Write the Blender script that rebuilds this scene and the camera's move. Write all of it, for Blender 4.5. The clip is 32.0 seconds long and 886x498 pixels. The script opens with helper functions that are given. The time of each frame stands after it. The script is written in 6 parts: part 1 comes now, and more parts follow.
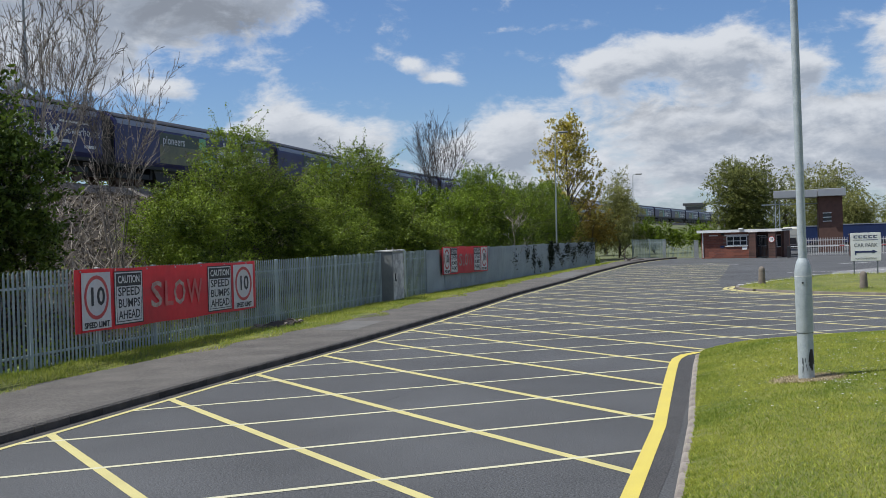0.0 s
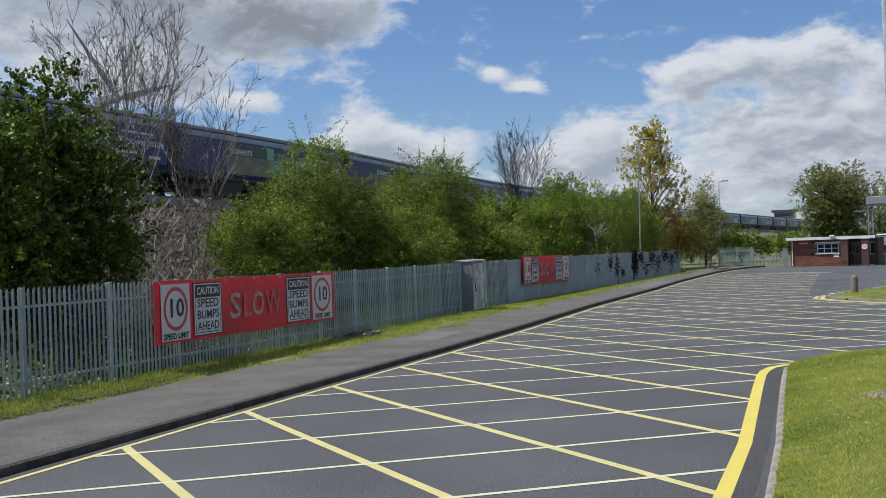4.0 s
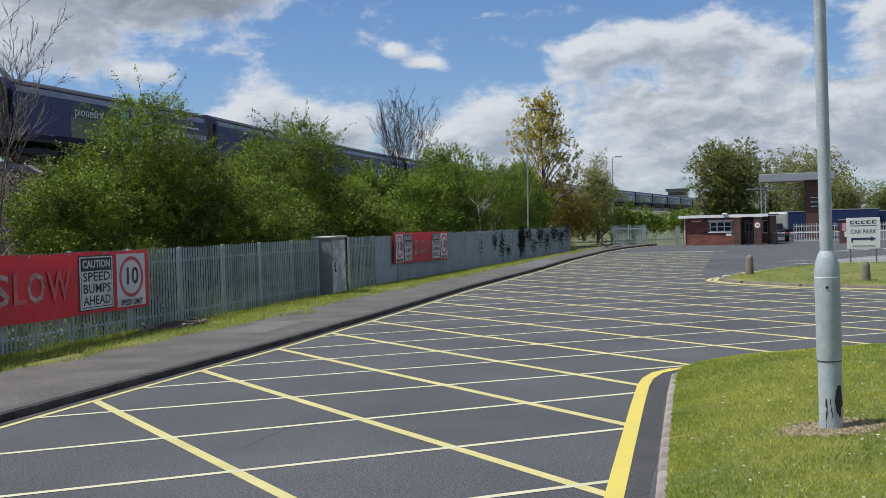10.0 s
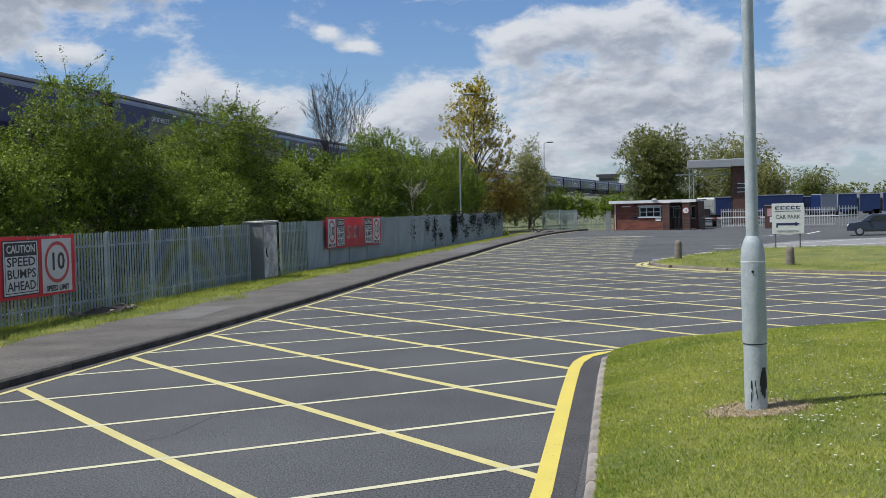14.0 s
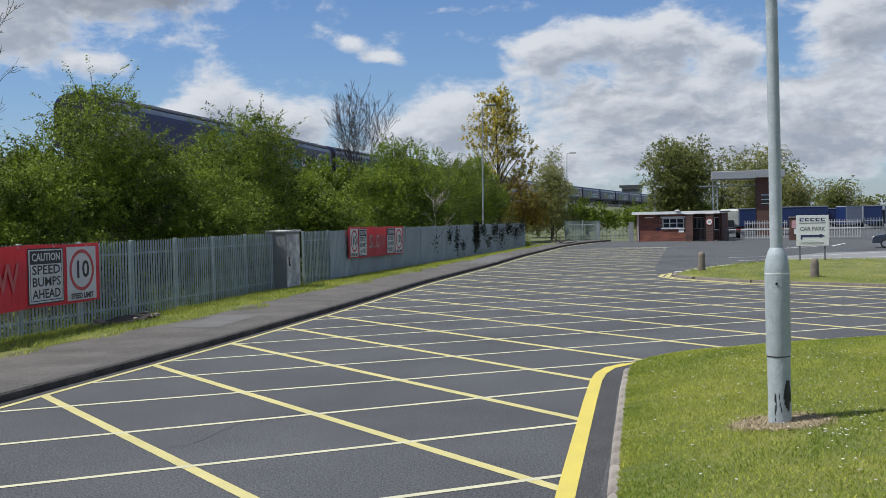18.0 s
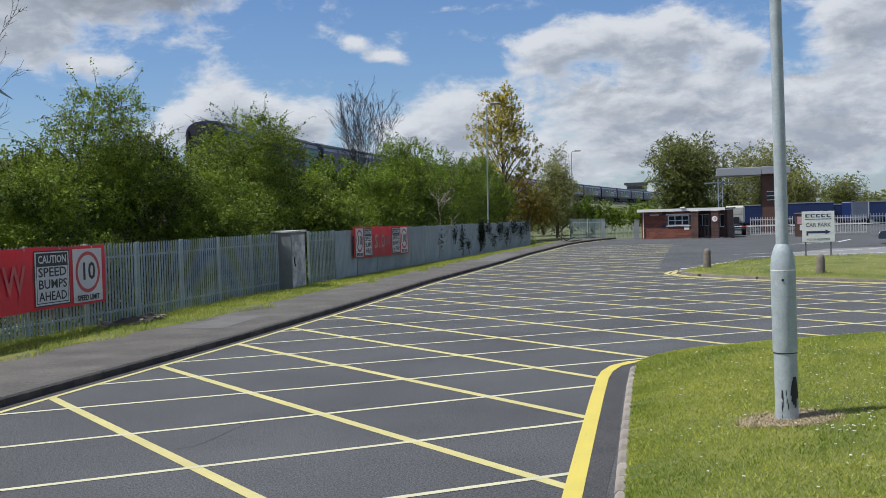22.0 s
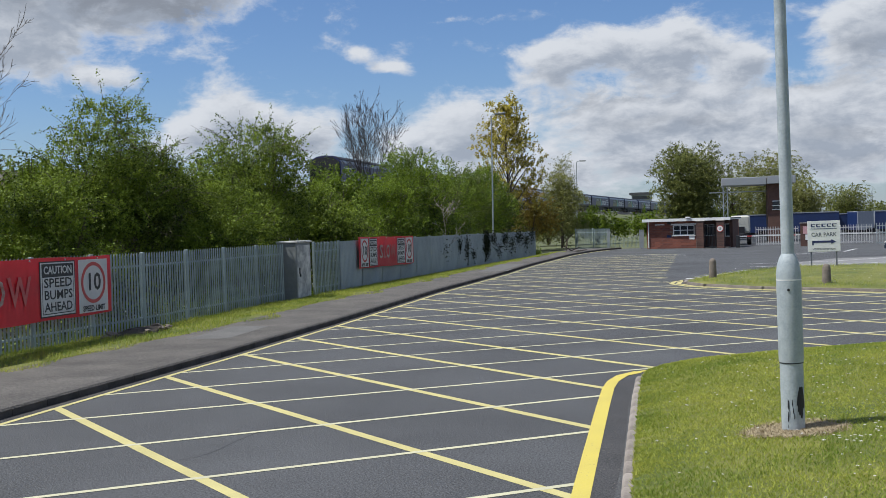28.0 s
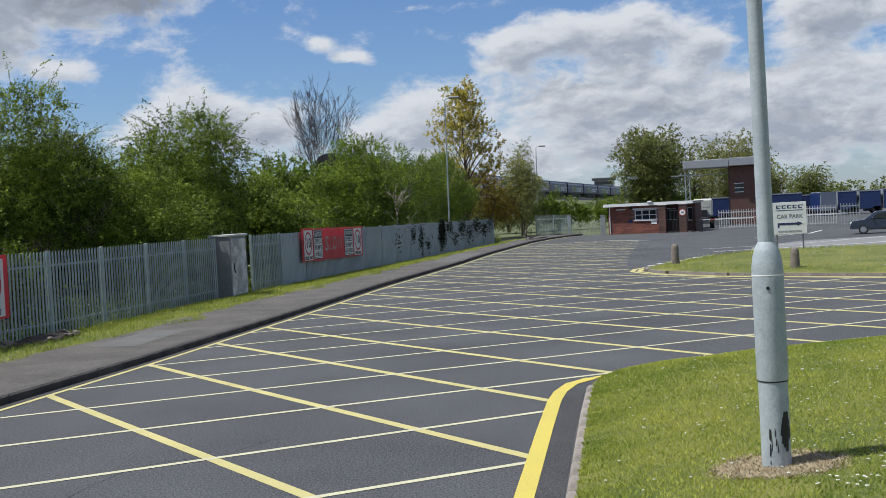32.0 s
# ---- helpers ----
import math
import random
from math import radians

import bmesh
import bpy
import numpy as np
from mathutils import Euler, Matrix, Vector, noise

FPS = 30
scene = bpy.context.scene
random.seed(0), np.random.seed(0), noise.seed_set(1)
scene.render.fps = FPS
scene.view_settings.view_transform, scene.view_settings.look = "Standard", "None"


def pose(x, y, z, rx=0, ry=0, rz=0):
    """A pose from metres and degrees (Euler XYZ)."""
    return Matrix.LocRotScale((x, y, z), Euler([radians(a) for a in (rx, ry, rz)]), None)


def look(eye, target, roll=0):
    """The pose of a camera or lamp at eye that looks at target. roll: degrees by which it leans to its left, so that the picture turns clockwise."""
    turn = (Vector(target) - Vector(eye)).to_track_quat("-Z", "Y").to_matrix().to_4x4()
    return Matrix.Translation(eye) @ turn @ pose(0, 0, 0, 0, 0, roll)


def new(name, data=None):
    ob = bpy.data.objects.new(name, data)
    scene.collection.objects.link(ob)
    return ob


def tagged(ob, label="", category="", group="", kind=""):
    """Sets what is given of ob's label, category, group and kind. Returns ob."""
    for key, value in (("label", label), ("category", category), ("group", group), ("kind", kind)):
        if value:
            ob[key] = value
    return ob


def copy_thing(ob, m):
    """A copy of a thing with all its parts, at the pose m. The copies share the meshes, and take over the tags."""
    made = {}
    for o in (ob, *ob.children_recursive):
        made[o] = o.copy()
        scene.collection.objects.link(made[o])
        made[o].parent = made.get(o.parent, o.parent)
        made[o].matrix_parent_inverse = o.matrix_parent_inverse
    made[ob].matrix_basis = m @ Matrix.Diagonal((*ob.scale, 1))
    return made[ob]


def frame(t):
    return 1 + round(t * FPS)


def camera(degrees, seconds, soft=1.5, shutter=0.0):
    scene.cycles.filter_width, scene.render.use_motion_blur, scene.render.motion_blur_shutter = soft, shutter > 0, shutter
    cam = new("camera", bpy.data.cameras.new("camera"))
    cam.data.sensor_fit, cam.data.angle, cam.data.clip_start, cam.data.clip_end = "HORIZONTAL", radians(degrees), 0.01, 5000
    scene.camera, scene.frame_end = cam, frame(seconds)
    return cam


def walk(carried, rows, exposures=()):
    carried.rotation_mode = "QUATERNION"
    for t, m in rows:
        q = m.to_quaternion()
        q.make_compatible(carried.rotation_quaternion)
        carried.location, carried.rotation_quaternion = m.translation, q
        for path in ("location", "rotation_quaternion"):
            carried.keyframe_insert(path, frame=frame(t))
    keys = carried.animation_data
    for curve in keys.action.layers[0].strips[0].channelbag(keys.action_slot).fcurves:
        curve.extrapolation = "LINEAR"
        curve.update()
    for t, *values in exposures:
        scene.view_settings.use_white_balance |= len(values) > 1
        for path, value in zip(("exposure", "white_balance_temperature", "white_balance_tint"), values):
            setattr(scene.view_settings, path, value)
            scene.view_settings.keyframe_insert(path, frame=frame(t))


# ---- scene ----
cam = camera(44.16, 32.0, 0.65)


def cam_pose(x, y, z, yaw, pitch, roll):
    """The camera's pose from its place and its yaw, pitch and roll."""
    return pose(x, y, z, 90 + pitch, 0, yaw) @ pose(0, 0, 0, 0, 0, roll)


# seconds, x, y, z, yaw, pitch, roll
PATH = [
    (0, 0.300, -5.900, 2.950, 16.90, -0.77, -1.77),
    (0.5, 0.300, -5.900, 2.950, 16.76, -0.72, -1.63),
    (1, 0.300, -5.900, 2.950, 17.17, -0.77, -1.71),
    (1.5, 0.300, -5.900, 2.950, 18.00, -0.91, -1.59),
    (2, 0.300, -5.900, 2.950, 18.99, -1.03, -1.61),
    (2.5, 0.300, -5.900, 2.950, 19.79, -0.99, -1.58),
    (3, 0.300, -5.900, 2.950, 20.24, -0.74, -1.62),
    (3.5, 0.300, -5.900, 2.950, 20.55, -0.43, -1.96),
    (5.5, 0.369, -1.929, 2.978, 23.79, 0.44, -2.02),
    (6, 0.218, -1.060, 2.917, 23.81, 0.39, -2.22),
    (6.5, 0.062, -0.305, 2.870, 23.43, 0.12, -2.33),
    (7, 0.000, 0.000, 2.850, 22.41, -0.32, -2.21),
    (7.5, 0.000, 0.000, 2.850, 21.10, -0.79, -2.12),
    (8, 0.000, 0.000, 2.850, 19.81, -1.12, -2.07),
    (8.5, 0.000, 0.000, 2.850, 18.66, -1.29, -1.97),
    (9, 0.000, 0.000, 2.850, 17.62, -1.40, -1.86),
    (9.5, 0.000, 0.000, 2.850, 16.80, -1.47, -1.76),
    (10, 0.000, 0.000, 2.850, 16.06, -1.55, -1.67),
    (10.5, 0.000, 0.000, 2.850, 15.40, -1.68, -1.61),
    (11, 0.000, 0.000, 2.850, 14.75, -1.87, -1.60),
    (11.5, 0.000, 0.000, 2.850, 14.25, -1.96, -1.59),
    (12, 0.000, 0.000, 2.850, 13.83, -1.99, -1.56),
    (12.5, 0.000, 0.000, 2.850, 13.45, -2.02, -1.51),
    (13, 0.000, 0.000, 2.850, 13.04, -2.11, -1.51),
    (13.5, 0.000, 0.000, 2.850, 12.68, -2.28, -1.46),
    (14, 0.000, 0.000, 2.850, 12.55, -2.44, -1.56),
    (14.5, 0.000, 0.000, 2.850, 12.62, -2.50, -1.58),
    (16.5, 0.000, 0.000, 2.850, 13.15, -2.12, -1.48),
    (17, 0.000, 0.000, 2.850, 13.34, -2.01, -1.36),
    (17.5, 0.000, 0.000, 2.850, 13.53, -1.91, -1.30),
    (18, 0.000, 0.000, 2.850, 13.70, -1.88, -1.29),
    (18.5, 0.000, 0.000, 2.850, 13.78, -1.94, -1.37),
    (19, 0.000, 0.000, 2.850, 13.80, -2.05, -1.45),
    (19.5, 0.000, 0.000, 2.850, 13.77, -2.13, -1.53),
    (20, 0.000, 0.000, 2.850, 13.78, -2.13, -1.58),
    (20.5, 0.000, 0.000, 2.850, 13.78, -2.11, -1.65),
    (21, 0.000, 0.000, 2.850, 13.85, -2.04, -1.71),
    (21.5, 0.000, 0.000, 2.850, 13.93, -1.98, -1.74),
    (22, 0.000, 0.000, 2.850, 13.98, -1.92, -1.76),
    (22.5, 0.000, 0.000, 2.850, 13.99, -1.86, -1.75),
    (23, 0.000, 0.000, 2.850, 13.98, -1.81, -1.67),
    (23.5, 0.000, 0.000, 2.850, 13.99, -1.81, -1.61),
    (24, 0.000, 0.000, 2.850, 14.03, -1.80, -1.52),
    (24.5, 0.000, 0.000, 2.850, 14.09, -1.78, -1.54),
    (25, 0.000, 0.000, 2.850, 14.17, -1.73, -1.53),
    (25.5, 0.000, 0.000, 2.850, 14.20, -1.63, -1.57),
    (27.5, 0.000, 0.000, 2.850, 14.28, -1.41, -1.78),
    (28, 0.000, 0.000, 2.850, 14.23, -1.38, -1.84),
    (28.5, 0.000, 0.000, 2.850, 14.12, -1.40, -1.85),
    (29, 0.000, 0.000, 2.850, 13.94, -1.49, -1.77),
    (29.5, 0.000, 0.000, 2.850, 13.72, -1.69, -1.81),
    (30, 0.000, 0.000, 2.850, 13.36, -1.89, -1.85),
    (30.5, 0.030, 2.400, 2.810, 13.96, -2.14, -2.43),
    (31, 0.030, 2.800, 2.800, 13.64, -2.14, -2.71),
    (31.5, 0.030, 2.800, 2.800, 13.05, -2.07, -2.85),
    (32, 0.030, 2.800, 2.800, 12.43, -2.03, -2.96),
]
walk(cam, [(r[0], cam_pose(*r[1:])) for r in PATH], [(0, 0.15, 6150, 9), (32, 0.15, 6150, 9)])

# ---- world, sun ----
SUN_EL, SUN_AZ = 61.0, -110.0  # degrees; azimuth clockwise from +y
world = bpy.data.worlds.new("world")
scene.world = world
world.use_nodes = True
wn, wl = world.node_tree.nodes, world.node_tree.links
wn.clear()


def wmath(op, a, b=None, c=None, clamp=False):
    n = wn.new("ShaderNodeMath")
    n.operation, n.use_clamp = op, clamp
    for k, v in enumerate((a, b, c)):
        if v is None:
            continue
        if isinstance(v, (int, float)):
            n.inputs[k].default_value = v
        else:
            wl.new(v, n.inputs[k])
    return n.outputs[0]


def wmix(fac, a, b):
    n = wn.new("ShaderNodeMix")
    n.data_type = "RGBA"
    for k, v in ((0, fac), (6, a), (7, b)):
        if isinstance(v, (int, float, tuple)):
            n.inputs[k].default_value = v
        else:
            wl.new(v, n.inputs[k])
    return n.outputs[2]


def wnoise(vec, scale, detail, rough=0.55, distort=0.0):
    n = wn.new("ShaderNodeTexNoise")
    n.inputs["Scale"].default_value, n.inputs["Detail"].default_value = scale, detail
    n.inputs["Roughness"].default_value, n.inputs["Distortion"].default_value = rough, distort
    wl.new(vec, n.inputs["Vector"])
    return n.outputs["Fac"]


def wstep(v, lo, hi):
    n = wn.new("ShaderNodeMapRange")
    n.interpolation_type = "SMOOTHSTEP"
    n.inputs["From Min"].default_value, n.inputs["From Max"].default_value = lo, hi
    wl.new(v, n.inputs["Value"])
    return n.outputs["Result"]


sky = wn.new("ShaderNodeTexSky")
sky.sky_type, sky.sun_disc = "NISHITA", False
sky.sun_elevation, sky.sun_rotation = radians(SUN_EL), radians(SUN_AZ)
sky.air_density, sky.dust_density, sky.ozone_density = 1.0, 0.3, 3.0
wtc = wn.new("ShaderNodeTexCoord")
wsep = wn.new("ShaderNodeSeparateXYZ")
wl.new(wtc.outputs["Generated"], wsep.inputs[0])
wx, wy, wz = wsep.outputs
az = wmath("MULTIPLY", wmath("ARCTAN2", wx, wy), 57.2958)
el = wmath("MULTIPLY", wmath("ARCSINE", wz), 57.2958)
# cloud banks: azimuth, elevation, half widths, weight
BANKS_WEST = [(-31, 12.4, 5.6, 2.4, 1.1), (-41, 13.6, 8, 4.0, 1.0), (-25.6, 12.9, 2.4, 1.2, 0.6), (-36, 9.0, 4.0, 1.4, 0.75), (-30.9, 7.7, 1.9, 0.6, 0.55), (-24.6, 5.7, 2.2, 1.5, 0.95), (-21.6, 4.8, 2.2, 1.2, 0.8), (-27.6, 4.8, 1.8, 1.1, 0.7),
              (-18.5, 8.9, 0.9, 0.42, 0.6), (-16.7, 8.15, 1.3, 0.36, 0.55), (-13.0, 5.0, 2.3, 1.3, 0.9), (-16.2, 4.2, 1.3, 0.9, 0.6)]
BANKS_EAST = [(-8.6, 8.1, 1.9, 1.1, 0.72), (-5.2, 8.8, 2.4, 1.1, 0.75), (-1.8, 8.5, 2.4, 1.4, 0.8), (1.2, 7.7, 1.4, 0.9, 0.7), (-3.0, 5.4, 7.5, 1.9, 0.78), (7.2, 8.9, 3.2, 1.9, 0.95), (7.0, 4.6, 5.0, 1.7, 0.7),
              (0.0, 2.6, 22, 1.5, 0.6), (3.6, 7.6, 1.0, 1.0, -0.3), (-13.0, 10.5, 2.4, 0.32, 0.34), (16, 9.0, 5, 3.0, 0.6)]
# grey undersides: azimuth, elevation, half widths, weight
SHADES = [(-31.0, 12.0, 4.6, 1.9, 1.0), (-39, 14.0, 7, 2.0, 0.7), (-27.0, 11.0, 2.0, 0.9, 0.55), (-23.0, 4.2, 4, 0.6, 0.32), (-4.6, 6.2, 3.2, 0.8, 0.62), (-1.5, 4.7, 5, 0.55, 0.5), (4.2, 6.3, 3.2, 0.6, 0.55), (7.5, 3.8, 4, 0.6, 0.5), (7.0, 8.1, 2.6, 0.7, 0.45), (0, 2.5, 18, 0.6, 0.42), (-8.2, 5.6, 1.6, 0.6, 0.4), (-9.0, 7.4, 1.4, 0.4, 0.3)]


def bank_sum(banks, a_, e_):
    total = None
    for a0, e0, ra, re_, w in banks:
        u = wmath("DIVIDE", wmath("SUBTRACT", a_, a0), ra)
        v = wmath("DIVIDE", wmath("SUBTRACT", e_, e0), re_)
        g = wmath("MULTIPLY", wmath("EXPONENT", wmath("MULTIPLY", wmath("MULTIPLY_ADD", u, u, wmath("MULTIPLY", v, v)), -1.0)), w)
        total = g if total is None else wmath("ADD", total, g)
    return total


def cloud_density(a_, e_):
    """How much cloud lies that way: the banks of this sky, and the same broken cloud all round."""
    comb = wn.new("ShaderNodeCombineXYZ")
    wl.new(wmath("MULTIPLY", a_, 0.1), comb.inputs[0])
    wl.new(wmath("MULTIPLY", wmath("POWER", wmath("MAXIMUM", e_, 0.0), 0.85), 0.30), comb.inputs[1])
    flat_ = comb.outputs[0]
    total = wmath("ADD", bank_sum(BANKS_WEST, a_, e_), bank_sum(BANKS_EAST, a_, e_))
    inside = wmath("MULTIPLY", wstep(wmath("ABSOLUTE", wmath("ADD", a_, 15.0)), 45.0, 32.0), wstep(e_, 26.0, 18.0))
    spread = wmath("MULTIPLY", wmath("SUBTRACT", 1.0, inside), wmath("MULTIPLY", wstep(wnoise(flat_, 0.55, 3.0, 0.5), 0.42, 0.62), 0.6))
    d = wmath("ADD", wmath("ADD", total, spread), wmath("MULTIPLY", wmath("SUBTRACT", wnoise(flat_, 3.3, 9.0, 0.62, 0.2), 0.5), 1.75))
    return d, flat_


dens, flat = cloud_density(az, el)
toward, _ = cloud_density(wmath("SUBTRACT", az, 0.4), wmath("ADD", el, 0.6))
mask = wstep(dens, 0.12, 0.62)
under = wmath("MULTIPLY", wstep(toward, 0.30, 1.0), wstep(dens, 0.2, 0.6))
facing = wmath("MULTIPLY", wstep(wmath("SUBTRACT", toward, dens), -0.40, 0.45), wstep(dens, 0.25, 0.7))
under = wmath("ADD", wmath("MULTIPLY", under, 0.5), wmath("MULTIPLY", facing, 0.6), clamp=True)
CLOUD_LIT, CLOUD_GREY, CLOUD_DARK = (10.4, 10.5, 10.8, 1), (5.4, 5.9, 6.8, 1), (3.9, 4.2, 4.8, 1)
haze = wstep(el, 7.0, 0.0)
tone = wmix(under, CLOUD_LIT, CLOUD_GREY)
shade = wmath("MULTIPLY", bank_sum(SHADES, az, el), wmath("ADD", wmath("MULTIPLY", wstep(wnoise(flat, 3.2, 7.0, 0.62, 0.3), 0.36, 0.62), 0.75), 0.35))
tone = wmix(wmath("MULTIPLY", wstep(shade, 0.05, 0.95), 1.0, clamp=True), tone, CLOUD_DARK)
deep = wn.new("ShaderNodeMix")
deep.data_type, deep.blend_type = "RGBA", "MULTIPLY"
deep.inputs[0].default_value, deep.inputs[7].default_value = 1.0, (1.08, 1.21, 1.46, 1)
wl.new(sky.outputs[0], deep.inputs[6])
blue = wmix(wmath("MULTIPLY", haze, 0.35), deep.outputs[2], (5.0, 6.2, 7.8, 1))
wback = wn.new("ShaderNodeBackground")
wback.inputs["Strength"].default_value = 0.061
wl.new(wmix(mask, blue, tone), wback.inputs["Color"])
wout = wn.new("ShaderNodeOutputWorld")
wl.new(wback.outputs[0], wout.inputs[0])

sun = new("sun", bpy.data.lights.new("sun", "SUN"))
sun.data.energy, sun.data.angle, sun.data.color = 5.0, radians(0.53), (1.0, 0.965, 0.90)
_a, _e = radians(SUN_AZ), radians(SUN_EL)
sun.matrix_world = look((math.sin(_a) * math.cos(_e) * 60, math.cos(_a) * math.cos(_e) * 60, math.sin(_e) * 60), (0, 0, 0))

# ---- materials ----
def mat(name, base, rough=0.7, metal=0.0, dark=None, scale=6.0, fine=60.0, bump=0.0, bump_scale=None, spread_to=0.5, per_object=0.0, per_island=0.0, spec=0.5, fine_w=0.6):
    """A surface of two tones mixed by coarse and fine noise, with relief, and variation from piece to piece."""
    m = bpy.data.materials.new(name)
    m.use_nodes = True
    n, l = m.node_tree.nodes, m.node_tree.links
    b = n["Principled BSDF"]
    b.inputs["Roughness"].default_value, b.inputs["Metallic"].default_value = rough, metal
    b.inputs["Specular IOR Level"].default_value = spec
    dark = dark or tuple(c * 0.72 for c in base)
    tc = n.new("ShaderNodeTexCoord")
    n1, n2 = n.new("ShaderNodeTexNoise"), n.new("ShaderNodeTexNoise")
    for k, sc, det in ((n1, scale, 5), (n2, fine, 3)):
        k.inputs["Scale"].default_value, k.inputs["Detail"].default_value = sc, det
        l.new(tc.outputs["Object"], k.inputs["Vector"])
    add = n.new("ShaderNodeMath")
    add.operation = "MULTIPLY_ADD"
    l.new(n2.outputs["Fac"], add.inputs[0])
    add.inputs[1].default_value = fine_w
    l.new(n1.outputs["Fac"], add.inputs[2])
    last = add.outputs[0]
    for amount, node, out in ((per_object, "ShaderNodeObjectInfo", "Random"), (per_island, "ShaderNodeNewGeometry", "Random Per Island")):
        if amount:
            r = n.new(node)
            k = n.new("ShaderNodeMath")
            k.operation = "MULTIPLY_ADD"
            l.new(r.outputs[out], k.inputs[0])
            k.inputs[1].default_value = amount
            l.new(last, k.inputs[2])
            last = k.outputs[0]
    off = 0.5 * (per_object + per_island) + 0.5 * fine_w - 0.3
    mp = n.new("ShaderNodeMapRange")
    mp.inputs["From Min"].default_value, mp.inputs["From Max"].default_value = 0.8 - spread_to * 0.5 + off, 0.8 + spread_to * 0.5 + off
    l.new(last, mp.inputs["Value"])
    mix = n.new("ShaderNodeMix")
    mix.data_type = "RGBA"
    l.new(mp.outputs[0], mix.inputs[0])
    mix.inputs[6].default_value, mix.inputs[7].default_value = (*dark, 1), (*base, 1)
    l.new(mix.outputs[2], b.inputs["Base Color"])
    if bump:
        bn, nz = n.new("ShaderNodeBump"), n.new("ShaderNodeTexNoise")
        nz.inputs["Scale"].default_value, nz.inputs["Detail"].default_value = bump_scale or fine, 4
        l.new(tc.outputs["Object"], nz.inputs["Vector"])
        bn.inputs["Strength"].default_value, bn.inputs["Distance"].default_value = bump, 0.02
        l.new(nz.outputs["Fac"], bn.inputs["Height"])
        l.new(bn.outputs[0], b.inputs["Normal"])
    return m


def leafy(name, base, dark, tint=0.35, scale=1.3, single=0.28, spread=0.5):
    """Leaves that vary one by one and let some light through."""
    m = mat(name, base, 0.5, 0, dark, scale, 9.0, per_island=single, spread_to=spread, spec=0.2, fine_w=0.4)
    n, l = m.node_tree.nodes, m.node_tree.links
    b, out = n["Principled BSDF"], n["Material Output"]
    tr, mx = n.new("ShaderNodeBsdfTranslucent"), n.new("ShaderNodeMixShader")
    l.new(b.inputs["Base Color"].links[0].from_socket, tr.inputs["Color"])
    mx.inputs[0].default_value = tint
    l.new(b.outputs[0], mx.inputs[1])
    l.new(tr.outputs[0], mx.inputs[2])
    l.new(mx.outputs[0], out.inputs["Surface"])
    return m


ASPHALT = mat("asphalt", (0.116, 0.118, 0.123), 0.85, 0, (0.016, 0.016, 0.016), 0.3, 36, 1.0, 50, 1.3, fine_w=2.8)
FOOTWAY = mat("worn_footway", (0.155, 0.140, 0.124), 0.9, 0, (0.030, 0.027, 0.025), 0.8, 30, 1.0, 40, 1.0, fine_w=1.7)
KERB = mat("kerb_concrete", (0.34, 0.30, 0.26), 0.9, 0, (0.12, 0.10, 0.085), 3, 28, 0.15, 60, 0.8, per_object=0.2)
KERB_DARK = mat("tarred_shaded_kerb", (0.085, 0.075, 0.068), 0.9, 0, (0.016, 0.015, 0.014), 3, 30, 0.5, 60, 0.8, per_object=0.4)
YELLOW = mat("yellow_paint", (0.58, 0.51, 0.21), 0.75, 0, (0.38, 0.335, 0.14), 1.6, 45, 0.3, 120, 0.9)
YELLOW_NEW = mat("fresh_yellow_paint", (0.60, 0.49, 0.085), 0.7, 0, (0.48, 0.39, 0.085), 1.5, 60, 0.3, 120, 0.8)
PALE_LINE = mat("worn_yellow_paint", (0.58, 0.55, 0.36), 0.8, 0, (0.40, 0.38, 0.27), 1.6, 50, 0.3, 120, 0.9)
WHITE_LINE = mat("white_road_paint", (0.7, 0.7, 0.68), 0.8, 0, (0.5, 0.5, 0.48), 2, 50)
SOIL = mat("embankment_soil", (0.065, 0.05, 0.037), 0.95, 0, (0.03, 0.024, 0.018), 1.2, 14, 1.0, 12, 0.9)
EARTH = mat("rough_ground", (0.13, 0.15, 0.06), 0.95, 0, (0.07, 0.075, 0.035), 0.4, 8, 0.8, 10, 0.9)
LAWN = mat("lawn_turf", (0.21, 0.20, 0.045), 0.95, 0, (0.055, 0.085, 0.014), 0.7, 30, 1.0, 60, 0.5)
BLADE = leafy("grass_blades", (0.50, 0.50, 0.095), (0.17, 0.25, 0.035), 0.45, 0.8, 0.35, 0.5)
DAISY = mat("daisy_white", (0.85, 0.85, 0.80), 0.7)
LITTER = mat("dry_litter", (0.20, 0.165, 0.115), 0.95, 0, (0.06, 0.047, 0.033), 3, 30, per_island=0.8)
GALV = mat("galvanised_steel", (0.40, 0.43, 0.43), 0.55, 0.35, (0.25, 0.28, 0.28), 2.5, 25, 0.1, 30, 0.9, per_object=0.5)
GALV_LAMP = mat("galvanised_column", (0.46, 0.50, 0.51), 0.55, 0.0, (0.27, 0.31, 0.325), 7, 45, 0.2, 30, 0.75)
PALE = mat("fence_steel", (0.37, 0.435, 0.43), 0.55, 0.1, (0.17, 0.215, 0.213), 1.3, 20, 0.1, 30, 0.9, per_object=0.5, per_island=0.4)
CABINET = mat("cabinet_grey", (0.22, 0.23, 0.225), 0.6, 0.0, (0.16, 0.17, 0.168), 1.5, 12, 0.1, 20)
CABINET_WORN = mat("peeling_paint", (0.62, 0.61, 0.57), 0.7, 0, (0.28, 0.28, 0.27), 2.2, 7, 0.3, 9, 0.35)
RED = mat("banner_red", (0.72, 0.05, 0.07), 0.4, 0, (0.58, 0.035, 0.05), 0.7, 5, 0.15, 2.5)


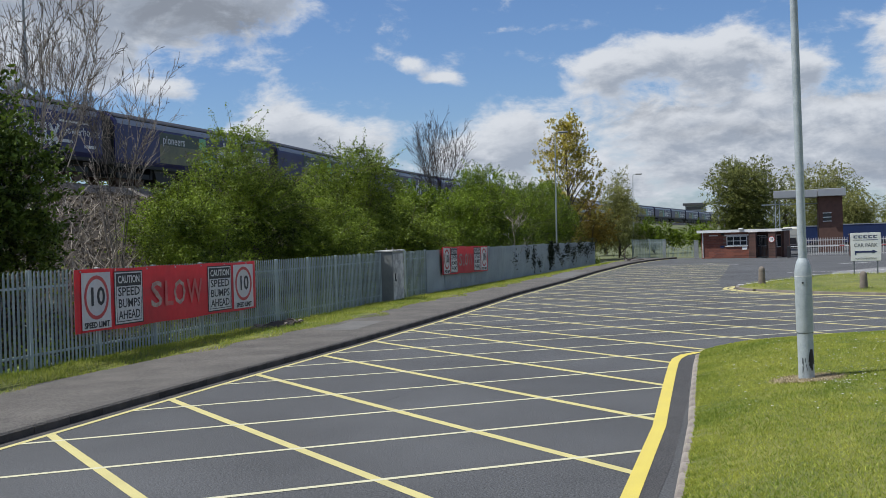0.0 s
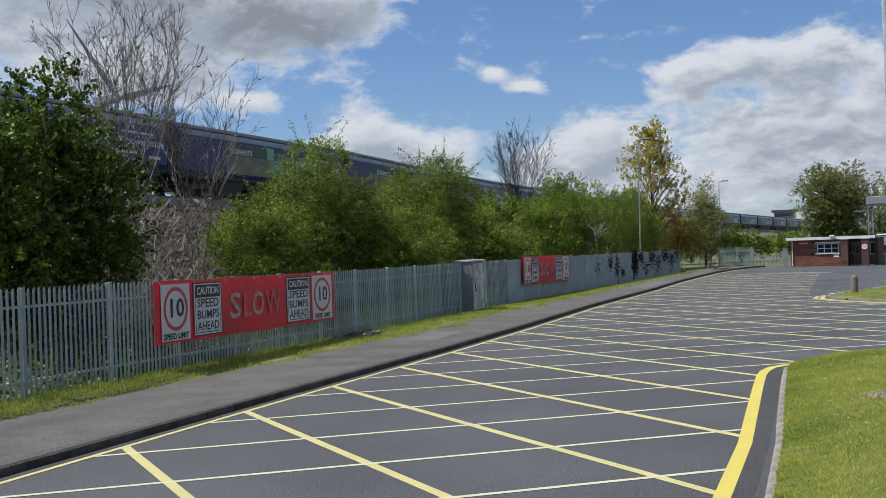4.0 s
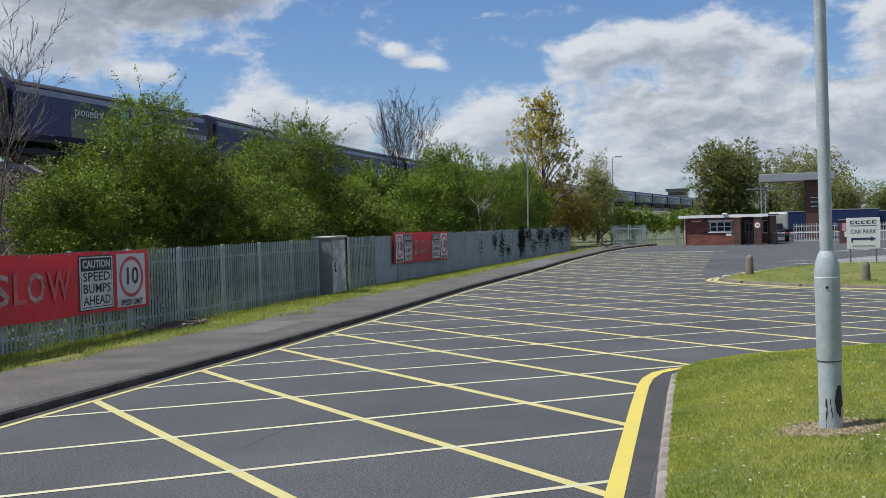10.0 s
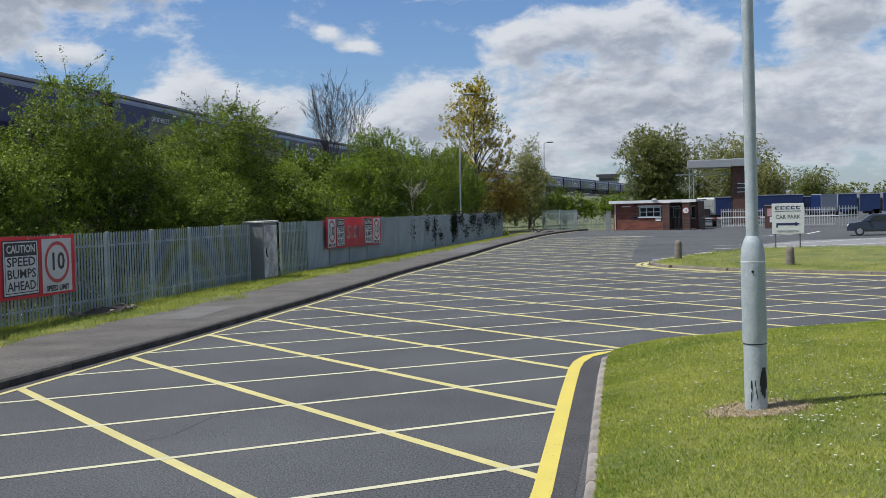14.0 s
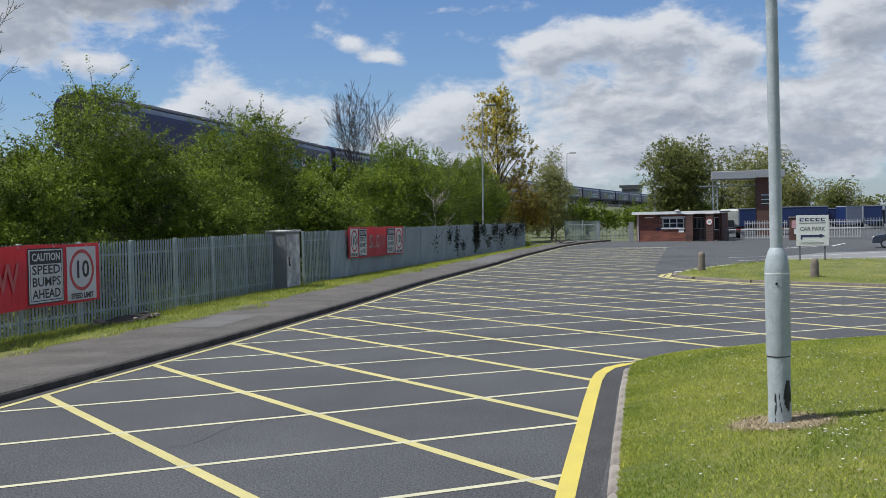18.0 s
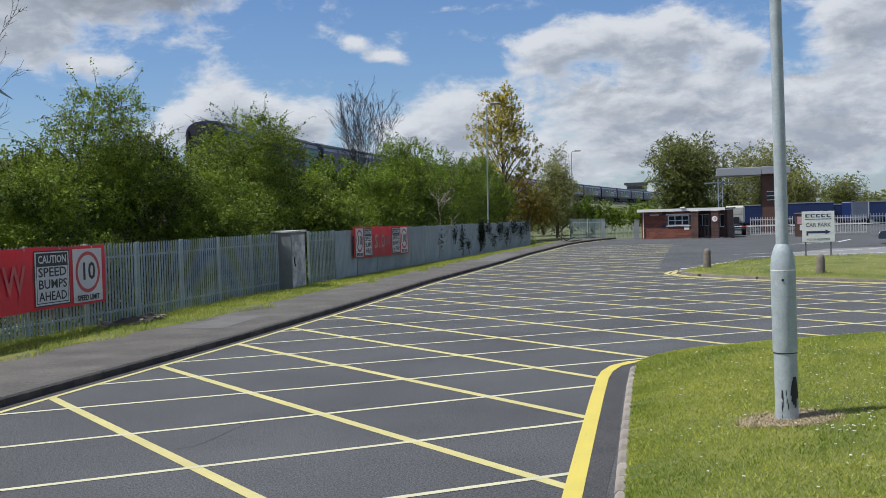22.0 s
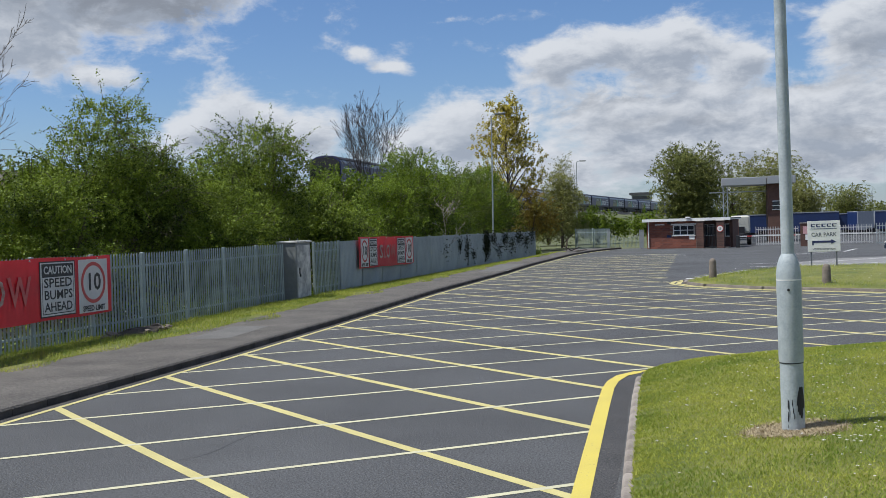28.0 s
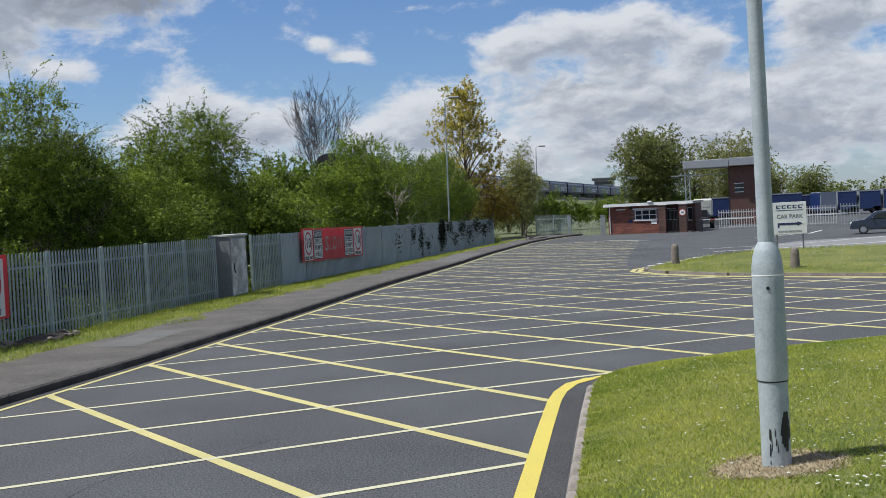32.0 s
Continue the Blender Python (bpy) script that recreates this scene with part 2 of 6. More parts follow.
def see_light(m, amount):
    """Lets part of the daylight through a thin sheet."""
    n, l = m.node_tree.nodes, m.node_tree.links
    b, out = n["Principled BSDF"], n["Material Output"]
    tr, mx = n.new("ShaderNodeBsdfTranslucent"), n.new("ShaderNodeMixShader")
    l.new(b.inputs["Base Color"].links[0].from_socket, tr.inputs["Color"])
    mx.inputs[0].default_value = amount
    l.new(b.outputs[0], mx.inputs[1])
    l.new(tr.outputs[0], mx.inputs[2])
    l.new(mx.outputs[0], out.inputs["Surface"])


see_light(RED, 0.4)
WHITE = mat("banner_white", (0.80, 0.79, 0.77), 0.5, 0, (0.68, 0.67, 0.66), 1.2, 10)
see_light(WHITE, 0.3)
BLACK = mat("print_black", (0.02, 0.02, 0.022), 0.5)
RING = mat("ring_red", (0.5, 0.06, 0.055), 0.5, 0, (0.42, 0.045, 0.045))
FADED = mat("faded_letters", (0.40, 0.31, 0.27), 0.4, 0, (0.30, 0.12, 0.10), 2.2, 9, spread_to=0.3)
FAINT = mat("faint_letters", (0.50, 0.11, 0.10), 0.35, 0, (0.46, 0.05, 0.06), 2.5, 8, spread_to=0.4)
BARK = mat("bark", (0.13, 0.10, 0.08), 0.95, 0, (0.06, 0.045, 0.038), 5, 40, 0.6, 30)
TWIG = mat("bare_twigs", (0.27, 0.235, 0.20), 0.9, 0, (0.075, 0.06, 0.05), 2, 20, per_island=0.7)
# near-black second tones, mixed in by noise, stand in for shaded hollows in bushes
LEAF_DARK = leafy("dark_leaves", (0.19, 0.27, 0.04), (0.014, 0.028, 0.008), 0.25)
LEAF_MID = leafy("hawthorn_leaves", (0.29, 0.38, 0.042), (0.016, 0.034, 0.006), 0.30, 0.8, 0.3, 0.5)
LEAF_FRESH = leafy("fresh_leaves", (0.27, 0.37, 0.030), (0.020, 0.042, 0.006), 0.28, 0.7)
LEAF_GOLD = leafy("golden_leaves", (0.66, 0.56, 0.10), (0.17, 0.14, 0.035), 0.4)
FLAKE_MARK = leafy("dark_flakes", (0.03, 0.04, 0.014), (0.008, 0.011, 0.006), 0.1)
LEAF_COPPER = leafy("copper_leaves", (0.50, 0.36, 0.06), (0.11, 0.085, 0.025), 0.35)
LEAF_WILLOW = leafy("willow_leaves", (0.33, 0.33, 0.10), (0.11, 0.12, 0.04), 0.4)
LEAF_DULL = leafy("dull_leaves", (0.28, 0.30, 0.075), (0.05, 0.062, 0.022), 0.3)
BALLAST = mat("ballast", (0.30, 0.26, 0.22), 0.95, 0, (0.10, 0.085, 0.075), 3, 18, 1.0, 20, per_object=0.3)
RAIL = mat("rail_steel", (0.16, 0.10, 0.07), 0.6, 0.6, (0.09, 0.06, 0.045))
WAGON_BLUE = mat("wagon_blue", (0.028, 0.030, 0.125), 0.38, 0, (0.022, 0.022, 0.09), 0.8, 6, 0.03, 4, spec=0.35)
WAGON_ROOF = mat("wagon_roof_dark", (0.022, 0.022, 0.027), 0.55, 0.0, (0.014, 0.014, 0.018), 1, 8)
WAGON_CANT = mat("wagon_silver_sheen", (0.27, 0.29, 0.34), 0.3, 0.2, (0.18, 0.195, 0.24), 0.7, 5)
WAGON_DARK = mat("wagon_black", (0.018, 0.018, 0.021), 0.6, 0, (0.01, 0.01, 0.012))
WAGON_TEAL = mat("wagon_teal", (0.09, 0.30, 0.31), 0.4, 0, (0.07, 0.24, 0.26), 0.9, 6)
WAGON_GREEN = mat("wagon_green", (0.16, 0.42, 0.22), 0.4, 0, (0.12, 0.34, 0.17), 0.9, 6)
WAGON_OLIVE = mat("wagon_picture", (0.20, 0.19, 0.09), 0.45, 0, (0.09, 0.10, 0.07), 1.2, 5)
WAGON_FOREST = mat("wagon_picture_dark", (0.05, 0.075, 0.05), 0.45, 0, (0.025, 0.04, 0.03), 1.2, 6)
LETTER = mat("wagon_letters", (0.78, 0.79, 0.82), 0.5, 0, (0.5, 0.51, 0.54))
BRICK = mat("red_brick", (0.24, 0.085, 0.055), 0.9, 0, (0.15, 0.055, 0.04), 3, 30, 0.2, 40, per_object=0.8)
MORTAR = mat("mortar", (0.20, 0.15, 0.125), 0.95, 0, (0.15, 0.11, 0.09), 4, 40)
BRICK_DARK = mat("brown_brick", (0.125, 0.066, 0.05), 0.9, 0, (0.075, 0.042, 0.034), 3, 30, 0.2, 40, per_object=0.8)
PAINT_WHITE = mat("white_paint", (0.78, 0.78, 0.76), 0.5, 0, (0.66, 0.66, 0.64), 2, 15)
FELT = mat("roof_felt", (0.10, 0.10, 0.105), 0.9, 0, (0.06, 0.06, 0.065), 2, 20)
CANOPY = mat("canopy_metal", (0.34, 0.35, 0.36), 0.5, 0.1, (0.34, 0.35, 0.36), 1, 10)
NAVY = mat("trailer_navy", (0.015, 0.034, 0.12), 0.45, 0, (0.011, 0.024, 0.085), 0.6, 4)
TRAILER_GREY = mat("trailer_grey", (0.30, 0.32, 0.36), 0.5, 0, (0.24, 0.26, 0.29))
CREAM = mat("cab_cream", (0.55, 0.54, 0.46), 0.4, 0, (0.45, 0.44, 0.38))
CAR_PAINT = mat("car_blue_grey", (0.045, 0.06, 0.085), 0.25, 0.3, (0.04, 0.05, 0.075))
RUBBER = mat("rubber", (0.02, 0.02, 0.02), 0.85)
CHROME = mat("alloy", (0.5, 0.5, 0.52), 0.35, 0.8)
STONE = mat("bollard_stone", (0.22, 0.185, 0.15), 0.9, 0, (0.12, 0.10, 0.085), 6, 40, 0.4, 40)
SIGN_NAVY = mat("sign_navy", (0.03, 0.04, 0.12), 0.5)
SIGN_GREY = mat("sign_grey", (0.16, 0.17, 0.19), 0.5)
TURBINE = mat("turbine_grey", (0.28, 0.30, 0.33), 0.6, 0, (0.24, 0.26, 0.29))
STRAW = mat("dead_grass", (0.46, 0.38, 0.24), 0.95, 0, (0.26, 0.20, 0.12), 4, 40, per_island=0.8)
PALE_TWIG = mat("pale_twigs", (0.44, 0.39, 0.33), 0.9, 0, (0.18, 0.15, 0.12), 2, 20, per_island=0.9)
FAN_TWIG = mat("grey_twigs", (0.075, 0.06, 0.052), 0.9, 0, (0.03, 0.025, 0.022), 2, 20, per_island=0.6)
PANEL = mat("sheet_steel", (0.34, 0.385, 0.395), 0.55, 0.1, (0.19, 0.225, 0.235), 0.8, 14, 0.1, 20, 0.9, per_object=0.4)
GLASS = bpy.data.materials.new("window_glass")
GLASS.use_nodes = True
_g = GLASS.node_tree.nodes["Principled BSDF"]
_g.inputs["Base Color"].default_value, _g.inputs["Roughness"].default_value = (0.03, 0.035, 0.04, 1), 0.05


# ---- mesh helpers ----
def finish(name, bm, material, smooth=False):
    me = bpy.data.meshes.new(name)
    bm.to_mesh(me)
    bm.free()
    me.materials.append(material)
    if smooth:
        me.polygons.foreach_set("use_smooth", [len(p.vertices) < 6 for p in me.polygons])
    return me


def part(name, bm, material=None, parent=None, label="", smooth=False, at=None):
    """A bmesh (or a mesh) as one object, under its thing if one is given."""
    me = finish(name, bm, material, smooth) if isinstance(bm, bmesh.types.BMesh) else bm
    ob = new(name, me)
    if parent is not None:
        ob.parent = parent
    if at is not None:
        ob.matrix_basis = at
    return tagged(ob, label)


def thing(name, m, label, category, group="", kind=""):
    ob = new(name)
    ob.matrix_basis = m
    return tagged(ob, label, category, group, kind)


def arr_mesh(name, verts, faces_n, material, smooth=False):
    """A mesh from an array of separate faces, each of faces_n corners."""
    v = np.asarray(verts, np.float32).reshape(-1, 3)
    n = len(v) // faces_n
    me = bpy.data.meshes.new(name)
    me.vertices.add(len(v))
    me.vertices.foreach_set("co", v.ravel())
    me.loops.add(len(v))
    me.loops.foreach_set("vertex_index", np.arange(len(v), dtype=np.int32))
    me.polygons.add(n)
    me.polygons.foreach_set("loop_start", np.arange(0, len(v), faces_n, dtype=np.int32))
    me.update(calc_edges=True)
    me.materials.append(material)
    return me


def box(bm, x0, y0, z0, x1, y1, z1, bevel=0.0):
    r = bmesh.ops.create_cube(bm, size=1, matrix=Matrix.Translation(((x0 + x1) / 2, (y0 + y1) / 2, (z0 + z1) / 2)) @ Matrix.Diagonal((abs(x1 - x0), abs(y1 - y0), abs(z1 - z0), 1)))
    if bevel:
        bmesh.ops.bevel(bm, geom=list({e for v in r["verts"] for e in v.link_edges}), offset=bevel, segments=1, affect="EDGES")
    return bm


def boxed(*a, bevel=0.0):
    return box(bmesh.new(), *a, bevel=bevel)


def prism(bm, outline, y0, y1, axis="y"):
    """The outline (pairs) drawn out along an axis; pairs are (x, z) for y, (x, y) for z and (y, z) for x."""
    def p(a, b, c):
        return (a, c, b) if axis == "y" else (a, b, c) if axis == "z" else (c, a, b)
    lo, hi = [bm.verts.new(p(a, b, y0)) for a, b in outline], [bm.verts.new(p(a, b, y1)) for a, b in outline]
    n = len(outline)
    for k in range(n):
        bm.faces.new((lo[k], lo[(k + 1) % n], hi[(k + 1) % n], hi[k]))
    bm.faces.new(lo[::-1])
    bm.faces.new(hi)
    bmesh.ops.recalc_face_normals(bm, faces=bm.faces)
    return bm


def tube(bm, pts, radii, sides=8, cap=True):
    """A tapered tube along points."""
    rings = []
    for k, p in enumerate(pts):
        p = Vector(p)
        d = (Vector(pts[min(k + 1, len(pts) - 1)]) - Vector(pts[max(k - 1, 0)])).normalized()
        u = d.orthogonal().normalized() if abs(d.z) < 0.98 else Vector((1, 0, 0))
        u = (u - d * u.dot(d)).normalized()
        w = d.cross(u)
        rings.append([bm.verts.new(p + radii[k] * (math.cos(6.2832 * s / sides) * u + math.sin(6.2832 * s / sides) * w)) for s in range(sides)])
    for a, b in zip(rings, rings[1:]):
        for s in range(sides):
            bm.faces.new((a[s], a[(s + 1) % sides], b[(s + 1) % sides], b[s]))
    if cap:
        bm.faces.new(rings[0][::-1])
        bm.faces.new(rings[-1])
    bmesh.ops.recalc_face_normals(bm, faces=bm.faces)
    return bm


def lathe(bm, profile, sides=16, cap=True):
    """A turned form from (radius, height) pairs."""
    return tube(bm, [(0, 0, z) for r, z in profile], [max(r, 1e-3) for r, z in profile], sides, cap)


def text_mesh(body, size, material, depth=0.004, align="CENTER", squeeze=1.0, bold=0.0):
    """Letters as a mesh in the xz plane, facing -y."""
    c = bpy.data.curves.new("letters", "FONT")
    c.body, c.size, c.extrude, c.align_x, c.align_y, c.resolution_u, c.offset = body, size, depth, align, "CENTER", 2, bold
    ob = bpy.data.objects.new("letters", c)
    scene.collection.objects.link(ob)
    bpy.context.view_layer.update()
    me = bpy.data.meshes.new_from_object(ob.evaluated_get(bpy.context.evaluated_depsgraph_get()))
    bpy.data.objects.remove(ob)
    me.transform(Matrix.Rotation(radians(90), 4, "X") @ Matrix.Diagonal((squeeze, 1, 1, 1)))
    me.materials.clear()
    me.materials.append(material)
    return me


def lerp(table, v):
    xs, ys = zip(*table)
    return float(np.interp(v, xs, ys))


# ---- the plan: x across, y along the fence, z up ----
def kerb_x(y):
    return lerp([(-60, -10.8), (15, -10.95), (23, -10.85), (31, -10.95), (43, -11.3), (56, -11.2), (68, -11.4), (84, -11.15), (91, -10.5), (96, -9.4), (99, -8.2)], y)


def verge_x(y):
    return lerp([(-60, -13.9), (12, -14.3), (23, -14.0), (27, -13.6), (36, -14.0), (45, -13.75), (60, -13.5), (72, -13.35), (88, -12.9)], y)


def fence_x(y):
    return lerp([(-60, -15.1), (13, -15.3), (25, -15.9), (38, -16.15), (46, -15.9), (55, -15.6), (73, -15.1), (90, -14.6)], y)


def fence_top(y):
    return lerp([(-60, 2.5), (13, 2.43), (28, 2.26), (48, 2.2), (66, 2.1), (90, 1.9)], y)


def rail_z(y):
    top = 8.42 + 1.25 * math.exp(-(max(y, 20) - 42) / 50) + 0.3 * math.exp(-(((y - 60) / 16) ** 2)) - 0.012 * max(0.0, y - 250)
    return min(top, 9.95) - 3.85


def track_at(s):
    """A place and heading on the railway, s metres along it; it runs straight, then bends to the right."""
    if s < 205:
        return -32.45, s, 0.0
    turn = min(s - 205, 60) / 490
    x, y = -32.45 + 490 * (1 - math.cos(turn)), 205 + 490 * math.sin(turn)
    rest = max(0.0, s - 265)
    return x + rest * math.sin(turn), y + rest * math.cos(turn), -math.degrees(turn)


def track_x(y):
    return track_at(y)[0] if y < 265 else track_at(265)[0] + (y - 265) * math.tan(60 / 490)


def bank_z(x, y):
    """Height of the ground behind the fence: the railway's embankment."""
    edge = track_x(y) + 3.2
    top = rail_z(min(max(y, -80), 420)) - 0.75
    foot = fence_x(min(max(y, -60), 90)) - 0.7 if y < 92 else edge + 9.5
    if x >= foot or y > 900:
        return -0.06
    far = track_x(y) - 3.2
    if x < far:
        u = min(1.0, (far - x) / 12.0)
        return top + (-0.06 - top) * (u * u * (3 - 2 * u))
    if x < edge:
        return top
    u = (foot - x) / (foot - edge)
    return -0.06 + (top + 0.06) * (0.12 * u + 0.88 * u * u * (3 - 2 * u)) + 0.12 * noise.noise(Vector((x * 0.6, y * 0.6, 3)))


# ---- ground: one sheet to the horizon ----
xs = sorted({-3000, -1500, -800, -400, -200, -120, -80, -60, *np.arange(-52, -13, 0.75).tolist(), -13, -12.4, 0, 10, 30, 60, 120, 250, 600, 1500, 3000})
ys = sorted({-3000, -800, -300, -150, *range(-80, 0, 6), *np.arange(0, 110, 1.25).tolist(), *range(110, 440, 6), 440, 500, 600, 900, 1500, 3000})
gv = [(x, y, bank_z(x, y) if -200 < y < 899 else -0.06) for y in ys for x in xs]
nx = len(xs)
gf = [(j * nx + i, j * nx + i + 1, (j + 1) * nx + i + 1, (j + 1) * nx + i) for j in range(len(ys) - 1) for i in range(nx - 1)]
gme = bpy.data.meshes.new("ground")
gme.from_pydata(gv, [], gf)
gme.materials.append(EARTH)
gme.materials.append(SOIL)
for p in gme.polygons:
    c = p.center
    p.use_smooth = True
    if -45 < c.x < -17 and -80 < c.y < 70:
        p.material_index = 1
tagged(new("ground", gme), "rough grassy ground with a bare brown railway embankment", "ground", kind="structure")

# road: one asphalt sheet bounded by the kerb line, its far end runs into the yard
rb = bmesh.new()
ylist = [-60, -30, -10, *range(0, 88, 3), 90, 93, 96, 99]
left = [rb.verts.new((kerb_x(y) + 0.02, y, 0.0)) for y in ylist]
right = [rb.verts.new((60.0, y, 0.0)) for y in ylist]
for k in range(len(ylist) - 1):
    rb.faces.new((left[k], right[k], right[k + 1], left[k + 1]))
r2 = [rb.verts.new(c) for c in ((-7.2, 99, 0), (60, 99, 0), (60, 190, 0), (2, 190, 0), (0.5, 103, 0))]
rb.faces.new(r2)
tagged(part("road", rb, ASPHALT), "dark grey asphalt road and yard entrance", "road", kind="structure")
# paler worn apron between the island and the gates
ap = bmesh.new()
prism(ap, [(3.2, 58.2), (9, 57.8), (18, 54.5), (30, 47), (45, 45), (45, 74), (16, 72), (6.5, 68), (3.6, 63)], 0.0, 0.003, "z")
tagged(part("yard_apron", ap, mat("pale_asphalt", (0.27, 0.265, 0.26), 0.9, 0, (0.12, 0.118, 0.116), 0.35, 30, 0.8, 50, 1.2, fine_w=1.8)), "paler worn asphalt before the gates", "road", kind="structure")
# a darker resurfaced strip by the lawn
rs = bmesh.new()
prism(rs, [(-1.18, -12), (-0.9, -12), (-1.0, 8), (-1.18, 13), (-1.42, 17), (-1.5, 19), (-1.8, 19.3), (-1.86, 18.2), (-1.76, 16.3), (-1.57, 13.1), (-1.41, 10.5), (-1.24, 4)], 0.0, 0.004, "z")
tagged(part("road_strip", rs, mat("new_asphalt", (0.085, 0.082, 0.082), 0.85, 0, (0.012, 0.012, 0.013), 1, 42, 1.0, 60, 1.5, fine_w=3.6)), "narrow dark strip of fresher asphalt", "road", kind="structure")

# a dark channel strip along the left kerb
ch = bmesh.new()
for ya, yb in zip(range(-20, 96, 2), range(-18, 98, 2)):
    ch.faces.new([ch.verts.new((kerb_x(y) + u, y, 0.003)) for y, u in ((ya, 0.0), (ya, 0.17), (yb, 0.17), (yb, 0.0))])
tagged(part("channel", ch, KERB_DARK), "dark channel strip beside the kerb", "road", kind="structure")

# footway and verge
fb, vb = bmesh.new(), bmesh.new()
yl = [-60, -30, -12, *np.arange(0, 90, 2.0).tolist()]
rows_f = [[(kerb_x(y) - 0.25, y, 0.145), (verge_x(y), y, 0.14)] for y in yl]
for (a, b), (c, d) in zip(rows_f, rows_f[1:]):
    fb.faces.new([fb.verts.new(p) for p in (a, b, d, c)][::-1])
bmesh.ops.remove_doubles(fb, verts=fb.verts, dist=0.001)
for p in ((-14.5, 88), ):
    tail = [(-10.85, 90, 0.145), (-12.9, 88, 0.14), (-13.2, 99, 0.1), (-9.2, 98.5, 0.1)]
    fb.faces.new([fb.verts.new(q) for q in tail][::-1])
bmesh.ops.recalc_face_normals(fb, faces=fb.faces)
tagged(part("footway", fb, FOOTWAY), "worn grey tarmac footway", "pavement", kind="structure")


def verge_z(u, y):
    return 0.13 + (fence_top(y) - 2.2 - 0.11) * u + 0.03 * math.sin(y * 2.1) * u + 0.05 * math.sin(3.14 * u)


us = [0, 0.2, 0.4, 0.6, 0.8, 1.0, 1.3]
grid = [[vb.verts.new((verge_x(y) + 0.12 * math.sin(y * 1.7) * (1 - u) + (fence_x(y) - verge_x(y)) * u, y, verge_z(u, y) if u < 1.2 else -0.1)) for u in us] for y in [-60, -30, -12, *np.arange(0, 90, 0.6).tolist()]]
for a, b in zip(grid, grid[1:]):
    for k in range(len(us) - 1):
        vb.faces.new((a[k], b[k], b[k + 1], a[k + 1]))
bmesh.ops.recalc_face_normals(vb, faces=vb.faces)
tagged(part("verge", vb, LAWN, smooth=True), "grass verge along the foot of the fence", "grass verge", kind="structure")

# lawn with its kerb
LAWN_EDGE = [(-0.55, -14), (-0.62, -4), (-0.72, 4), (-0.98, 10.27), (-1.14, 12.81), (-1.37, 16.89), (-1.45, 18.7), (-1.38, 19.45), (-1.06, 20.2), (0.69, 21.5), (3.71, 23.3), (8.5, 25.4), (16, 28.2), (26, 31.5)]


def along(pts, step):
    """Points spaced along an open line, with headings."""
    p = np.array(pts, float)
    seg = np.hypot(*np.diff(p, axis=0).T)
    cum = np.r_[0, np.cumsum(seg)]
    s = np.arange(0, cum[-1], step)
    x, y = np.interp(s, cum, p[:, 0]), np.interp(s, cum, p[:, 1])
    d = np.stack([np.interp(s + 0.05, cum, p[:, 0]) - np.interp(s - 0.05, cum, p[:, 0]), np.interp(s + 0.05, cum, p[:, 1]) - np.interp(s - 0.05, cum, p[:, 1])], 1)
    return [(a, b, math.atan2(v[1], v[0])) for a, b, v in zip(x, y, d)]


EDGE_PTS = np.array([(a, b) for a, b, h in along(LAWN_EDGE, 0.4)])


def lawn_depth(x, y):
    return float(np.min(np.hypot(EDGE_PTS[:, 0] - x, EDGE_PTS[:, 1] - y)))


def lawn_z(x, y):
    return 0.10 + 0.5 * (1 - math.exp(-lawn_depth(x, y) / 1.5)) + 0.012 * noise.noise(Vector((x * 1.5, y * 1.5, 0)))


def edge_x_at(y):
    """The lawn's left bound at y, on the kerb line."""
    pts = [(b, a) for a, b in LAWN_EDGE]
    return lerp(pts, y)


lb_ = bmesh.new()
lgrid = []
for y in [-14, -9, -5, -2, *np.arange(0, 31.4, 0.5).tolist()]:
    x0 = edge_x_at(y) + 0.13
    lgrid.append([lb_.verts.new((x0 + w, y, lawn_z(x0 + w, y))) for w in (0, 0.15, 0.4, 0.7, 1.1, 1.6, 2.2, 3, 4, 5.5, 7.5, 10, 14, 20)])
for a, b in zip(lgrid, lgrid[1:]):
    for k in range(len(a) - 1):
        lb_.faces.new((a[k], a[k + 1], b[k + 1], b[k]))
tagged(part("lawn", lb_, LAWN, smooth=True), "mown lawn with daisies, raised behind its kerb", "lawn", kind="structure")

# traffic island
ISLAND = [(-1.35, 46.3), (-0.7, 44.7), (1.4, 42.4), (6.2, 39.5), (14, 36.0), (26, 32.5), (30, 46), (18, 53.5), (9, 56.8), (3.6, 57.2), (1.0, 53.5), (-0.6, 49.5), (-1.3, 47.6)]
ib = bmesh.new()
cx, cy = 9.0, 47.0
ring = [[ib.verts.new((cx + (x - cx) * f, cy + (y - cy) * f, z)) for x, y in ISLAND] for f, z in ((1.0, 0.09), (0.97, 0.13), (0.8, 0.2), (0.4, 0.24))]
for a, b in zip(ring, ring[1:]):
    for k in range(len(ISLAND)):
        ib.faces.new((a[k], a[(k + 1) % len(ISLAND)], b[(k + 1) % len(ISLAND)], b[k]))
ib.faces.new(ring[-1])
bmesh.ops.recalc_face_normals(ib, faces=ib.faces)
tagged(part("island_lawn", ib, LAWN, smooth=True), "grass traffic island with daisies", "lawn", kind="structure")

# ---- painted lines ----
def strip(bm, x0, y0, x1, y1, w, z=0.004, w2=None):
    d = Vector((x1 - x0, y1 - y0)).normalized()
    n = Vector((-d.y, d.x)) * (w / 2)
    n2 = Vector((-d.y, d.x)) * ((w2 or w) / 2)
    bm.faces.new([bm.verts.new((p[0], p[1], z)) for p in ((x0 - n.x, y0 - n.y), (x1 - n2.x, y1 - n2.y), (x1 + n2.x, y1 + n2.y), (x0 + n.x, y0 + n.y))])


